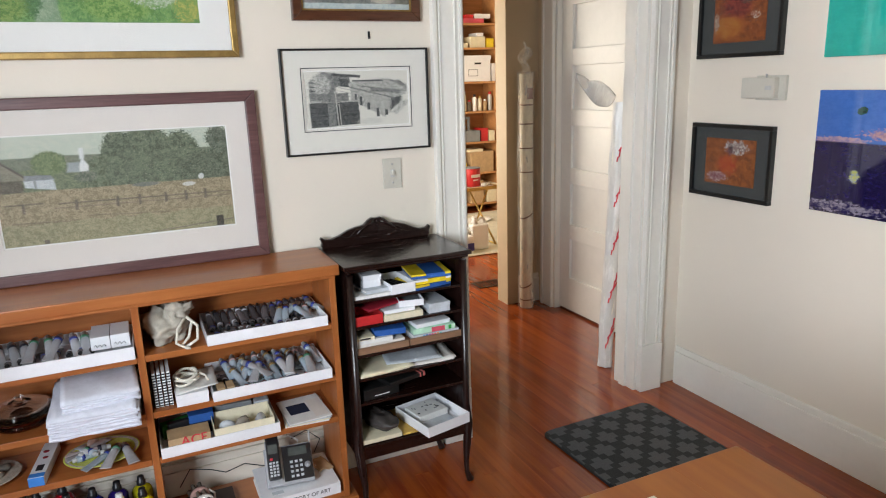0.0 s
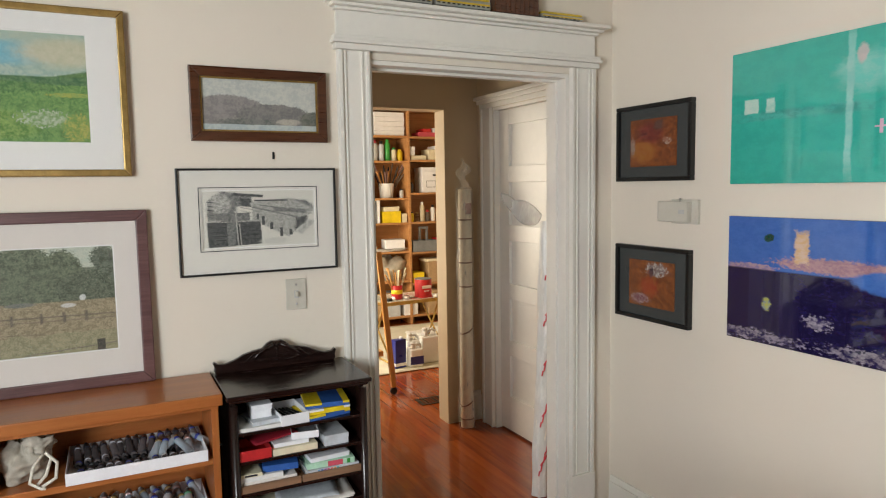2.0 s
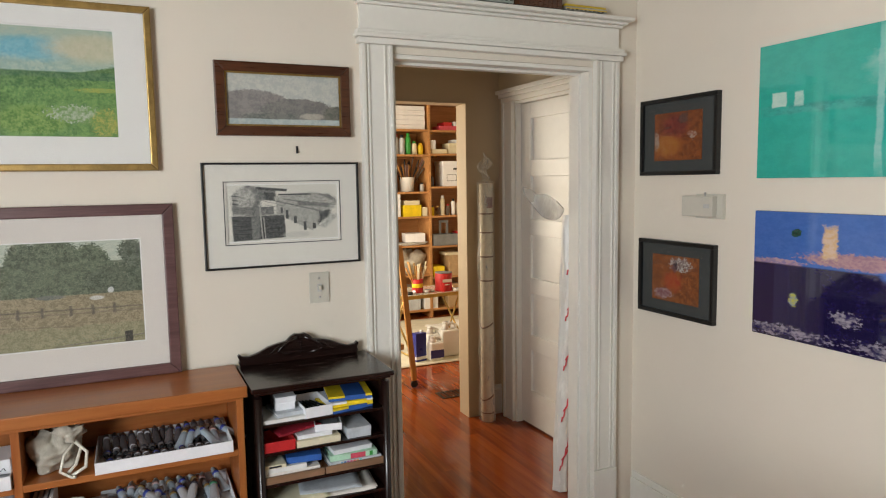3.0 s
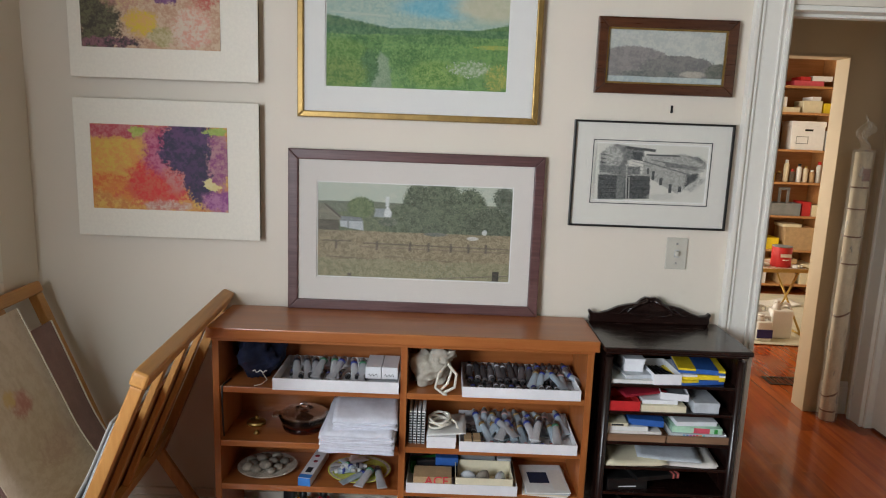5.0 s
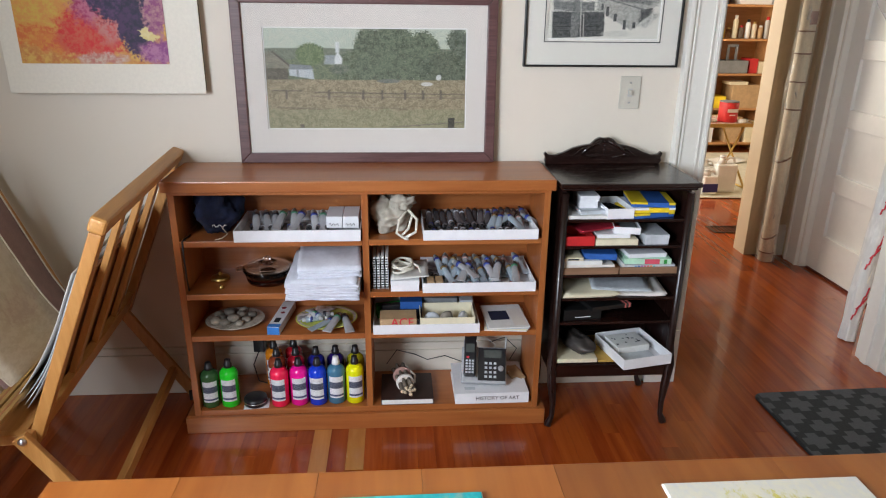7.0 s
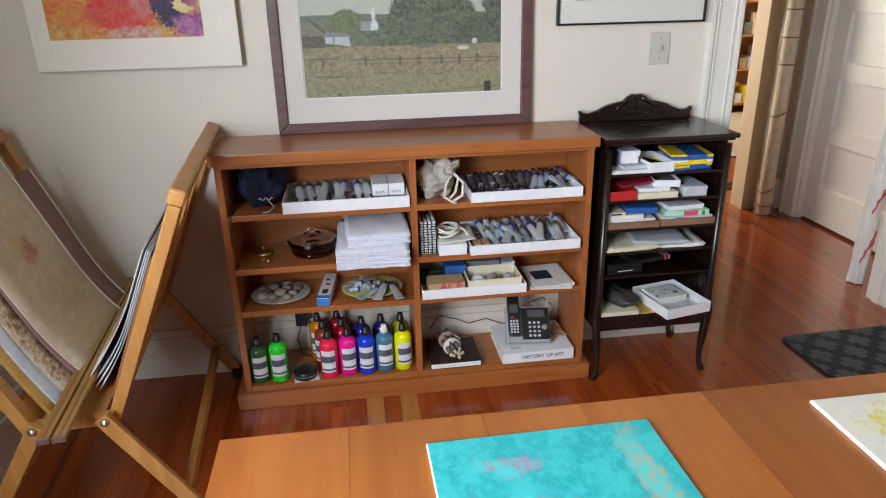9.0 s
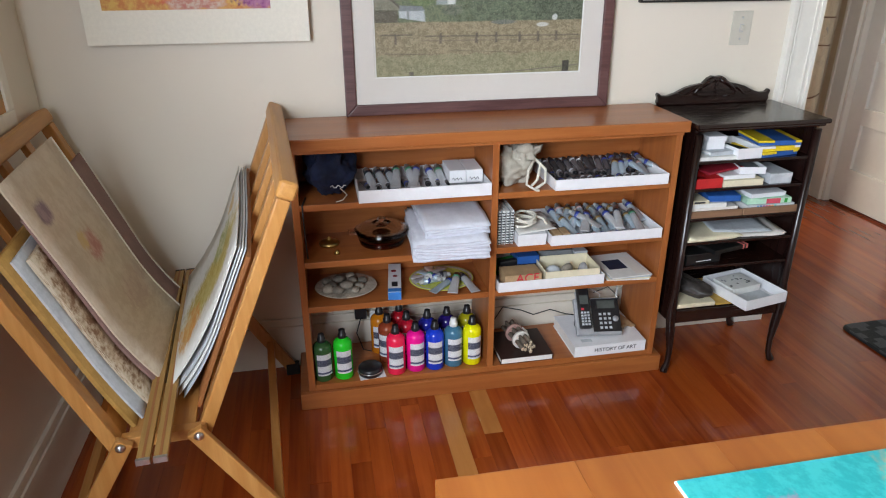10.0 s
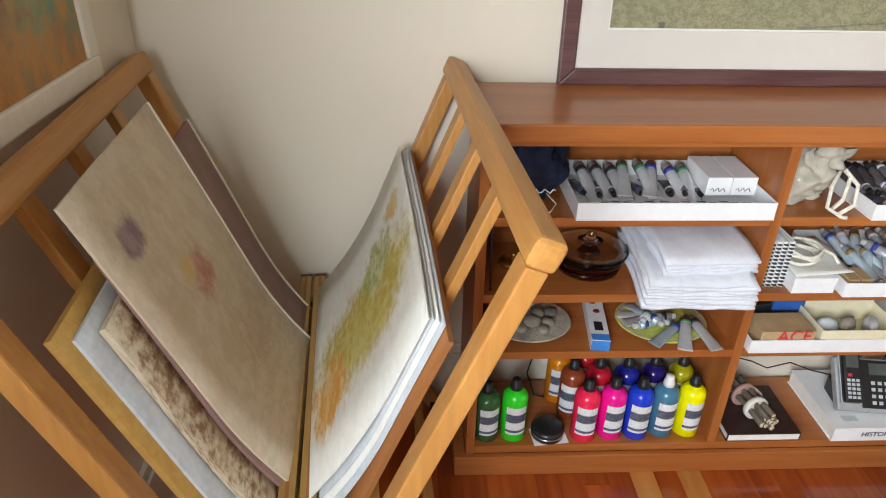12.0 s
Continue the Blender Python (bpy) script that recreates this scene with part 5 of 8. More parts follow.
Z1, Z2, Z3, Z4 = SHELF[0] + 0.0005, SHELF[1] + 0.0005, SHELF[2] + 0.0005, 0.0865

# top left: navy bag, tray of tubes with two cartons
bag = thing("drawstring_bag", (0.455, 3.09, Z1), 0, "crumpled navy fabric bag with white print on the shelf", "bag")


def bag_shape(w, d, h, amp, seed, n=44, m=26):
    bm = bmesh.new()
    rings = []
    for j in range(m + 1):
        t = j / m
        s = (math.sin(math.pi * min(1, 0.12 + t * 0.80)) ** 0.55)
        ring = []
        for i in range(n):
            a = 2 * math.pi * i / n
            p = Vector((math.cos(a) * 1.5 + seed, math.sin(a) * 1.5, t * 2.2))
            fold = 1 - abs(noise.noise(p * 1.9 + Vector((4, 1, 7)))) * 2.2
            q = noise.noise(p) * amp + (0.5 * fold - 0.25) * amp * 0.8
            slump = 0.22 * amp * noise.noise(Vector((seed * 2, t * 1.5, 3)))
            ring.append(bm.verts.new((w * ((s + q) * math.cos(a) + slump), d * (s + q) * math.sin(a), h * t * (1 + 0.7 * q * t))))
        rings.append(ring)
    for a, b in zip(rings, rings[1:]):
        for i in range(n):
            bm.faces.new((a[i], a[(i + 1) % n], b[(i + 1) % n], b[i])).smooth = True
    bm.faces.new(rings[0][::-1])
    bm.faces.new(rings[-1])
    return bm


part("body", bag_shape(0.082, 0.075, 0.138, 0.45, 3.0), M_NAVY, bag)
part("print", tube([(0.0 + 0.006 * k, -0.078 + 0.001 * (k % 2), 0.038 + 0.005 * math.sin(k * 1.9)) for k in range(9)], 0.0016, 5), M_CARD, bag)
part("drawstring", tube([(0.03, -0.07, 0.03), (0.05, -0.085, 0.012), (0.035, -0.105, 0.003), (0.015, -0.118, 0.0025)], 0.0018, 5), M_ROPE, bag)
strap = thing("backpack_strap", (0.366, 2.975, Z1), 0, "thin black cord hanging over the shelf edge", "cord")
part("cord", tube([(0.01, 0.05, 0.004), (0.004, 0.0, 0.004), (0.0, -0.013, 0.0), (0.0, -0.016, -0.05), (0.002, -0.017, -0.13), (0.004, -0.016, -0.175)], 0.003, 6), M_BLACK, strap)
tray((0.537, 2.950, Z1), 0.418, 0.235, 0.040, "white cardboard tray of paint tubes")
lay("white", 8, 0.560, 0.83, 3.145, Z1 + 0.030, 16, True, 0.008, 14)
lay("dark", 9, 0.56, 0.85, 3.06, Z1 + 0.004, 10)
lay("small", 13, 0.60, 0.945, 2.978, Z1 + 0.004, 6)
for k in range(2):
    c = small_box("paint_carton", 0.835 + 0.056 * k, 0.889 + 0.056 * k, 3.03, 3.155, Z1 + 0.020, Z1 + 0.062, M_CARD, "white paint carton with a scribbled black mark", group="paint cartons")
    part("mark", tube([(-0.018 + 0.004 * j, -0.0638, 0.014 + 0.005 * math.sin(j * 2.1)) for j in range(9)], 0.0011, 4), M_INK, c)

# top right: muslin bag with tapes, second tray
mb = thing("muslin_bag", (1.055, 3.08, Z1), 0, "crumpled unbleached muslin bag with loose tapes", "bag")
part("body", bag_shape(0.070, 0.070, 0.125, 0.55, 9.0), M_MUSLIN, mb)
part("neck", bag_shape(0.038, 0.035, 0.06, 0.7, 5.0, 30, 16), M_MUSLIN, mb)
mb.children[-1].matrix_local = pose(0.035, -0.02, 0.085, 30, 0, 40)
part("tape", tube([(0.05, -0.05, 0.10), (0.075, -0.075, 0.075), (0.06, -0.095, 0.03), (0.035, -0.10, 0.006), (0.05, -0.11, 0.004), (0.085, -0.10, 0.02), (0.09, -0.085, 0.06), (0.06, -0.07, 0.09)], 0.005, 6), M_ROPE, mb)
part("tape", tube([(0.06, -0.06, 0.09), (0.03, -0.09, 0.06), (0.02, -0.11, 0.02), (0.05, -0.122, 0.003), (0.06, -0.125, 0.003)], 0.0045, 6), M_ROPE, mb)
tray((1.165, 2.948, Z1), 0.392, 0.245, 0.036, "white cardboard tray of dark paint tubes")
lay("dark", 15, 1.18, 1.54, 3.150, Z1 + 0.030, 14, True, 0.008, 12)
lay("dark", 13, 1.18, 1.52, 3.06, Z1 + 0.004, 12, lift=0.012)
lay("dark", 12, 1.19, 1.50, 2.990, Z1 + 0.004, 12, lift=0.006)
lay("blue", 6, 1.42, 1.54, 3.10, Z1 + 0.022, 50, True, 0.012, 8)
lay("small", 7, 1.40, 1.54, 2.980, Z1 + 0.006, 12)

# second row left: lid, glass bowl, folded cloths
lid = thing("brass_lid", (0.44, 3.10, Z2), 0, "small tarnished brass lid on the shelf", "lid")
part("disc", lathe([(0.0, 0), (0.032, 0), (0.034, 0.008), (0.028, 0.014), (0.006, 0.018), (0.0, 0.018)], 20), M_BRASS, lid)
part("knob", lathe([(0.003, 0.018), (0.007, 0.024), (0.003, 0.030), (0.0, 0.031)], 12), M_BRASS, lid)
bell = thing("small_bell", (0.462, 3.02, Z2), 0, "tiny brass bell on the shelf", "bell")
part("body", lathe([(0.010, 0), (0.008, 0.006), (0.005, 0.012), (0.0, 0.014)], 12), M_BRASS, bell)
bowl = thing("glass_casserole", (0.615, 3.085, Z2), 0, "clear glass casserole with lid on a red base", "bowl")
part("base", lathe([(0.060, 0), (0.074, 0.004), (0.078, 0.018), (0.072, 0.020), (0.068, 0.008), (0.0, 0.006)], 32), M_AMBER, bowl)
part("bowl", lathe([(0.060, 0.021), (0.082, 0.030), (0.090, 0.052), (0.086, 0.053), (0.078, 0.034), (0.055, 0.025), (0.0, 0.0245)], 32), M_GLASS, bowl)
part("lid", lathe([(0.088, 0.054), (0.070, 0.064), (0.035, 0.071), (0.010, 0.073), (0.010, 0.069), (0.034, 0.067), (0.068, 0.060), (0.086, 0.0535)], 32), M_GLASS, bowl)
part("knob", lathe([(0.006, 0.073), (0.010, 0.080), (0.014, 0.088), (0.010, 0.092), (0.0, 0.092)], 16), M_GLASS, bowl)
for s in (-1, 1):
    part("handle", box(s * 0.098 - 0.012, s * 0.098 + 0.012, -0.02, 0.02, 0.042, 0.052, 0.004), M_GLASS, bowl)


def folded(loc, w, d, layers, seed, rz, label, mat, rx=0.0):
    """A folded cloth: stacked soft leaves, each with a rounded fold at the front."""
    t = thing("folded_cloth", loc, rz, label, "cloth", "folded cloths", rx)
    z = 0.0
    for k in range(layers):
        h = 0.0082
        dz, s1 = z, seed + k * 3.7
        ww = w * (1 - 0.035 * ((k * 2) % 3))

        def fn(u, v, dz=dz, s1=s1, ww=ww):
            p = noise.noise(Vector((u * 3 + s1, v * 2.5, s1)))
            q = noise.noise(Vector((u * 9 + s1, v * 6, 2 * s1)))
            edge = max(0.0, 0.30 - v) ** 2 * 0.16
            return (ww * (u - 0.5) + 0.006 * noise.noise(Vector((v * 4, s1, 1))), -d / 2 + d * v + 0.006 * noise.noise(Vector((u * 4, s1, 7))), dz + 0.006 + 0.0045 * p + 0.0012 * q - edge)
        part("leaf", grid_sheet(fn, 14, 10, 0.0054), mat, t)
        z += h * 0.98
    return t


folded((0.826, 3.045, Z2 + 0.012), 0.250, 0.265, 8, 1.0, -2, "stack of folded white cotton cloths at the shelf edge", M_CLOTH, 3.5)
folded((0.840, 3.062, Z2 + 0.082), 0.215, 0.240, 4, 7.0, 3, "folded white cotton cloth on top of the stack", M_CLOTH, 4.0)

# second row right: spiral notebooks, white box with cord, tray
for k in range(4):
    nb = thing("spiral_notebook", (0.990 + 0.0145 * k, 2.985, Z2), 0, "upright white spiral notebook on the shelf", "notebook", "spiral notebooks")
    part("page_block", box(0.001, 0.0095, 0.006, 0.18, 0.001, 0.118, 0.0006), M_PAPER, nb)
    part("cover", box(0.0097, 0.0108, 0.004, 0.181, 0, 0.119), M_CARD if k % 2 else M_LGREY, nb)
    for j in range(12):
        part("wire_ring", lathe([(0.0052, 0), (0.0060, 0.0011), (0.0052, 0.0022)], 8, pose(0.0052, 0.004, 0.006 + 0.0095 * j)), M_BLACKP, nb)
wb = small_box("white_box", 1.052, 1.152, 2.962, 3.14, Z2, Z2 + 0.040, M_CARD, "white card box with a coil of cord on top", lid=M_CARD)
flap = thing("white_paper", (1.115, 3.05, Z2 + 0.0405), 0, "creased white paper lying on the box", "paper")
part("sheet", grid_sheet(lambda u, v: (-0.06 + 0.13 * u, -0.085 + 0.17 * v, 0.002 + 0.012 * u * u + 0.003 * math.sin(v * 7 + u * 3)), 10, 10, 0.0012), M_PAPER, flap)
coil = thing("cord_coil", (1.095, 3.03, Z2 + 0.058), 0, "coiled white cotton cord on the box", "cord")
pts = []
for k in range(64):
    a = k * 0.42
    pts.append((0.034 * math.cos(a) * (1 + 0.1 * math.sin(k * 0.9)), 0.040 * math.sin(a), 0.008 * math.sin(k * 0.55) + 0.0004 * k))
part("cord", tube(pts + [(0.055, -0.03, 0.02), (0.062, -0.045, 0.006)], 0.0042, 6), M_ROPE, coil)
tray((1.163, 2.946, Z2), 0.395, 0.245, 0.036, "white cardboard tray heaped with pale paint tubes", back=0.006)
lay("blue", 9, 1.20, 1.53, 3.155, Z2 + 0.034, 28, True, 0.016, 14)
lay("blue", 9, 1.22, 1.53, 3.10, Z2 + 0.022, 34, True, 0.012, 12)
lay("white", 5, 1.26, 1.53, 3.09, Z2 + 0.036, 45, True, 0.012, 8)
lay("dark", 4, 1.175, 1.24, 3.06, Z2 + 0.005, 8, lift=0.01)
lay("small", 11, 1.20, 1.52, 2.978, Z2 + 0.006, 14)
for k in range(2):
    c = small_box("wooden_block", 1.180 + 0.030 * k, 1.205 + 0.030 * k, 2.965, 3.02, Z2 + 0.004, Z2 + 0.034, M_KRAFT, "small brown block standing in the tray", "block", group="brown blocks")

# third row left: plate of stones, long box, dish of shells


def stone(r, seed, name="stone"):
    bm = bmesh.new()
    bmesh.ops.create_icosphere(bm, subdivisions=2, radius=r)
    for v in bm.verts:
        v.co *= 1 + 0.22 * noise.noise(v.co / r * 0.9 + Vector((seed, 0, 0)))
        v.co.z *= 0.62
    for f in bm.faces:
        f.smooth = True
    return bm


def plate(loc, r, rim_mat, label, sx=1.0):
    p = thing("dish", loc, 0, label, "dish")
    sh = lathe([(r * 0.55, 0), (r * 0.60, 0.002), (r * 0.97, 0.012), (r, 0.015), (r * 0.96, 0.0165), (r * 0.60, 0.007), (0.0, 0.006)], 36)
    sh.transform(Matrix.Diagonal((1, sx, 1, 1)))
    part("plate", sh, M_CHINA, p)
    rim = lathe([(r * 0.90, 0.0142), (r * 0.985, 0.0172), (r * 1.005, 0.0155), (r * 0.99, 0.0135)], 36)
    rim.transform(Matrix.Diagonal((1, sx, 1, 1)))
    part("rim", rim, rim_mat, p)
    return p


plate((0.485, 3.075, Z3), 0.105, M_CHINA, "white oval dish holding grey stones", 0.9)
for k in range(13):
    a, rr = k * 2.4, 0.012 + 0.062 * math.sqrt((k + 0.3) / 13)
    s = thing("beach_stone", (0.485 + rr * math.cos(a), 3.075 + 0.85 * rr * math.sin(a), Z3 + 0.022 + (0.012 if k < 3 else 0)), 30 * k, "rounded grey beach stone in the dish", "stone", "beach stones")
    part("body", stone(0.017 + 0.006 * ((k * 7) % 5) / 5, k * 3.1), M_STONE, s)
lb = thing("toothpaste_box", (0.652, 3.075, Z3), -7, "long white and blue carton lying on the shelf", "box")
part("body", box(-0.022, 0.022, -0.110, 0.11, 0, 0.030, 0.001), M_CARD, lb)
part("end_panel", box(-0.0215, 0.0215, -0.1112, -0.1101, 0.001, 0.029), M_BLUEC, lb)
part("blue_panel", box(-0.0215, 0.0215, -0.109, -0.085, 0.0301, 0.0306), M_BLUEC, lb)
part("emblem", lathe([(0.009, 0), (0.009, 0.0007), (0.0, 0.0007)], 18, pose(-0.004, 0.05, 0.0301)), M_CRIM, lb)
part("emblem", lathe([(0.008, 0), (0.008, 0.0007), (0.0, 0.0007)], 18, pose(0.002, 0.01, 0.0301)), M_CRIM, lb)
part("print_bar", box(-0.010, 0.010, -0.07, -0.035, 0.0301, 0.0307), M_INK, lb)
plate((0.815, 3.070, Z3), 0.112, M_LIMERIM, "lime-rimmed dish heaped with silvery paint tubes", 0.88)
for k in range(9):
    copy_thing(TUBES["white" if k % 3 else "blue"][k % 3], pose(0.745 + 0.017 * k, 3.03 + 0.012 * (k % 3), Z3 + 0.014 + 0.008 * (k % 2), 0, 0, -70 + 33 * k))

# third row right: open tray of cartons, magazines
tray((0.988, 2.950, Z3), 0.378, 0.235, 0.036, "white cardboard tray of tools and cartons", back=0.006)
ace = small_box("brown_carton", 1.012, 1.142, 2.957, 3.035, Z3 + 0.0035, Z3 + 0.056, M_KRAFT, "brown card carton with red capital letters")
lettering("ACE", 0.044, M_REDINK, ace, pose(0.014, -0.0412, 0.039, 90, 0, 0))
cb = thing("cream_box", (1.155, 2.956, Z3 + 0.0035), 0, "open cream card box of small parts", "box")
for nm, b in (("base", (0, 0.195, 0, 0.12, 0, 0.003)), ("front_wall", (0, 0.195, 0, 0.002, 0.003, 0.055)), ("back_wall", (0, 0.195, 0.118, 0.12, 0.003, 0.060)), ("side_wall", (0, 0.002, 0.002, 0.118, 0.003, 0.057)), ("side_wall", (0.193, 0.195, 0.002, 0.118, 0.003, 0.057))):
    part(nm, box(*b, 0.0006), M_CREAM, cb)
for k, (x, m) in enumerate(((1.20, M_LGREY), (1.25, M_STONE), (1.31, M_TIN))):
    t = thing("palette_tool", (x, 3.01, Z3 + 0.007), 30 * k, "small grey tool lying in the cream box", "tool")
    sh = stone(0.022, k * 5.0)
    sh.transform(Matrix.Diagonal((1.4, 0.8, 1.9, 1)) @ Matrix.Translation((0, 0, 0.013)))
    part("body", sh, m, t)
gt = thing("green_clip", (1.045, 3.10, Z3 + 0.0035), 12, "green plastic clip in the tray", "clip")
part("jaw", box(-0.05, 0.05, -0.02, 0.02, 0.0, 0.05, 0.006), M_GREEN, gt)
part("grip", box(-0.035, 0.035, -0.045, -0.021, 0.02, 0.062, 0.006), M_BLACKP, gt)
small_box("dark_carton", 1.085, 1.165, 3.06, 3.15, Z3 + 0.0035, Z3 + 0.075, M_NAVY, "dark blue carton standing in the tray", lid=M_BLUE)
small_box("grey_carton", 1.175, 1.30, 3.095, 3.17, Z3 + 0.0035, Z3 + 0.072, M_GREY, "dark grey carton standing in the tray", rz=-4)
small_box("pale_carton", 1.305, 1.355, 3.085, 3.165, Z3 + 0.0035, Z3 + 0.066, M_LGREY, "pale blue-grey carton in the tray")
for k in range(4):
    mg = thing("magazine", (1.470, 3.05, Z3 + 0.004 * k), -6 + 3 * k, "thin magazine in a small pile on the shelf", "magazine", "magazines")
    part("page_block", box(-0.076, 0.076, -0.095, 0.10, 0, 0.0036, 0.0008), (M_PAPER, M_CREAM, M_LGREY, M_PAPER)[k], mg)
    if k == 3:
        part("cover_picture", box(-0.055, 0.015, -0.03, 0.045, 0.0037, 0.0042), M_NAVY, mg)
        part("cover_panel", box(0.022, 0.066, -0.08, 0.06, 0.0037, 0.0041), M_MATP, mg)

# bottom left: bottles


def bottle(name, colour, capm, label, h=0.185):
    b = thing("paint_bottle", (0, 0, -5), 0, label, "bottle", "paint bottles")
    r = 0.0325
    part("body", lathe([(0.0, 0), (r - 0.004, 0), (r, 0.004), (r, h * 0.70), (r - 0.002, h * 0.745), (r - 0.008, h * 0.785), (0.016, h * 0.815), (0.012, h * 0.825), (0.012, h * 0.86), (0.0, h * 0.86)], 28), paint(name, colour), b)
    capo = part("cap", lathe([(0.0135, h * 0.828), (0.0148, h * 0.833), (0.0142, h * 0.90), (0.0115, h * 0.915), (0.0108, h * 0.985), (0.0098, h * 0.993), (0.0, h * 0.994)], 18), capm, b)
    lab = bmesh.new()
    n, a0, a1 = 10, radians(-90 - 48), radians(-90 + 48)
    lo = [lab.verts.new(((r + 0.0006) * math.cos(a0 + (a1 - a0) * k / n), (r + 0.0006) * math.sin(a0 + (a1 - a0) * k / n), h * 0.15)) for k in range(n + 1)]
    hi = [lab.verts.new((v.co.x, v.co.y, h * 0.62)) for v in lo]
    for k in range(n):
        lab.faces.new((lo[k], lo[k + 1], hi[k + 1], hi[k])).smooth = True
    part("paper_label", lab, M_LABEL, b)
    return b


ROW = [("dark_green_paint", (0.035, 0.11, 0.035), 0.388, 3.005, 12, "dark green"), ("lime_paint", (0.02, 0.72, 0.03), 0.458, 3.005, 4, "bright green"),
       ("coral_paint", (0.90, 0.02, 0.085), 0.640, 2.998, -6, "coral red"), ("magenta_paint", (0.88, 0.008, 0.30), 0.710, 3.005, 6, "magenta"),
       ("blue_paint", (0.008, 0.05, 0.62), 0.778, 3.003, -5, "blue"), ("slate_paint", (0.06, 0.19, 0.30), 0.846, 3.010, 3, "slate blue"), ("yellow_paint", (0.86, 0.84, 0.005), 0.914, 3.010, 10, "yellow"),
       ("brown_paint", (0.26, 0.05, 0.02), 0.620, 3.080, -20, "red-brown"), ("red_paint", (0.50, 0.01, 0.03), 0.690, 3.085, 8, "red"),
       ("ultramarine_paint", (0.012, 0.02, 0.28), 0.765, 3.085, -4, "deep blue"), ("violet_paint", (0.02, 0.01, 0.14), 0.838, 3.092, 7, "dark violet"), ("olive_paint", (0.38, 0.34, 0.01), 0.912, 3.090, 3, "olive yellow"),
       ("orange_paint", (0.62, 0.20, 0.01), 0.598, 3.145, 0, "orange"), ("crimson_paint", (0.42, 0.01, 0.02), 0.672, 3.155, 0, "crimson")]
for nm, c, x, y, rz, word in ROW:
    b = bottle(nm, c, M_WBOTTLE if nm == "slate_paint" else M_BLACKP, word + " paint bottle with a printed white label", 0.176 if nm == "dark_green_paint" else 0.186)
    b.matrix_world = pose(x, y, Z4, 0, 0, rz)
puck = thing("tape_measure", (0.548, 3.000, Z4 + 0.002), 0, "round black plastic case on a white card", "case")
part("case", lathe([(0.038, 0.0), (0.042, 0.004), (0.042, 0.026), (0.036, 0.031), (0.0, 0.030)], 28), M_BLACKP, puck)
part("ring", lathe([(0.041, 0.014), (0.0428, 0.0145), (0.0428, 0.017), (0.041, 0.0175)], 28), M_STEEL, puck)
cd = thing("white_card", (0.552, 2.995, Z4), 6, "small white card under the black case", "card")
part("card", box(-0.045, 0.045, -0.03, 0.03, 0, 0.0015), M_CARD, cd)
# power adapter, outlet and cables behind
outl = thing("wall_outlet", (0.605, NW - 0.02, 0.135), 0, "white duplex wall outlet behind the bookcase", "outlet")
part("plate", box(-0.035, 0.035, -0.005, 0, 0, 0.075, 0.002), M_WBOTTLE, outl)
part("socket", box(-0.012, 0.012, -0.0062, -0.0048, 0.012, 0.034), M_LGREY, outl)
ad = thing("power_adapter", (0.535, NW - 0.021, 0.20), 0, "black plug-in power adapter with its cable", "adapter")
part("body", box(-0.022, 0.022, -0.045, 0.0, 0, 0.062, 0.005), M_BLACKP, ad)
part("cable", tube([(0, -0.045, 0.055), (-0.02, -0.06, 0.10), (-0.03, -0.06, 0.15), (-0.03, -0.05, 0.178)], 0.0022, 6), M_BLACKP, ad)
part("cable", tube([(0.0, -0.045, 0.01), (-0.02, -0.07, -0.04), (0.0, -0.09, -0.10), (0.03, -0.09, -0.111)], 0.0022, 6), M_BLACKP, ad)
part("cable", tube([(0.02, -0.04, 0.05), (0.08, -0.05, 0.075), (0.16, -0.04, 0.06), (0.26, -0.03, 0.09), (0.36, -0.03, 0.075)], 0.0022, 6), M_BLACKP, ad)
ph = thing("phone_cable", (1.0, NW - 0.03, 0.09), 0, "thin dark and white cables along the wall", "cable")
part("cable", tube([(0.03, -0.06, 0.06), (0.07, -0.05, 0.115), (0.14, -0.06, 0.10), (0.19, -0.06, 0.075), (0.26, -0.05, 0.085), (0.32, -0.06, 0.065), (0.38, -0.08, 0.06)], 0.002, 6), M_BLACKP, ph)
part("white_cable", tube([(0.36, -0.03, 0.15), (0.41, -0.04, 0.165), (0.46, -0.05, 0.13), (0.45, -0.07, 0.09)], 0.0022, 6), M_WBOTTLE, ph, "white cable")
part("cable", tube([(0.44, -0.03, 0.13), (0.50, -0.03, 0.15), (0.55, -0.03, 0.10), (0.52, -0.05, 0.06)], 0.002, 6), M_BLACKP, ph)

# bottom right: dark book with twigs, thick book with telephone
dk = book(1.010, 1.205, 2.965, 3.15, Z4, Z4 + 0.024, M_BROWNB, "dark brown album lying on the shelf", name="album")
part("page_edge", box(-0.094, 0.094, -0.0932, -0.0926, 0.003, 0.021), M_PAPER, dk)
tw = thing("twig_bundle", (1.095, 3.045, Z4 + 0.0245), 12, "bundle of grey twigs tied with a ribbon", "twigs")
for k in range(14):
    ring = 0 if k < 3 else (1 if k < 9 else 2)
    a = k * 1.05 + ring
    rr = (0.006, 0.015, 0.023)[ring]
    x, z = rr * math.cos(a), 0.036 + rr * math.sin(a)
    r = 0.0055 + 0.0012 * ((k * 5) % 3)
    part("twig", tube([(x * 1.0, -0.085 + 0.004 * (k % 4), z * 0.9), (x * 0.85, -0.02, z), (x * 0.95, 0.06, z + 0.002), (x * 1.1, 0.075, z + 0.004)], r, 7), M_TWIG, tw)
    part("cut_end", lathe([(r * 0.95, 0), (r * 0.9, 0.0012), (0.0, 0.0014)], 8, pose(x, -0.085 + 0.004 * (k % 4), z * 0.9, 90)), M_TWIGEND, tw)
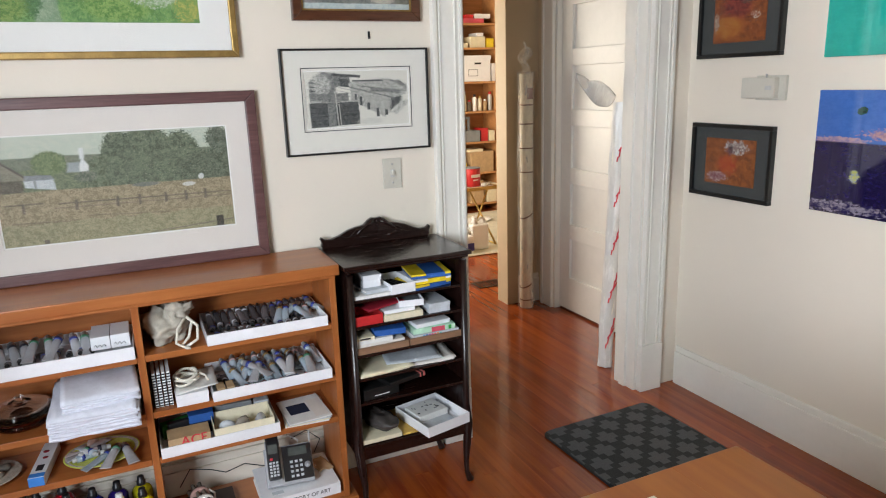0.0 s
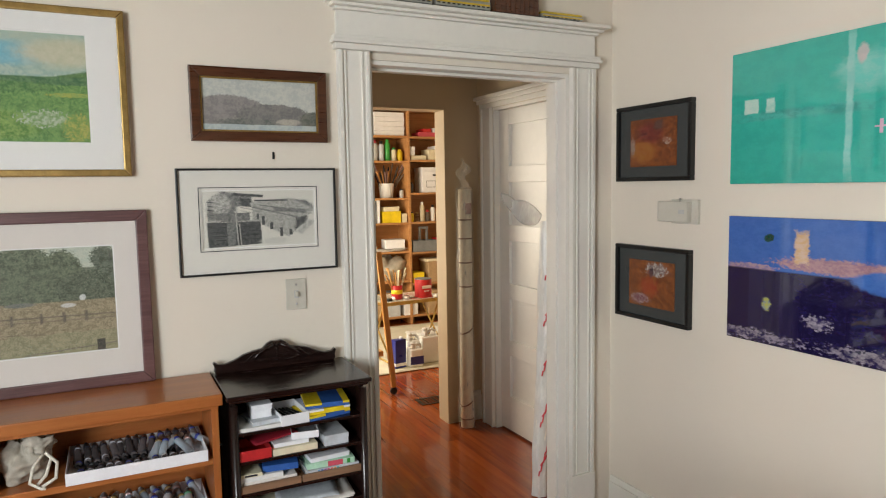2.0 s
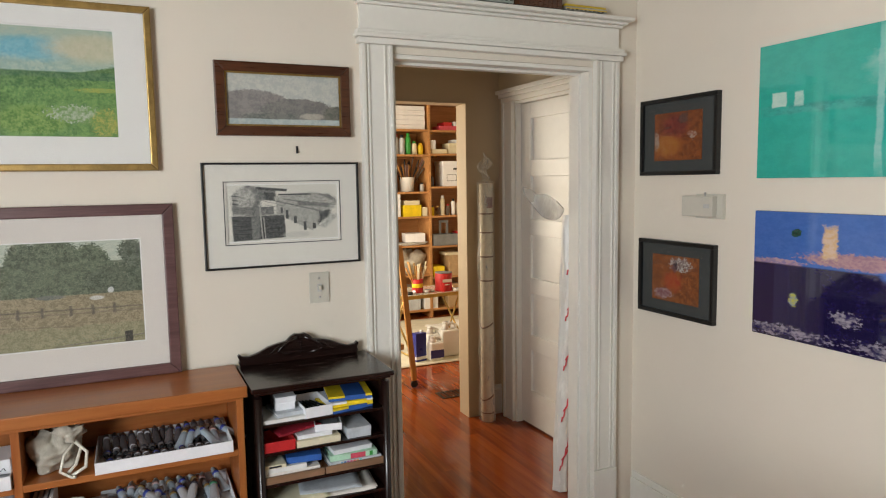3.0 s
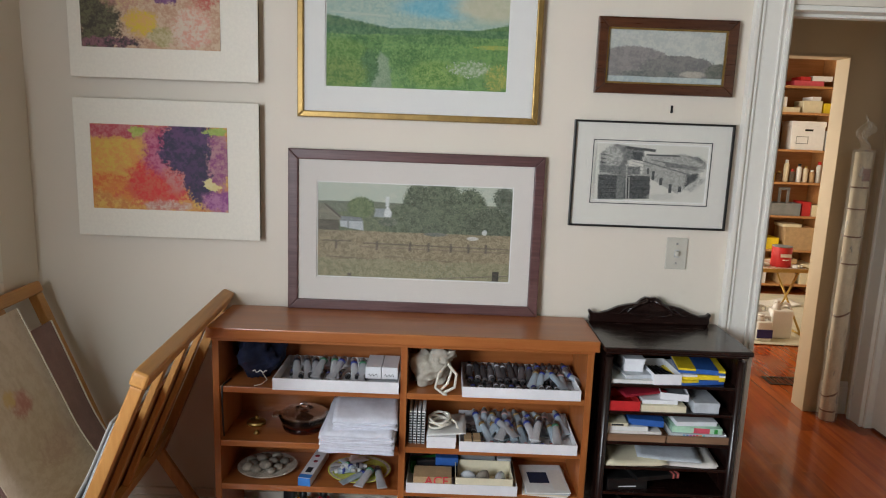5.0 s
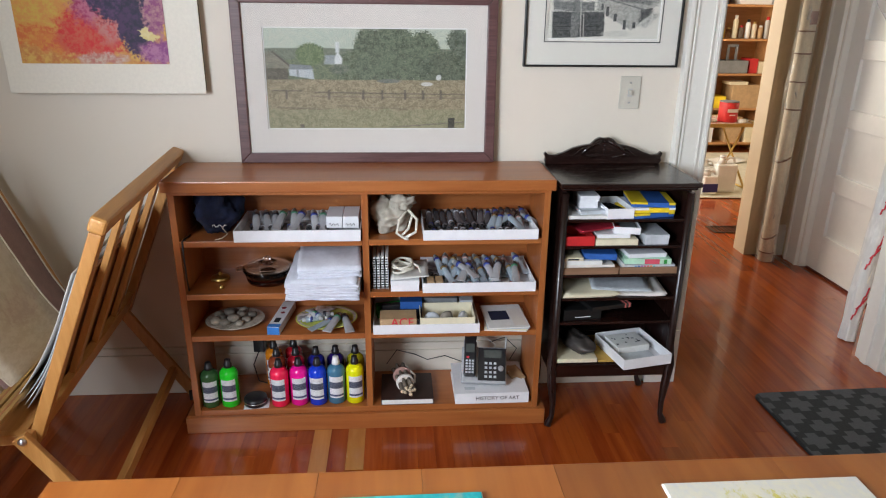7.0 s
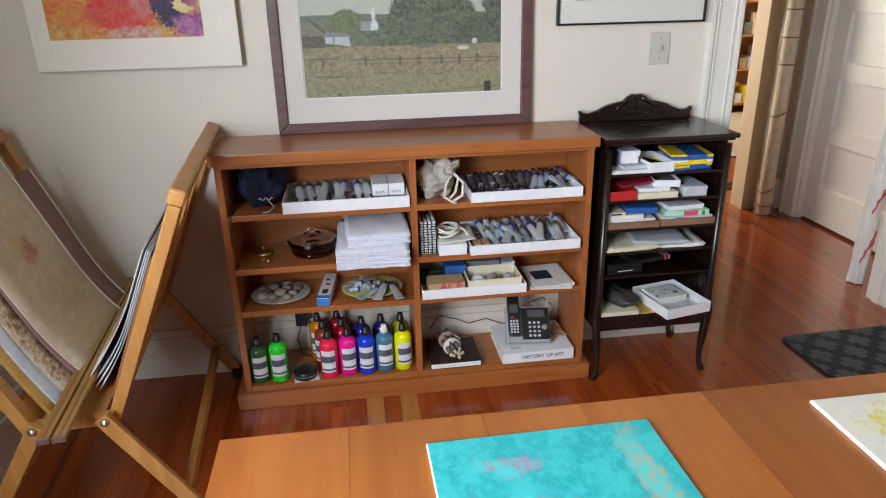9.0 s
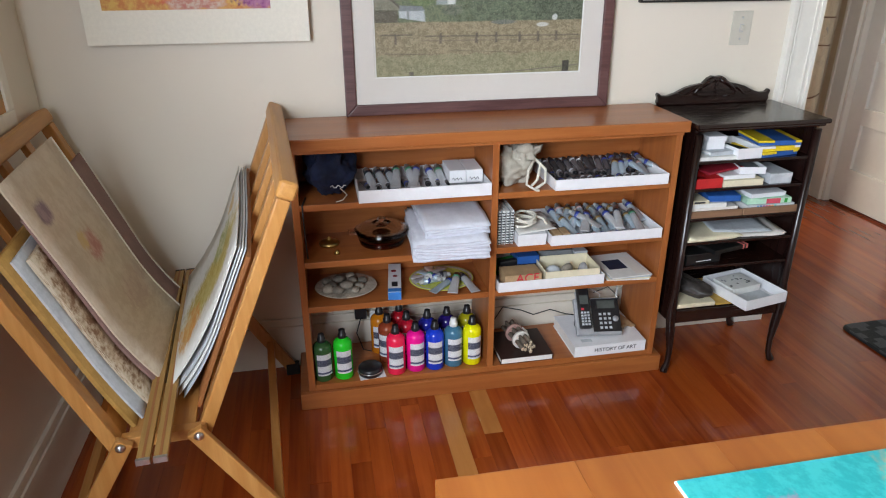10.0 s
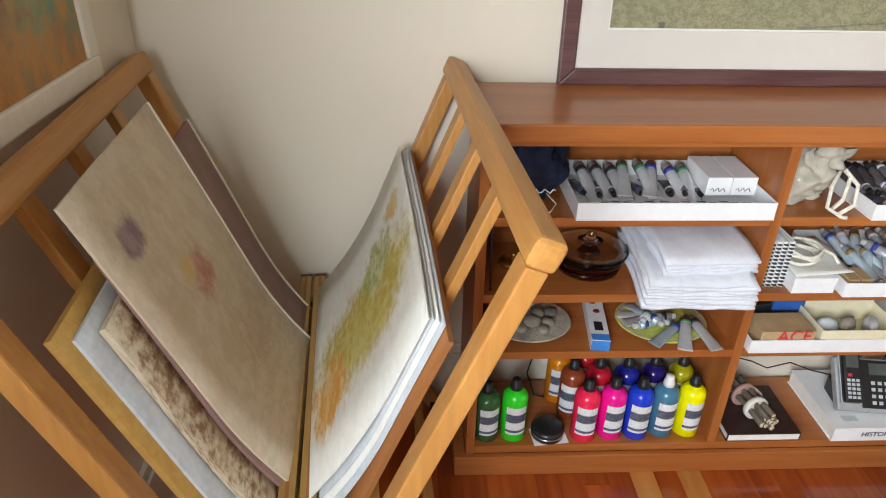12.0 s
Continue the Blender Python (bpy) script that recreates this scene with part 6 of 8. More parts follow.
part("ribbon", lathe([(0.030, 0), (0.0335, 0.001), (0.0335, 0.014), (0.030, 0.015)], 20, pose(0, -0.015, 0.036, 90)), M_MATP, tw)
part("ribbon", lathe([(0.031, 0), (0.0345, 0.001), (0.0345, 0.010), (0.031, 0.011)], 20, pose(0, 0.035, 0.037, 90)), plain("faded_pink_ribbon", (0.45, 0.26, 0.22), 0.8), tw)
part("ribbon_end", tube([(0.032, 0.03, 0.05), (0.048, 0.02, 0.036), (0.042, 0.0, 0.015)], 0.004, 6), M_MATP, tw)
hb = book(1.285, 1.560, 2.958, 3.19, Z4, Z4 + 0.044, M_CARD, "thick white art history book lying flat", name="art_book")
lettering("HISTORY OF ART", 0.021, M_INK, hb, pose(0.02, -0.1164, 0.022, 90, 0, 0))
part("cover_print", box(-0.10, -0.06, -0.09, -0.07, 0.0441, 0.0446), M_LGREY, hb)
tel = thing("cordless_telephone", (1.400, 3.050, Z4 + 0.0445), -7, "silver and black cordless telephone on its base", "telephone")
ramp = pose(0, 0.0, 0.055, 46, 0, 0)
part("base", box(-0.085, 0.085, -0.065, 0.075, -0.004, 0.020, 0.006, m=ramp), M_SILVER, tel)
part("foot", box(-0.07, 0.07, -0.03, 0.055, 0, 0.045, 0.004), M_BLACKP, tel)
kp = part("keypad", box(-0.022, 0.082, -0.055, 0.070, 0.0202, 0.0235, 0.003, m=ramp), M_BLACKP, tel)
part("display", box(0.0, 0.066, 0.032, 0.062, 0.0236, 0.0246, m=ramp), M_SCREEN, kp)
for j in range(4):
    for i in range(3):
        part("key", box(0.003 + 0.017 * i, 0.013 + 0.017 * i, -0.045 + 0.017 * j, -0.036 + 0.017 * j, 0.0236, 0.0252, 0.001, m=ramp), M_LGREY, kp)
part("dial", lathe([(0.011, 0.0236), (0.011, 0.027), (0.0, 0.0275)], 18, ramp @ pose(0.064, -0.008, 0)), M_SILVER, kp)
hs = part("handset", box(-0.076, -0.030, -0.045, 0.138, 0.022, 0.046, 0.008, m=ramp), M_BLACKP, tel)
part("handset_trim", box(-0.079, -0.027, -0.046, 0.10, 0.0205, 0.030, 0.005, m=ramp), M_SILVER, hs)
part("display", box(-0.069, -0.037, 0.045, 0.078, 0.0462, 0.0470, m=ramp), M_SCREEN, hs)
part("talk_key", box(-0.066, -0.056, 0.022, 0.030, 0.0462, 0.0478, m=ramp), M_REDINK, hs)
for j in range(5):
    for i in range(3):
        part("key", box(-0.069 + 0.0115 * i, -0.061 + 0.0115 * i, -0.035 + 0.011 * j, -0.028 + 0.011 * j, 0.0462, 0.0476, m=ramp), M_LGREY, hs)
part("antenna", tube([(0.080, 0.040, 0.04), (0.083, 0.052, 0.16)], 0.004, 8), M_GREYP, tel)
kp2 = thing("paper_scrap", (1.525, 3.10, Z4 + 0.045), 15, "creased brown paper scrap on the book", "paper")
part("sheet", grid_sheet(lambda u, v: (-0.03 + 0.06 * u, -0.05 + 0.10 * v, 0.004 + 0.006 * math.sin(u * 6) * math.cos(v * 5)), 8, 8, 0.001), M_KRAFT, kp2)

# ---- things in the dark cabinet ----
C1, C2, C3, C4, C5, C6 = (z + 0.0005 for z in CSH)
small_box("white_carton", 1.70, 1.765, 2.985, 3.08, C1 + 0.0255, C1 + 0.052, M_CARD, "white carton on a stack in the cabinet")
small_box("white_carton", 1.70, 1.768, 2.98, 3.09, C1 + 0.052, C1 + 0.071, M_CARD, "white carton at the top of the stack", lid=M_CARD)
book(1.648, 1.795, 2.942, 3.10, C1, C1 + 0.012, M_PAPER, "pale paperback lying on the cabinet shelf")
book(1.690, 1.780, 2.955, 3.08, C1 + 0.0125, C1 + 0.025, M_LGREY, "grey booklet lying on a paperback", 8)


def open_carton(x0, x1, y0, y1, z, h, mat, label, rz=0.0):
    t = thing("open_carton", ((x0 + x1) / 2, (y0 + y1) / 2, z), rz, label, "box", "open cartons")
    w, d = (x1 - x0) / 2, (y1 - y0) / 2
    for nm, b in (("base", (-w, w, -d, d, 0, 0.003)), ("front_wall", (-w, w, -d, -d + 0.002, 0.003, h)), ("back_wall", (-w, w, d - 0.002, d, 0.003, h)), ("side_wall", (-w, -w + 0.002, -d + 0.002, d - 0.002, 0.003, h)), ("side_wall", (w - 0.002, w, -d + 0.002, d - 0.002, 0.003, h))):
        part(nm, box(*b, 0.0006), mat, t)
    return t


oc = open_carton(1.782, 1.875, 2.940, 3.10, C1, 0.036, M_CARD, "open white carton of black pencils", 4)
for k in range(8):
    p = thing("pencil", (1.800 + 0.008 * k, 3.02, C1 + 0.010 + 0.006 * (k % 2)), 8 + 2 * k, "black pencil lying in a carton", "pencil", "pencils")
    part("barrel", tube([(0, -0.05, 0), (0, 0.06, 0)], 0.0035, 6), M_BLACK, p)
for k, (z, m1, m2) in enumerate(((0.0, M_BLUE, M_YELLOW), (0.018, M_YELLOW, M_CARD), (0.037, M_BLUE, M_YELLOW))):
    t = thing("flat_pencil_box", (1.945 + 0.006 * k, 3.02, C1 + z), 10 - 9 * k, "flat yellow and blue pencil box in a stack", "box", "flat pencil boxes")
    part("body", box(-0.075, 0.072, -0.07, 0.08, 0, 0.009, 0.001), m1, t)
    part("lid", box(-0.076, 0.073, -0.071, 0.081, 0.0092, 0.0165, 0.001), m2, t)
    part("band", box(-0.02, 0.05, -0.0718, 0.0815, 0.0093, 0.0169), M_BLUE if k != 1 else M_YELLOW, t)
# second shelf
rb = open_carton(1.650, 1.752, 2.942, 3.06, C2, 0.034, M_RED, "open red card box with small parts")
cbk = small_box("cream_carton", 1.757, 1.905, 2.942, 3.05, C2, C2 + 0.022, M_CREAM, "low cream carton on the cabinet shelf")
small_box("white_carton", 1.762, 1.88, 2.955, 3.07, C2 + 0.0225, C2 + 0.036, M_CARD, "flat white carton on a cream one")
rd = thing("red_folder", (1.765, 3.02, C2 + 0.0445), 12, "crimson card folder lying across the boxes", "folder")
part("sheet", grid_sheet(lambda u, v: (-0.075 + 0.15 * u, -0.055 + 0.11 * v, 0.002 + 0.010 * u - 0.006 * (v - 0.5) ** 2), 10, 8, 0.004), M_CRIM, rd)
oc2 = open_carton(1.835, 1.925, 2.955, 3.10, C2 + 0.0365, 0.024, M_CARD, "open white carton of dark pastels", -10)
part("contents", box(-0.038, 0.038, -0.05, 0.06, 0.004, 0.016, 0.003), M_GREY, oc2)
small_box("grey_carton", 1.930, 2.015, 2.945, 3.08, C2, C2 + 0.036, M_LGREY, "pale grey-blue carton on the shelf", lid=M_LGREY)
# third shelf: two shallow wooden drawers with books
for x0, x1 in ((1.648, 1.846), (1.851, 2.056)):
    dr = thing("shallow_drawer", ((x0 + x1) / 2, 2.94, C3), 0, "shallow brown wooden drawer used as a shelf", "drawer", "shallow drawers")
    w = (x1 - x0) / 2
    part("bottom", box(-w, w, 0.008, 0.25, 0.0, 0.006), M_HARD, dr)
    part("front", box(-w, w, 0, 0.0078, 0.0, 0.024, 0.001), wood("drawer_front", (0.20, 0.11, 0.06), (0.30, 0.17, 0.10), "x", 0.5), dr)
book(1.650, 1.835, 2.955, 3.11, C3 + 0.0065, C3 + 0.030, M_MATP, "pinkish paperback in the wooden drawer")
book(1.650, 1.790, 2.955, 3.10, C3 + 0.0305, C3 + 0.046, M_PAPER, "white paperback on the pile")
b3 = small_box("labelled_carton", 1.650, 1.722, 2.952, 3.06, C3 + 0.0465, C3 + 0.058, M_CREAM, "small cream carton with a dark printed bar")
part("print_bar", box(-0.02, 0.02, -0.0555, -0.0548, 0.003, 0.009), M_INK, b3)
small_box("blue_carton", 1.735, 1.850, 2.962, 3.09, C3 + 0.0465, C3 + 0.068, M_BLUE, "blue card box on white books", rz=-8)
pb = book(1.870, 2.050, 2.950, 3.12, C3 + 0.0065, C3 + 0.030, M_LGREY, "pale book with a rainbow striped spine")
for k, c in enumerate(((0.10, 0.30, 0.50), (0.05, 0.16, 0.40), (0.35, 0.10, 0.35), (0.60, 0.10, 0.22), (0.70, 0.12, 0.10), (0.75, 0.35, 0.10), (0.10, 0.45, 0.45))):
    part("stripe", box(-0.055 + 0.011 * k, -0.047 + 0.011 * k, -0.0858, -0.0851, 0.003, 0.021), plain("stripe", c, 0.5), pb)
part("print_bar", box(0.03, 0.08, -0.0858, -0.0851, 0.009, 0.014), M_INK, pb)
gr = small_box("mint_carton", 1.875, 2.040, 2.955, 3.10, C3 + 0.0305, C3 + 0.050, M_MINT, "mint green carton with a pink panel", rz=-3)
part("pink_panel", box(-0.012, 0.040, -0.0742, -0.0728, 0.001, 0.0185), M_PINK, gr)
part("pink_panel", box(0.055, 0.066, -0.0742, -0.0728, 0.002, 0.0175), M_GREEN, gr)
small_box("white_carton", 1.880, 2.020, 2.965, 3.10, C3 + 0.0505, C3 + 0.066, M_CARD, "flat white carton on the mint one", rz=4, lid=M_CARD)


def papers(name, x, y, z, w, d, n, mat, label, rz=0.0, curl=0.006, seed=1.0):
    t = thing(name, (x, y, z), rz, label, "paper")
    for k in range(n):
        part("sheet", grid_sheet(lambda u, v, k=k: (w * (u - 0.5) + 0.004 * k, d * (v - 0.5) - 0.003 * k, 0.0015 + 0.0026 * k + curl * (u - 0.5) ** 2 * (1 + k % 2) + 0.002 * noise.noise(Vector((u * 3, v * 3, seed + k)))), 10, 6, 0.0016), mat, t)
    return t


papers("kraft_envelope", 1.745, 3.045, C4, 0.19, 0.21, 5, M_CREAM, "pile of worn buff envelopes on the shelf", 3, 0.008, 2)
papers("brown_folder", 1.935, 3.045, C4, 0.20, 0.20, 2, M_MATP, "brownish paper folder on the shelf", -6, 0.02, 4)
papers("grey_folder", 1.885, 3.05, C4 + 0.018, 0.21, 0.20, 1, M_LGREY, "pale grey-blue paper folder", -9, 0.01, 6)
dbk = small_box("black_carton", 1.66, 1.80, 2.955, 3.10, C5, C5 + 0.040, M_BLACK, "black carton with white printed bars", rz=6)
part("print_bar", box(-0.03, 0.03, -0.0735, -0.0727, 0.010, 0.013), M_CARD, dbk)
bp = small_box("black_portfolio", 1.74, 1.90, 2.95, 3.12, C5 + 0.0405, C5 + 0.056, M_BLACK, "black box with pale letters and red ribbon", rz=14)
lettering("NUF", 0.030, M_LGREY, bp, pose(-0.03, -0.02, 0.0158, 0, 0, 170))
part("ribbon", box(0.052, 0.058, -0.0865, 0.086, 0.0, 0.0166), plain("coral_ribbon", (0.62, 0.16, 0.14), 0.6), bp)
part("ribbon", box(0.068, 0.075, -0.0865, 0.086, 0.0, 0.0166), plain("coral_ribbon", (0.62, 0.16, 0.14), 0.6), bp)
# bottom shelf: flat box, dark pouch, white box lid hanging out
small_box("cream_carton", 1.650, 1.800, 2.935, 3.10, C6, C6 + 0.016, M_CREAM, "low cream carton on the bottom shelf")
yb = thing("yellow_board", (1.93, 3.04, C6), 0, "ochre card lying on the bottom shelf", "board")
part("sheet", box(-0.125, 0.11, -0.105, 0.10, 0, 0.006, 0.001), plain("ochre_card", (0.52, 0.32, 0.06), 0.7), yb)
po = thing("dark_pouch", (1.745, 3.02, C6 + 0.0165), 20, "dark grey leather pouch on a cream carton", "pouch")
sh = bag_shape(0.05, 0.08, 0.055, 0.3, 12.0, 30, 16)
part("body", sh, plain("dark_leather", (0.05, 0.042, 0.038), 0.45, bump=0.3), po)
wl = open_carton(1.850, 2.042, 2.880, 3.10, C6 + 0.0065, 0.040, M_CARD, "white open box sticking out of the cabinet", 12)
part("insert", box(-0.07, 0.06, -0.02, 0.085, 0.004, 0.038, 0.002), M_PAPER, wl)
part("insert", box(-0.075, 0.05, -0.095, -0.03, 0.004, 0.020, 0.001), M_LGREY, wl)
spot = random.Random(41)
for k in range(13):
    x, y = spot.uniform(-0.064, 0.046), spot.uniform(-0.008, 0.068)
    part("print_spot", box(x, x + spot.uniform(0.004, 0.013), y, y + spot.uniform(0.003, 0.009), 0.0382, 0.0386 + 0.0001 * k), M_GREY if k % 3 else M_INK, wl)
cbl = thing("white_cable", (1.72, 3.12, 0.0), 0, "white cable hanging under the cabinet", "cable")
part("cable", tube([(-0.04, 0.10, 0.20), (0.0, 0.08, 0.175), (0.03, 0.05, 0.16), (0.02, 0.02, 0.14), (-0.02, 0.0, 0.135)], 0.003, 6), M_WBOTTLE, cbl)

# ---- folding print rack ----
rack = thing("print_rack", (0.016, 2.355, 0), 4.0, "folding V-shaped beech print rack holding artworks", "print rack")
TILTS, REACH, DEP = {1: radians(22.8), -1: radians(21.0)}, {1: 0.637, -1: 0.650}, {1: 0.845, -1: 0.860}
START = {1: 0.022, -1: -0.010}


def panel_frame(side):
    """Axes of one leaf: x along the depth, y up the leaf, z inwards."""
    a = TILTS[side]
    d = Vector((side * math.sin(a), 0, math.cos(a)))
    n = Vector((-side * math.cos(a), 0, math.sin(a)))
    return Matrix(((0, d.x, n.x, side * 0.082), (1, d.y, n.y, START[side]), (0, d.z, n.z, 0.400), (0, 0, 0, 1)))


def leaf(side):
    m = panel_frame(side)
    t, LEN, depth = -0.032, REACH[side], DEP[side]
    part("stile", box(0, 0.042, -0.02, LEN - 0.030, t, 0, 0.004, m=m), M_BEECHV, rack)
    part("stile", box(depth - 0.042, depth, -0.02, LEN - 0.030, t, 0, 0.004, m=m), M_BEECHV, rack)
    part("top_rail", box(-0.006, depth + 0.006, LEN - 0.0295, LEN + 0.014, t - 0.006, 0.006, 0.012, 3, m=m), M_BEECH, rack)
    part("bottom_rail", box(0.0425, depth - 0.0425, 0.0, 0.075, t + 0.004, -0.004, 0.003, m=m), M_BEECH, rack)
    for u in (0.21, 0.40, 0.59):
        part("slat", box(u, u + 0.042, 0.0755, LEN - 0.030, t + 0.008, -0.006, 0.003, m=m), M_BEECHV, rack)
    return m


MR, ML = leaf(1), leaf(-1)
for y in (0.0, 0.81 - 0.03):
    part("cross_bar", box(-0.100, 0.100, y + 0.002, y + 0.028, 0.385, 0.415, 0.003), M_BEECH, rack)
part("floor_slat", box(-0.075, 0.075, 0.030, 0.81 - 0.032, 0.398, 0.410, 0.002), M_BEECH, rack)
for side in (-1, 1):
    for y in (-0.022, 0.81 - 0.010):
        a, b = Vector((side * 0.075, y + 0.010, 0.420)), Vector((side * 0.315, y + 0.010, 0.020))
        d = (b - a).normalized()
        m = Matrix((((0), d.x, d.z, a.x), (1, 0, 0, a.y), (0, d.z, -d.x, a.z), (0, 0, 0, 1)))
        part("leg", box(-0.010, 0.010, 0, (b - a).length, -0.020, 0.020, 0.004, m=m), M_BEECHV, rack)
        part("foot", box(b.x - 0.024, b.x + 0.024, b.y - 0.014, b.y + 0.014, 0, 0.045, 0.004), M_RUBBER, rack)
        part("bolt", lathe([(0.011, 0), (0.011, 0.004), (0.006, 0.008), (0.0, 0.008)], 14, pose(side * 0.085, y - (0.0 if y < 0 else -0.02), 0.410, 90)), M_STEEL, rack)
    part("stretcher", box(side * 0.245 - 0.012, side * 0.245 + 0.012, 0.0, 0.81 - 0.012, 0.118, 0.156, 0.003), M_BEECH, rack)


def laid(name, m, u0, u1, v0, v1, w, thick, mat, label, cat, bend=0.0, reach=0.22, skew=0.0, edge=None, fw=0.018):
    """A sheet or board resting against a leaf of the rack; bend curves its foot into the V."""
    t = thing(name, label=label, category=cat)
    base = rack.matrix_world @ m

    def fn(u, v):
        vv = v0 + (v1 - v0) * v
        k = max(0.0, 1 - (vv - v0) / reach)
        return (u0 + (u1 - u0) * u + skew * (v - 0.5), vv, w + bend * k * k + 0.002 * math.sin(5 * u + 3 * v))
    bm = grid_sheet(lambda u, v: fn(u, v), 6, 16, thick)
    t.matrix_world = base
    part("sheet" if thick < 0.006 else "board", bm, mat, t)
    if edge:
        part("edge", grid_sheet(lambda u, v: tuple(Vector(fn(1.0 + 0.012 * u, v)) + Vector((0, 0, 0.001))), 2, 16, thick + 0.003), edge, t)
    return t


# against the wall-side leaf, from the back forward
laid("plywood_panel", ML, 0.060, 0.72, 0.004, 0.495, 0.008, 0.010, M_PLY, "yellow plywood panel in the rack", "panel", 0.012)
laid("grey_board", ML, 0.08, 0.63, 0.004, 0.475, 0.022, 0.005, M_LGREY, "grey mounting board in the rack", "board", 0.016)
laid("marbled_canvas", ML, 0.12, 0.58, 0.004, 0.455, 0.034, 0.010, A_MARB, "brown marbled canvas standing in the rack", "canvas", 0.022, edge=M_CANVAS)
laid("mauve_board", ML, 0.18, 0.735, 0.004, 0.525, 0.048, 0.006, M_MAUVE, "mauve backing board with a pale edge", "board", 0.030, edge=M_CANVAS)
laid("rose_study", ML, 0.175, 0.595, 0.004, 0.612, 0.058, 0.004, A_PALE, "pale pinkish flower study on board in the rack", "painting", 0.030, skew=-0.03, edge=M_CANVAS)
# against the bookcase-side leaf
laid("hardboard_panel", MR, 0.075, 0.795, 0.004, 0.428, 0.006, 0.008, M_HARD, "brown hardboard panel inside the rack", "panel", 0.0)
for k in range(3):
    laid("paper_sheet", MR, 0.10 + 0.01 * k, 0.785, 0.006, 0.436 - 0.004 * k, 0.015 + 0.006 * k, 0.0018, (M_LGREY, M_PAPER, M_LGREY)[k], "large pale paper sheet curving in the rack", "paper", 0.030 + 0.006 * k)
laid("watercolour_sheet", MR, 0.115, 0.787, 0.008, 0.430, 0.036, 0.002, A_WCOL, "curved sheet with a yellow watercolour wash", "painting", 0.050, 0.30)
for k, x in enumerate((-0.012, 0.023)):
    st = thing("yardstick", label="long worn wooden yardstick lying in the rack", category="yardstick", group="yardsticks")
    st.matrix_world = rack.matrix_world @ look((x, -0.150, 0.462), (x - 0.015, 0.875, 0.432)) @ pose(0, 0, 0, -90, 0, 0)
    part("stick", box(-0.014, 0.014, 0.0, 1.025, -0.006, 0.006, 0.0015), M_STICK, st)
    part("groove", box(-0.003, 0.003, 0.002, 1.023, 0.0061, 0.0068), M_HARD, st)
    part("end_cap", box(-0.0145, 0.0145, -0.003, 0.006, -0.0065, 0.0072, 0.001), M_STEEL, st)
    part("end_cap", box(-0.0145, 0.0145, 1.019, 1.028, -0.0065, 0.0072, 0.001), M_BLACKP, st)

# ---- table with two paintings ----
TX0, TX1, TY0, TY1, TZ = 0.545, 2.05, 0.75, 1.675, 0.800
tbl = thing("work_table", (0, 0, 0), 0, "large orange-brown plank-topped wooden work table", "table")
xs = [TX0, 0.74, 0.95, 1.11, 1.32, 1.50, 1.68, 1.88, TX1]
for k, (a, b) in enumerate(zip(xs, xs[1:])):
    part("plank", box(a, b, TY0, TY1, TZ - 0.032, TZ, 0.0012), M_TABLE, tbl)
part("apron", boxes([(TX0 + 0.07, TX1 - 0.07, TY0 + 0.07, TY0 + 0.095, TZ - 0.13, TZ - 0.0325), (TX0 + 0.07, TX1 - 0.07, TY1 - 0.095, TY1 - 0.07, TZ - 0.13, TZ - 0.0325)], 0.002), M_TABLE, tbl)
for x in (TX0 + 0.06, TX1 - 0.12):
    for y in (TY0 + 0.06, TY1 - 0.12):
        part("leg", box(x, x + 0.06, y, y + 0.06, 0, TZ - 0.0325, 0.004), M_TABLE, tbl)
for nm, x, y, w, d, a, rz, lab in (("turquoise_painting", 1.028, 1.375, 0.345, 0.470, A_TURQ, 0.6, "turquoise abstract painting lying flat on the table"), ("splash_painting", 1.629, 1.370, 0.310, 0.490, A_BRIGHT, 0.0, "yellow, red and navy abstract lying on the table")):
    p = thing(nm, (x, y, TZ + 0.0005), rz, lab, "painting", "paintings on the table")
    part("board", box(-w / 2, w / 2, -d / 2, d / 2, 0, 0.004, 0.001), M_CANVAS, p)
    part("artwork", box(-w / 2 + 0.002, w / 2 - 0.002, -d / 2 + 0.002, d / 2 - 0.002, 0.0042, 0.0055), a, p)

# ---- door mat, trains on the cap ----
dm = thing("door_mat", (2.818, 2.853, 0.0045), 1.5, "dark grey patterned door mat with rounded corners", "mat")
part("weave", rounded(0.590, 0.495, 0.035, 0, 0.008), M_MAT, dm)
part("backing", rounded(0.600, 0.505, 0.038, -0.0028, 0.0035), M_RUBBER, dm)
ZC = 2.2722
M_TOYY = plain("yellow_toy_paint", (0.62, 0.42, 0.03), 0.35)
M_TOYS = plain("silver_toy_paint", (0.40, 0.40, 0.38), 0.3, 0.6)


def carriage(x0, x1, h, roofm, label):
    t = thing("toy_carriage", ((x0 + x1) / 2, NW - 0.042, ZC), 0, label, "toy train", "toy train")
    w = (x1 - x0) / 2
    part("body", box(-w, w, -0.018, 0.018, 0.008, h, 0.004), M_TOYS, t)
    part("stripe", box(-w + 0.004, w - 0.004, -0.0192, -0.0178, h * 0.55, h * 0.72), M_TOYY, t)
    part("roof", box(-w + 0.003, w - 0.003, -0.015, 0.015, h, h + 0.010, 0.005), roofm, t)
    for k in range(int(w * 2 / 0.022)):
        part("window", box(-w + 0.008 + 0.022 * k, -w + 0.020 + 0.022 * k, -0.0196, -0.0179, h * 0.40, h * 0.52), M_BLACK, t)
    for x in (-w * 0.7, w * 0.7):
        part("bogie", box(x - 0.015, x + 0.015, -0.014, 0.014, 0, 0.010, 0.002), M_BLACK, t)


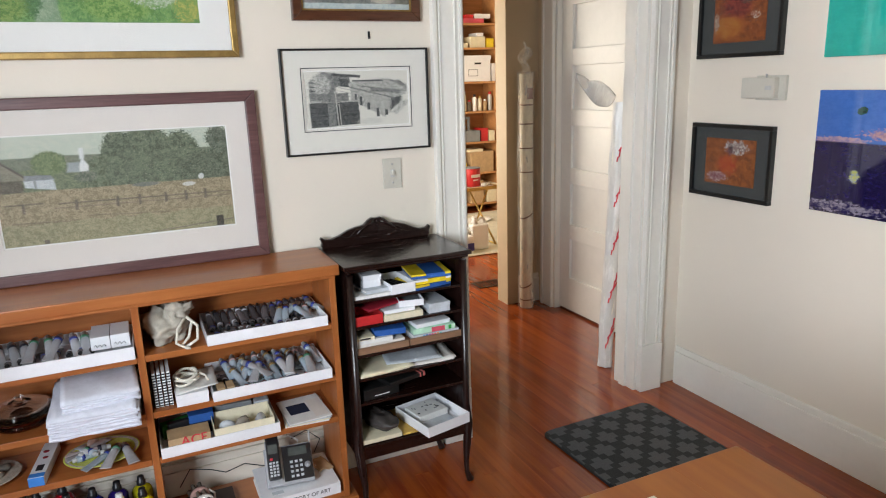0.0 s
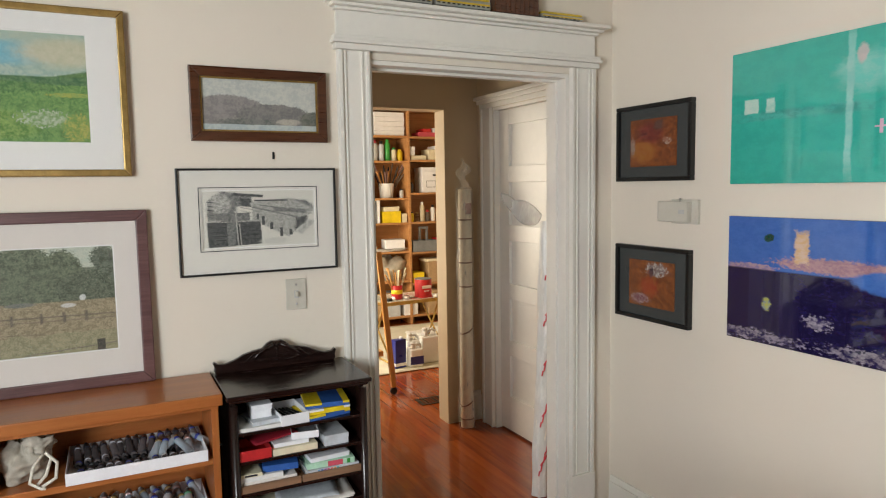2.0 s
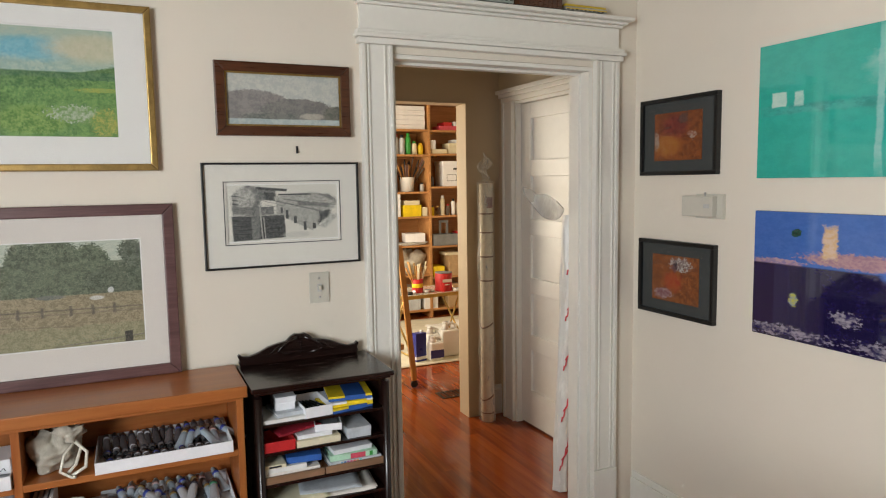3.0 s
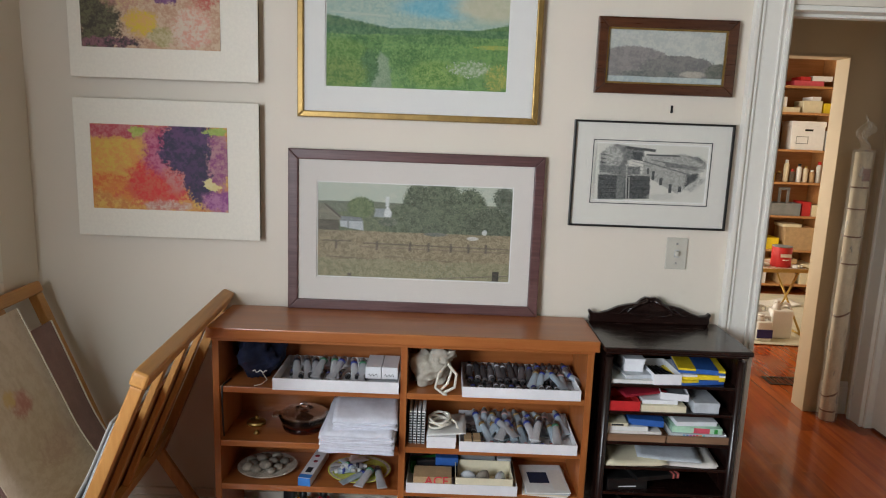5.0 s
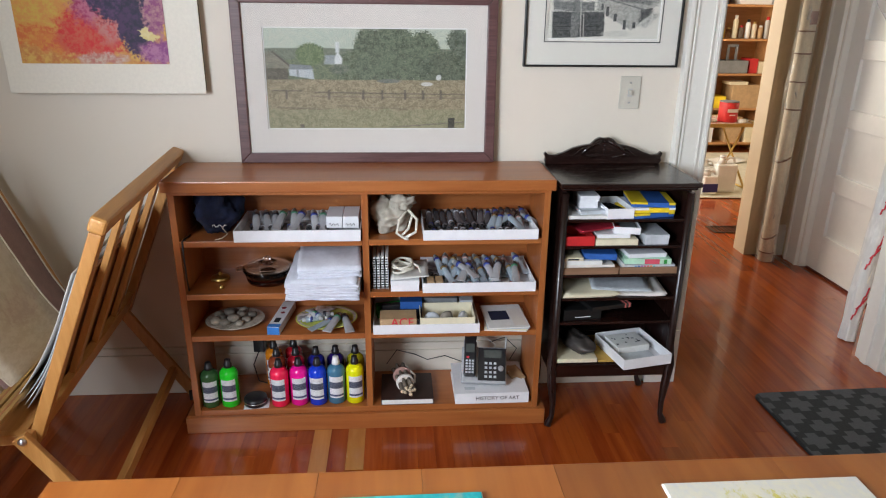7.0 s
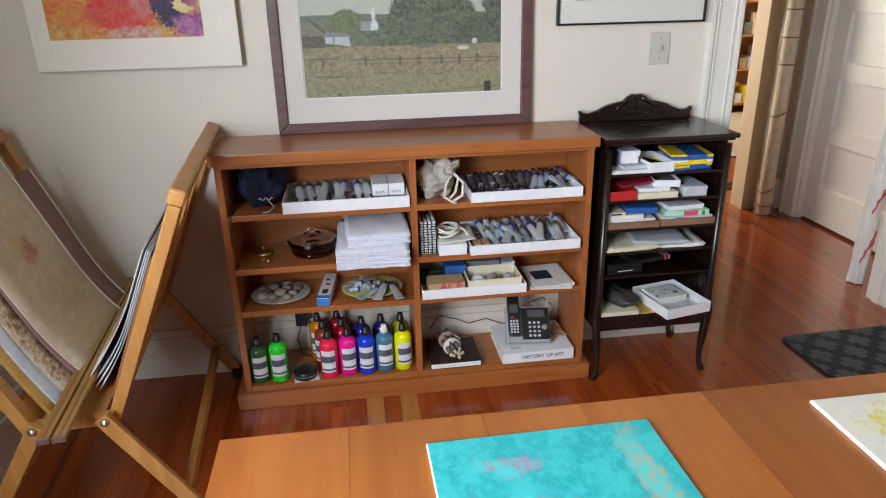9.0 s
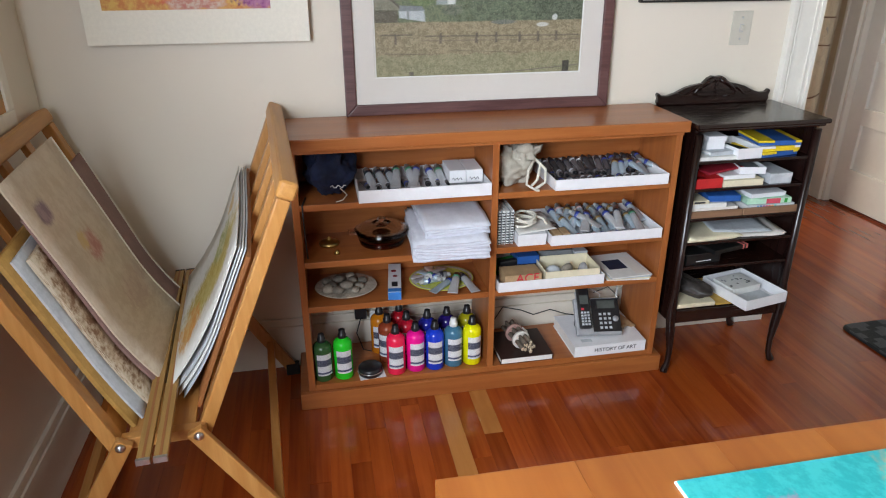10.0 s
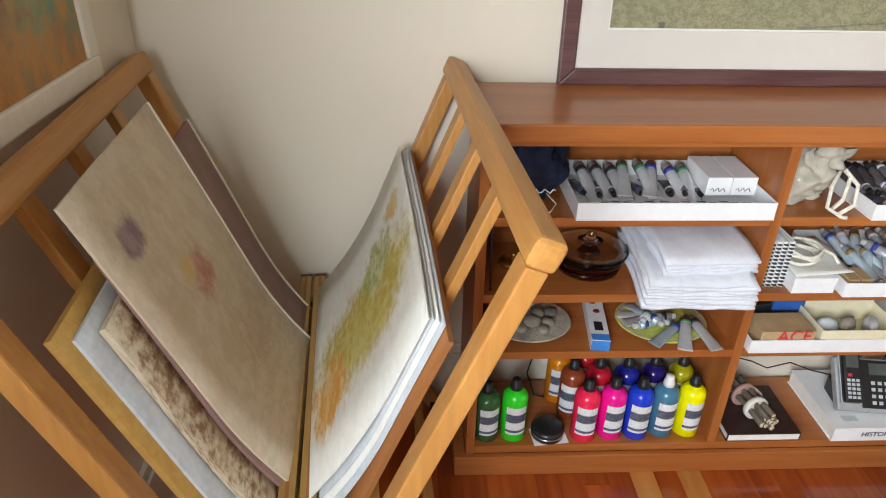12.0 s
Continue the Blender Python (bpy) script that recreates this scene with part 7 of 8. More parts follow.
carriage(2.295, 2.480, 0.036, M_TOYY, "yellow and silver toy railcar on the door cap")
carriage(2.492, 2.738, 0.040, M_TOYY, "yellow and silver toy carriage on the door cap")
carriage(2.985, 3.200, 0.024, M_TOYY, "low silver toy wagon on the door cap")
bxw = thing("slatted_toy_wagon", (2.862, NW - 0.042, ZC), 0, "dark brown slatted toy cattle wagon on the door cap", "toy train", "toy train")
part("body", box(-0.105, 0.105, -0.022, 0.022, 0.006, 0.095, 0.003), M_WALNUT, bxw)
for k in range(9):
    part("slat", box(-0.100 + 0.0225 * k, -0.086 + 0.0225 * k, -0.0245, -0.0218, 0.010, 0.090), M_WALNUT, bxw)
part("base", box(-0.112, 0.112, -0.024, 0.024, 0.0, 0.0058), M_BLACK, bxw)

# ---- passage: wrapped rolls ----
tb = thing("wrapped_tube", (3.362, 4.600, 0.003), 0, "tall cardboard tube in clear film tied with brown tape", "tube")
part("tube", lathe([(0.040, 0), (0.042, 0.002), (0.042, 1.555), (0.036, 1.557), (0.036, 1.50), (0.0, 1.50)], 24, pose(0.008, 0.010, 0, 0, 0, 0)), M_TAN, tb)
wrap = bmesh.new()


def wrap_roll(r, h, seed, amp, n=28, rows=40):
    bm = bmesh.new()
    rings = []
    for j in range(rows + 1):
        z = h * j / rows
        rings.append([bm.verts.new(((r + amp * noise.noise(Vector((math.cos(2 * math.pi * i / n) * 1.5, math.sin(2 * math.pi * i / n) * 1.5, z * 5 + seed)))) * math.cos(2 * math.pi * i / n), (r + amp * noise.noise(Vector((math.cos(2 * math.pi * i / n) * 1.5 + 4, math.sin(2 * math.pi * i / n) * 1.5, z * 5 + seed)))) * math.sin(2 * math.pi * i / n), z)) for i in range(n)])
    for a, b in zip(rings, rings[1:]):
        for i in range(n):
            bm.faces.new((a[i], a[(i + 1) % n], b[(i + 1) % n], b[i])).smooth = True
    return bm


part("film", wrap_roll(0.054, 1.57, 2.0, 0.012), M_PLASW, tb, "clear crumpled film")
fan = bmesh.new()
part("film_top", grid_sheet(lambda u, v: (-0.035 + 0.06 * u + 0.02 * math.sin(9 * v), 0.02 * math.sin(7 * u + 5 * v), 1.56 + 0.20 * v * (1 - 0.3 * u)), 10, 12, 0.0012), M_PLASW, tb)
for z in (0.055, 0.93, 1.085, 1.24, 1.36):
    part("tape", lathe([(0.0425, 0), (0.0437, 0.0005), (0.0437, 0.008), (0.0425, 0.0085)], 24, pose(0.008, 0.010, z)), M_TAPE, tb)
for z in (0.16, 0.64):
    part("tape", lathe([(0.0450, 0), (0.0462, 0.0005), (0.0462, 0.009), (0.0450, 0.0095)], 24, pose(0.008, 0.010, z, 0, -28, 0)), M_TAPE, tb)
part("sticker", box(0.008 - 0.020, 0.008 + 0.022, -0.0345, -0.0335, 1.40, 1.47), M_MAUVE, tb)
pr = thing("wrapped_roll", (3.218, 3.560, 0.003), 0, "long roll in white film printed with red script", "roll")
lean_m = pose(0, 0, 0, -1.2, 3.2, 0)
b1 = lathe([(0.030, 0), (0.032, 0.003), (0.032, 1.36), (0.022, 1.365), (0.0, 1.365)], 20, lean_m)
part("roll", b1, M_CANVAS, pr)
wr = wrap_roll(0.038, 1.40, 6.0, 0.014)
wr.transform(lean_m)
part("film", wr, M_PLASD, pr, "milky film")
for k, z in enumerate((0.19, 0.44, 0.70, 0.95, 1.18)):
    s = bmesh.new()
    add(s, tube([(-0.035 + 0.004 * j, -0.043 + 0.0006 * abs(j - 6), z - 0.075 + 0.0125 * j + 0.012 * math.sin(j * 1.7)) for j in range(13)], 0.0036, 5))
    add(s, tube([(-0.030, -0.044, z - 0.02), (-0.005, -0.046, z + 0.01), (0.012, -0.043, z + 0.035)], 0.0034, 5))
    s.transform(lean_m)
    part("red_script", s, M_REDINK, pr)
sp = part("film_end", grid_sheet(lambda u, v: (-0.17 * v - 0.01 + 0.02 * math.sin(6 * u), -0.03 + 0.07 * u, 1.40 + 0.10 * v + 0.025 * math.sin(5 * u + 4 * v) + 0.03 * math.cos(u * math.pi * 2)), 14, 14, 0.0015), M_PLASG, pr, "grey crumpled film end")

# ---- studio: shelves, folding table, drop cloth ----
SY, SB = 7.90, 8.24
shl = thing("studio_shelving", (0, 0, 0), 0, "tall pine shelving crowded with studio supplies", "shelving")
cols = [(3.25, 3.82), (3.848, 4.410), (4.438, 5.000), (5.028, 5.46)]
for x in (3.235, 3.834, 4.424, 5.014, 5.468):
    part("upright", box(x - 0.014, x + 0.014, SY, SB, 0, 2.50, 0.002), M_PINE, shl)
levels = {0: (0.10, 0.51, 0.85, 1.18, 1.46, 1.88, 2.16), 1: (0.10, 0.51, 0.85, 1.18, 1.46, 1.88, 2.16), 2: (0.10, 0.47, 0.83, 1.18, 1.515, 1.89, 2.155), 3: (0.10, 0.47, 0.83, 1.18, 1.515, 1.89, 2.155)}
for k, (x0, x1) in enumerate(cols):
    for z in levels[k] + (2.478,):
        part("shelf", box(x0 - 0.0135, x1 + 0.0135, SY + 0.002, SB, z - 0.022, z, 0.002), M_PINE, shl)
part("back_panel", box(3.235, 5.468, SB + 0.001, SB + 0.01, 0, 2.50), M_PINE, shl)
cm = {"white": M_CARD, "cream": M_CREAM, "kraft": M_KRAFT, "yellow": M_YELLOW, "red": M_RED, "blue": M_BLUE, "grey": M_GREY, "green": M_GREEN, "black": M_BLACK, "pink": M_PINK, "lgrey": M_LGREY}


def stuff_box(x, z, w, h, c, d=0.20, rz=0.0):
    small_box("storage_box", x, x + w, SY + 0.02, SY + 0.02 + d, z + 0.0005, z + h, cm[c], f"{'pale grey' if c == 'lgrey' else c} box standing on the studio shelf", lid=cm[c], group="storage boxes", rz=rz)


def stuff_jar(x, z, r, h, body, capm, lab):
    t = thing("jar", (x, SY + 0.06 + r, z + 0.0005), 0, lab, "jar", "jars")
    part("body", lathe([(r * 0.9, 0), (r, 0.004), (r, h * 0.76), (r * 0.7, h * 0.84), (r * 0.55, h * 0.86)], 16), body, t)
    part("cap", lathe([(r * 0.6, h * 0.855), (r * 0.62, h * 0.86), (r * 0.6, h), (0.0, h)], 14), capm, t)


rs = random.Random(11)
# top shelf: stacked white boxes, pink cartons
for k in range(5):
    stuff_box(4.02 + 0.004 * (k % 2), 2.16 + 0.052 * k, 0.36, 0.050, "white", 0.26)
stuff_box(3.87, 2.16, 0.12, 0.10, "cream"); stuff_box(3.87, 2.26, 0.11, 0.11, "cream")
stuff_box(4.56, 2.155, 0.30, 0.05, "pink"); stuff_box(4.74, 2.206, 0.20, 0.05, "white"); stuff_box(4.62, 2.206, 0.10, 0.04, "red")
# second: spray cans, soap cartons
for k, (m, c) in enumerate(((M_WBOTTLE, M_WBOTTLE), (M_WBOTTLE, M_GREYP), (M_GREYP, M_CRIM), (M_LGREY, M_BLACKP), (M_GREEN, M_GREEN), (M_CREAM, M_GREEN), (M_YELLOW, M_YELLOW))):
    stuff_jar(3.90 + 0.075 * k, 1.88, 0.032, (0.24, 0.24, 0.23, 0.22, 0.24, 0.15, 0.13)[k], m, c, "upright spray can or bottle on the shelf")
stuff_box(4.46, 1.89, 0.19, 0.05, "cream"); stuff_box(4.45, 1.941, 0.06, 0.10, "white"); stuff_box(4.68, 1.89, 0.19, 0.12, "cream"); stuff_box(4.76, 2.011, 0.09, 0.04, "white"); stuff_box(4.89, 1.89, 0.09, 0.10, "yellow")
# third: brushes in a pot, archive box
pot = thing("brush_pot", (4.19, SY + 0.13, 1.4605), 0, "white plastic pot full of upright brushes", "pot")
part("pot", lathe([(0.075, 0), (0.09, 0.16), (0.095, 0.165), (0.083, 0.165), (0.07, 0.01), (0.0, 0.01)], 20), M_WBOTTLE, pot)
for k in range(22):
    a, t = rs.uniform(0, 6.28), rs.uniform(0.2, 1.0)
    e = Vector((0.22 * t * math.cos(a), 0.10 * t * math.sin(a), rs.uniform(0.24, 0.36)))
    part("brush", tube([(0.04 * math.cos(a), 0.04 * math.sin(a), 0.02), tuple(e * 0.8), tuple(e), tuple(e * 1.12)], 0.006, 6, [0.004, 0.006, 0.011, 0.006]), (M_TWIG, M_MAUVE, M_BLACK, M_BEECH)[k % 4], pot)
stuff_box(3.90, 1.46, 0.10, 0.24, "white"); stuff_jar(4.36, 1.46, 0.025, 0.10, M_GREYP, M_BLACKP, "small grey jar on the shelf")
ab = thing("archive_box", (4.60, SY + 0.03, 1.5155), -3, "white card archive box with handle slot and lid", "box")
part("body", box(0, 0.33, 0, 0.25, 0, 0.24, 0.003), M_CARD, ab)
part("lid", box(-0.006, 0.336, -0.006, 0.256, 0.2405, 0.29, 0.004), M_CARD, ab)
part("handle_slot", box(0.13, 0.21, -0.002, 0.002, 0.19, 0.21), M_BLACK, ab)
part("label_grid", boxes([(0.05, 0.17, -0.002, 0.0, 0.06, 0.066), (0.05, 0.17, -0.002, 0.0, 0.13, 0.136), (0.05, 0.055, -0.002, 0.0, 0.066, 0.13), (0.165, 0.17, -0.002, 0.0, 0.066, 0.13)]), M_GREY, ab)
stuff_box(4.95, 1.515, 0.05, 0.20, "white"); stuff_jar(4.48, 1.515, 0.03, 0.12, M_TIND, M_BLACKP, "dark jar on the shelf")
# fourth: black and white folders, mail box, bottles
for k in range(5):
    stuff_box(3.88 + 0.038 * k, 1.18, 0.034, 0.26 - 0.02 * (k % 2), ("black", "black", "white", "grey", "white")[k])
stuff_box(4.10, 1.18, 0.22, 0.13, "yellow", 0.22); stuff_box(4.12, 1.311, 0.18, 0.05, "cream"); stuff_box(4.335, 1.18, 0.06, 0.10, "cream")
for k in range(8):
    stuff_jar(4.48 + 0.068 * k, 1.18, 0.026, rs.uniform(0.10, 0.26), (M_YELLOW, M_GLASS, M_CREAM, M_TWIG, M_WBOTTLE, M_TAN, M_KRAFT, M_GREYP)[k], (M_BLACKP, M_BRASS, M_WBOTTLE, M_RED)[k % 4], "bottle of painting medium on the shelf")
# fifth: papers, grey tool caddy
papers("paper_pile", 4.13, SY + 0.15, 0.851, 0.46, 0.24, 9, M_PAPER, "untidy pile of white papers on the shelf", 4, 0.03, 20)
stuff_box(3.88, 0.88, 0.14, 0.04, "cream"); stuff_box(4.14, 0.885, 0.23, 0.10, "white", rz=-8)
tc = thing("tool_caddy", (4.62, SY + 0.10, 0.8305), 0, "dark grey plastic tool caddy on the shelf", "caddy")
part("tray", boxes([(-0.16, 0.16, -0.09, 0.09, 0, 0.01), (-0.16, 0.16, -0.09, -0.08, 0.01, 0.13), (-0.16, 0.16, 0.08, 0.09, 0.01, 0.13), (-0.16, -0.15, -0.08, 0.08, 0.01, 0.13), (0.15, 0.16, -0.08, 0.08, 0.01, 0.13)], 0.004), M_GREY, tc)
part("handle", boxes([(-0.05, -0.02, -0.006, 0.006, 0.011, 0.26), (0.04, 0.07, -0.006, 0.006, 0.011, 0.26), (-0.05, 0.07, -0.008, 0.008, 0.2605, 0.29)], 0.004), M_GREY, tc)
stuff_box(4.80, 0.83, 0.09, 0.15, "red"); stuff_box(4.90, 0.83, 0.08, 0.12, "cream"); stuff_jar(4.455, 0.83, 0.016, 0.12, M_RED, M_BLACKP, "slim red jar on the shelf")
# sixth: bagged goods, brown carton
bgd = thing("plastic_bag", (4.16, SY + 0.15, 0.5105), 0, "bulky clear plastic bag of rags on the shelf", "bag")
part("bag", bag_shape(0.22, 0.13, 0.26, 0.5, 22.0, 22, 12), M_MUSLIN, bgd)
stuff_box(3.87, 0.51, 0.10, 0.20, "white"); stuff_box(4.66, 0.47, 0.30, 0.24, "kraft", 0.26); stuff_box(4.46, 0.47, 0.14, 0.12, "yellow"); stuff_box(4.62, 0.711, 0.2, 0.03, "cream")
# right-hand column and the lowest row
for k, z in enumerate(levels[3]):
    for j in range(4):
        stuff_box(5.05 + 0.10 * j, z, 0.085, rs.uniform(0.08, 0.24), ("white", "cream", "yellow", "kraft", "red", "lgrey", "grey")[(k * 3 + j * 2) % 7])
for k, z in enumerate(levels[0]):
    for j in range(5):
        stuff_box(3.27 + 0.105 * j, z, 0.09, rs.uniform(0.08, 0.24), ("white", "cream", "kraft", "lgrey", "yellow")[(k * 2 + j) % 5])
for k in range(5):
    stuff_box(3.90 + 0.22 * k + (0.09 if k > 2 else 0), 0.10, 0.17, 0.22 + 0.05 * (k % 2), ("kraft", "lgrey", "white", "kraft", "cream")[k], 0.26)

clo = thing("drop_cloth", (4.05, 7.0, 0.0045), 0, "pale canvas drop cloth spread on the floor", "cloth")
part("cloth", grid_sheet(lambda u, v: (-1.15 + 2.3 * u + 0.02 * math.sin(9 * v), -1.0 + 1.85 * v + 0.03 * math.sin(6 * u), 0.004 + 0.003 * noise.noise(Vector((u * 7, v * 7, 3)))), 30, 26, 0.004), M_DROP, clo)
papers("rag", 4.35, 7.35, 0.012, 0.42, 0.26, 4, M_PAPER, "crumpled pale rag on the drop cloth", 20, 0.04, 30)
ft = thing("folding_table", (3.80, 6.48, 0.010), 4, "small folding table with brass legs and a paint-spattered top", "table")
part("top", box(-0.40, 0.26, -0.24, 0.24, 0.545, 0.565, 0.006), art("spattered_top", (0.62, 0.58, 0.48), (0.70, 0.66, 0.56), [("b", 0.3, 0.5, 0.4, 0.5, 1.8, 0.1, (0.10, 0.12, 0.10), (0.55, 0.50, 0.40)), ("b", 0.7, 0.5, 0.3, 0.5, 1.9, 0.1, (0.35, 0.10, 0.06), (0.55, 0.50, 0.40))], axis="xy", grain=18, seed=35.0), ft)
part("rim", boxes([(-0.405, 0.265, -0.246, -0.240, 0.540, 0.572), (-0.405, 0.265, 0.240, 0.246, 0.540, 0.572), (-0.406, -0.400, -0.240, 0.240, 0.540, 0.572), (0.260, 0.266, -0.240, 0.240, 0.540, 0.572)], 0.002), M_BRASS, ft)
for x in (-0.36, 0.20):
    for s in (-1, 1):
        part("leg", tube([(x - 0.02, -0.20 * s, 0.545), (x + 0.05, 0.22 * s, 0.006)], 0.009, 8), M_BRASS, ft)
    part("foot_bar", tube([(x + 0.05, -0.22, 0.012), (x + 0.05, 0.22, 0.012)], 0.009, 8), M_BRASS, ft)
TT = 0.010 + 0.5655
can = thing("coffee_can", (3.885, 6.40, TT), 0, "large red coffee can with pale lettering", "can")
part("body", lathe([(0.076, 0), (0.078, 0.003), (0.078, 0.160), (0.076, 0.163)], 28), M_RED, can)
part("rim", lathe([(0.0765, 0.1632), (0.0795, 0.165), (0.0795, 0.170), (0.070, 0.171), (0.0, 0.166)], 28), M_GREY, can)
part("print_bar", box(-0.045, 0.045, -0.0805, -0.0772, 0.085, 0.112), M_MATP, can)
part("print_bar", box(-0.025, 0.025, -0.0803, -0.0774, 0.058, 0.066), M_MATP, can)
bc = thing("brush_can", (3.625, 6.40, TT), 0, "red tin holding long yellow-handled brushes", "can")
part("tin", lathe([(0.048, 0), (0.050, 0.002), (0.050, 0.125), (0.046, 0.125), (0.046, 0.01), (0.0, 0.01)], 22), M_RED, bc)
part("label", lathe([(0.0505, 0.05), (0.0512, 0.051), (0.0512, 0.085), (0.0505, 0.086)], 22), M_YELLOW, bc)
for k in range(13):
    a, t = k * 2.4, 0.35 + 0.65 * ((k * 5) % 7) / 7
    e = Vector((0.13 * t * math.cos(a), 0.07 * t * math.sin(a), 0.23 + 0.07 * ((k * 3) % 4) / 4))
    part("brush", tube([(0.02 * math.cos(a), 0.02 * math.sin(a), 0.015), tuple(e * 0.75), tuple(e)], 0.006, 6, [0.004, 0.006, 0.007]), (M_STICK, M_BEECH, M_CREAM)[k % 3], bc)
for k, (x, m) in enumerate(((3.52, M_BLACKP), (3.70, M_TIN), (3.76, M_WBOTTLE), (3.98, M_WBOTTLE), (4.02, M_TIN), (3.60, M_TIN))):
    t = thing("paint_lump", (x, 6.33 + 0.03 * (k % 3), TT), 0, "dab pot of paint on the folding table", "pot", "dab pots")
    part("pot", lathe([(0.026, 0), (0.030, 0.004), (0.028, 0.022 + 0.006 * (k % 2)), (0.0, 0.024)], 14), m, t)
tin = thing("solvent_tin", (3.535, 6.17, 0.0115), 12, "blue and white rectangular solvent tin on the cloth", "tin")
part("body", box(-0.055, 0.055, -0.035, 0.035, 0, 0.25, 0.004), plain("blue_tin_print", (0.02, 0.03, 0.22), 0.3), tin)
part("white_band", box(-0.0553, 0.0553, -0.0353, 0.0353, 0.018, 0.045), M_CARD, tin)
part("cap", lathe([(0.016, 0), (0.016, 0.02), (0.0, 0.021)], 14, pose(0.025, 0, 0.2502)), M_WBOTTLE, tin)


def jug(loc, w, h, label, banded):
    j = thing("plastic_jug", loc, 0, label, "jug", "plastic jugs")
    part("body", box(-w / 2, w / 2, -0.05, 0.05, 0, h * 0.78, 0.022, 3), M_WBOTTLE, j)
    part("neck", lathe([(0.04, h * 0.775), (0.022, h * 0.90), (0.022, h * 0.94)], 14, pose(-w * 0.2, 0, 0)), M_WBOTTLE, j)
    part("cap", lathe([(0.024, h * 0.94), (0.024, h), (0.0, h)], 14, pose(-w * 0.2, 0, 0)), M_WBOTTLE, j)
    part("handle", tube([(-w * 0.05, 0, h * 0.86), (w * 0.15, 0, h * 0.95), (w * 0.36, 0, h * 0.90), (w * 0.42, 0, h * 0.74)], 0.012, 8), M_WBOTTLE, j)
    if banded:
        part("paper_band", box(-w / 2 - 0.0006, w / 2 + 0.0006, -0.0508, -0.0495, h * 0.12, h * 0.46), plain("navy_label", (0.03, 0.03, 0.16), 0.4), j)


jug((3.675, 6.14, 0.0115), 0.125, 0.21, "white plastic jug with a navy label band", True)
jug((3.700, 6.26, 0.0115), 0.12, 0.27, "plain white plastic jug on the cloth", False)
jug((3.845, 6.22, 0.0115), 0.18, 0.31, "large plain white plastic jug on the cloth", False)
eas = thing("studio_easel", (3.20, 5.50, 0.003), 0, "wooden studio easel leg on a black caster", "easel")
part("leg", box(-0.02, 0.02, -0.015, 0.015, 0, 1.05, 0.003, m=pose(0.012, 0, 0.055, 0, -5.5, 0)), M_BEECHV, eas)
part("post", box(-0.19, -0.15, 0.25, 0.28, 0.06, 1.5, 0.003), M_BEECHV, eas)
part("rail", box(-0.19, -0.06, 0.016, 0.26, 0.30, 0.34, 0.003), M_BEECH, eas)
part("caster", lathe([(0.026, 0), (0.028, 0.004), (0.028, 0.018), (0.026, 0.022)], 18, pose(0.01, 0.011, 0.028, 90)), M_RUBBER, eas)
part("caster", lathe([(0.026, 0), (0.028, 0.004), (0.028, 0.018), (0.026, 0.022)], 18, pose(-0.17, 0.276, 0.028, 90)), M_RUBBER, eas)
vt = thing("floor_vent", (3.44, 5.22, 0.0015), 0, "dark bronze floor register set in the boards", "vent")
part("surround", boxes([(-0.15, 0.15, -0.075, -0.060, 0, 0.005), (-0.15, 0.15, 0.060, 0.075, 0, 0.005), (-0.15, -0.135, -0.060, 0.060, 0, 0.005), (0.135, 0.15, -0.060, 0.060, 0, 0.005)], 0.001), M_VENT, vt)
for k in range(11):
    part("slat", box(-0.130 + 0.0245 * k, -0.120 + 0.0245 * k, -0.060, 0.060, 0, 0.0035), M_VENT, vt)

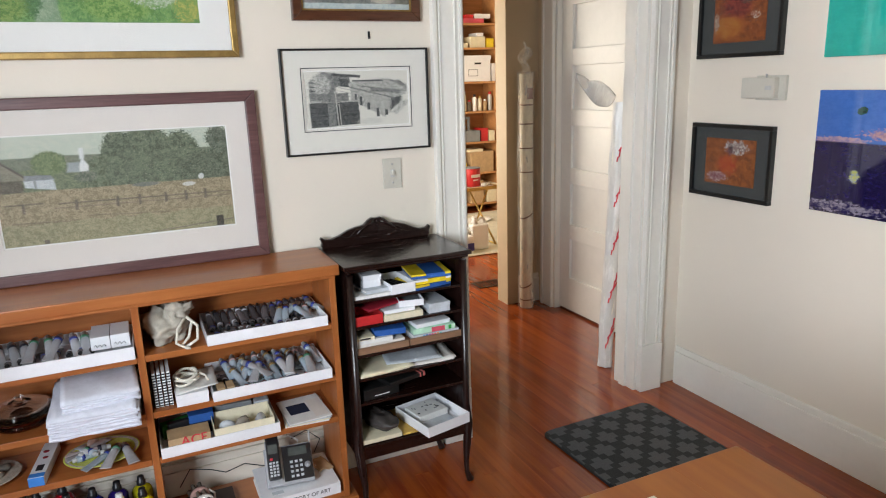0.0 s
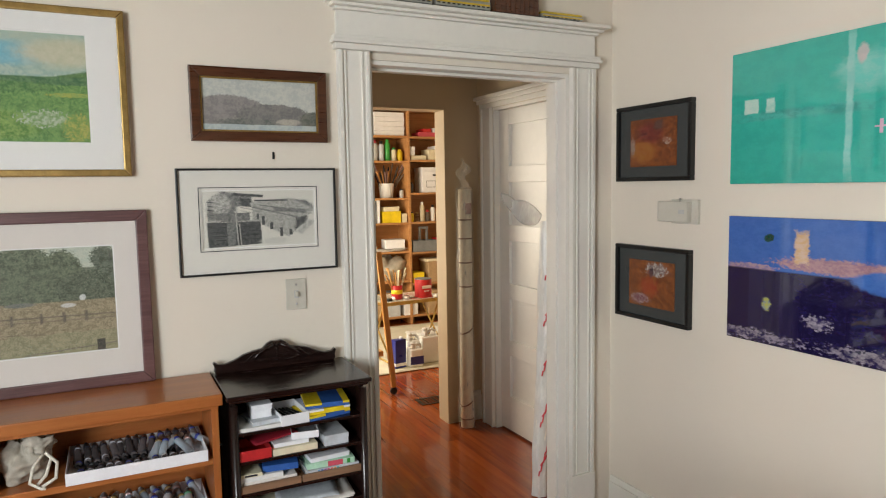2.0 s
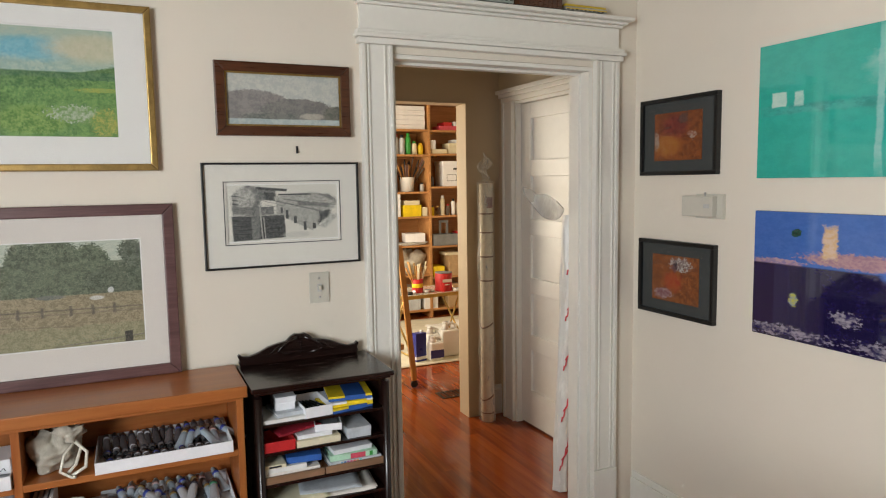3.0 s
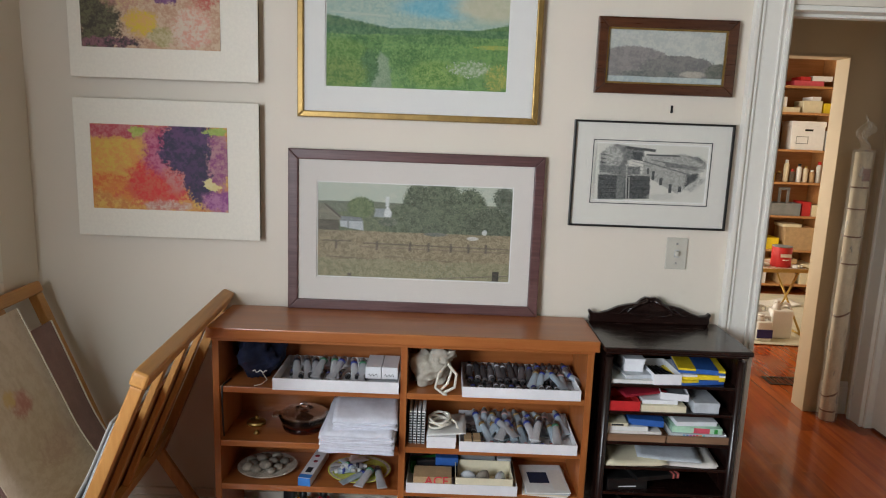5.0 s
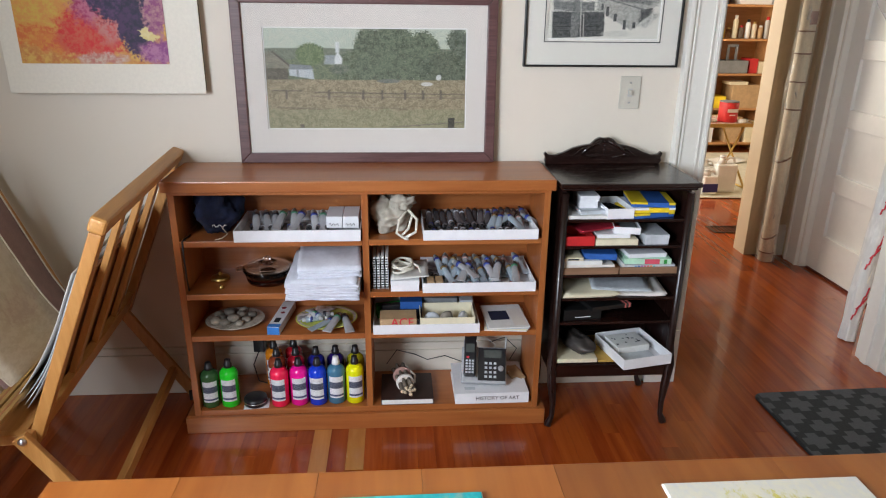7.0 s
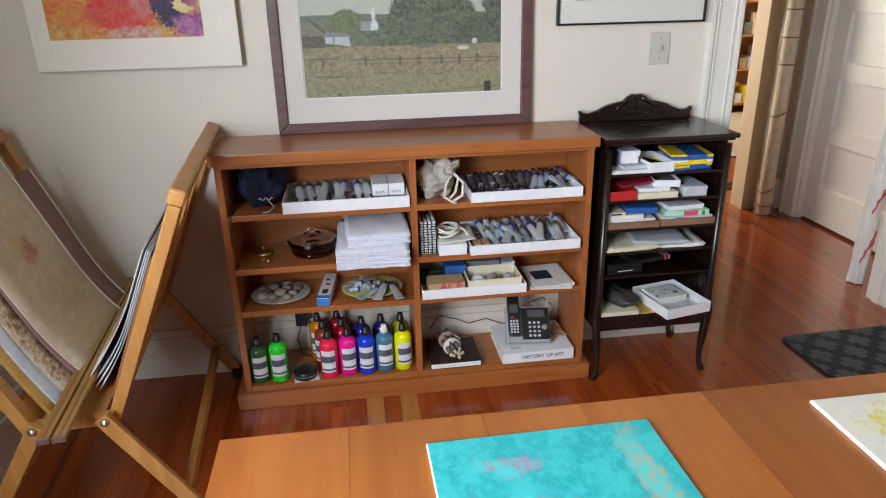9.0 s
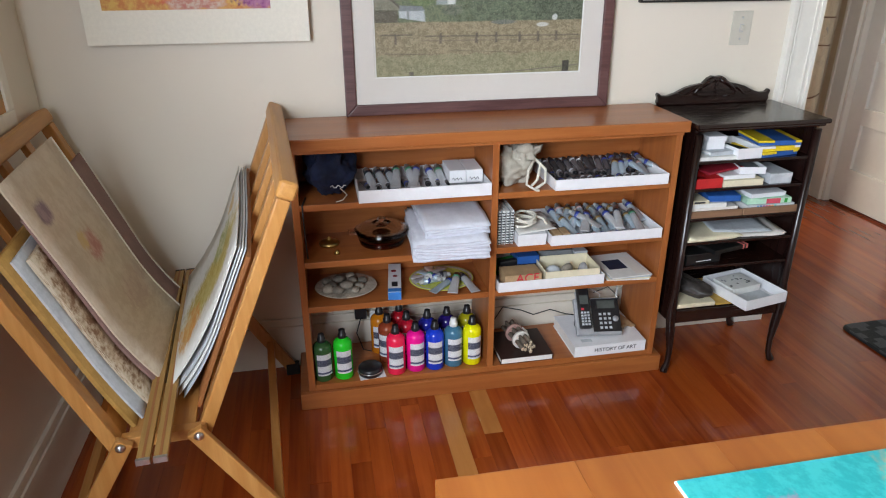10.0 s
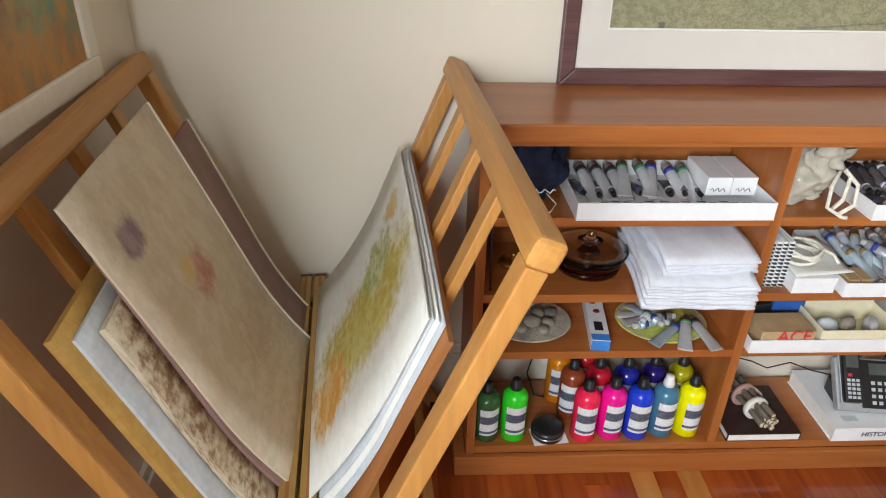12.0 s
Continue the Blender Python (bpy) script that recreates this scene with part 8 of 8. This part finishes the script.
# ---- floor boards ----
floor = thing("floor", (0, 0, 0), 0, "glossy reddish fir strip floor with a few pale boards", kind="structure")
part("subfloor", box(LW - 0.15, 5.6, SW - 0.15, 8.5, -0.06, -0.012), M_GAP, floor)
BW = 0.0625
unit = bpy.data.meshes.new("floor_board")
ub = box(0, BW - 0.0004, 0, 1, -0.012, 0, 0)
ub.to_mesh(unit)
ub.free()
unit.materials.append(M_BOARD)
rb_ = random.Random(3)
rest = []
count = 0
nx = int((5.5 - LW) / BW) + 1
PALE = {19: (2.40, 3.20), 21: (2.71, 3.15)}   # columns with one pale board
pale_unit = unit.copy()
pale_unit.materials[0] = M_PALEB
for i in range(nx):
    x = LW - 0.0225 + i * BW
    ylo, yhi = (SW, 8.35) if x < RW + 0.1 else (NW + 0.15, 8.35)
    y = ylo - rb_.uniform(0, 0.9)
    while y < yhi:
        ln = rb_.uniform(0.9, 2.2)
        if i in PALE and y < PALE[i][0]:
            ln = min(ln, PALE[i][0] - y)
        elif i in PALE and y == PALE[i][0]:
            ln = PALE[i][1] - y
        a, b = max(y, ylo), min(y + ln, yhi)
        y += ln
        if b - a < 0.05:
            continue
        if b > 1.7 and a < 4.8 and x < 3.6 and count < 296:
            piece("floor_board", pale_unit if i in PALE and a == PALE[i][0] else unit, floor, Matrix.Translation((x, a, 0)) @ Matrix.Diagonal((1, b - a - 0.0012, 1, 1)))
            count += 1
        else:
            rest.append((x, x + BW - 0.0004, a, b - 0.0012))
verts, faces = [], []
for x0, x1, a, b in rest:
    n = len(verts)
    verts += [(x0, a, 0), (x1, a, 0), (x1, b, 0), (x0, b, 0), (x0, a, -0.012), (x1, a, -0.012), (x1, b, -0.012), (x0, b, -0.012)]
    faces += [(n, n + 1, n + 2, n + 3), (n, n + 4, n + 5, n + 1), (n + 1, n + 5, n + 6, n + 2), (n + 2, n + 6, n + 7, n + 3), (n + 3, n + 7, n + 4, n)]
me = bpy.data.meshes.new("far_floor_boards")
me.from_pydata(verts, [], faces)
me.materials.append(wood("fir_floor_far", (0.19, 0.026, 0.005), (0.36, 0.075, 0.012), "y", 0.20, 0.40, 0.25))
far = new("far_floor_boards", me)
far.parent = floor
tagged(far, kind="stuff")
# sources of the copies stay out of the scene
for k in TUBES.values():
    for t in k:
        for o in (*t.children_recursive, t):
            bpy.data.objects.remove(o)
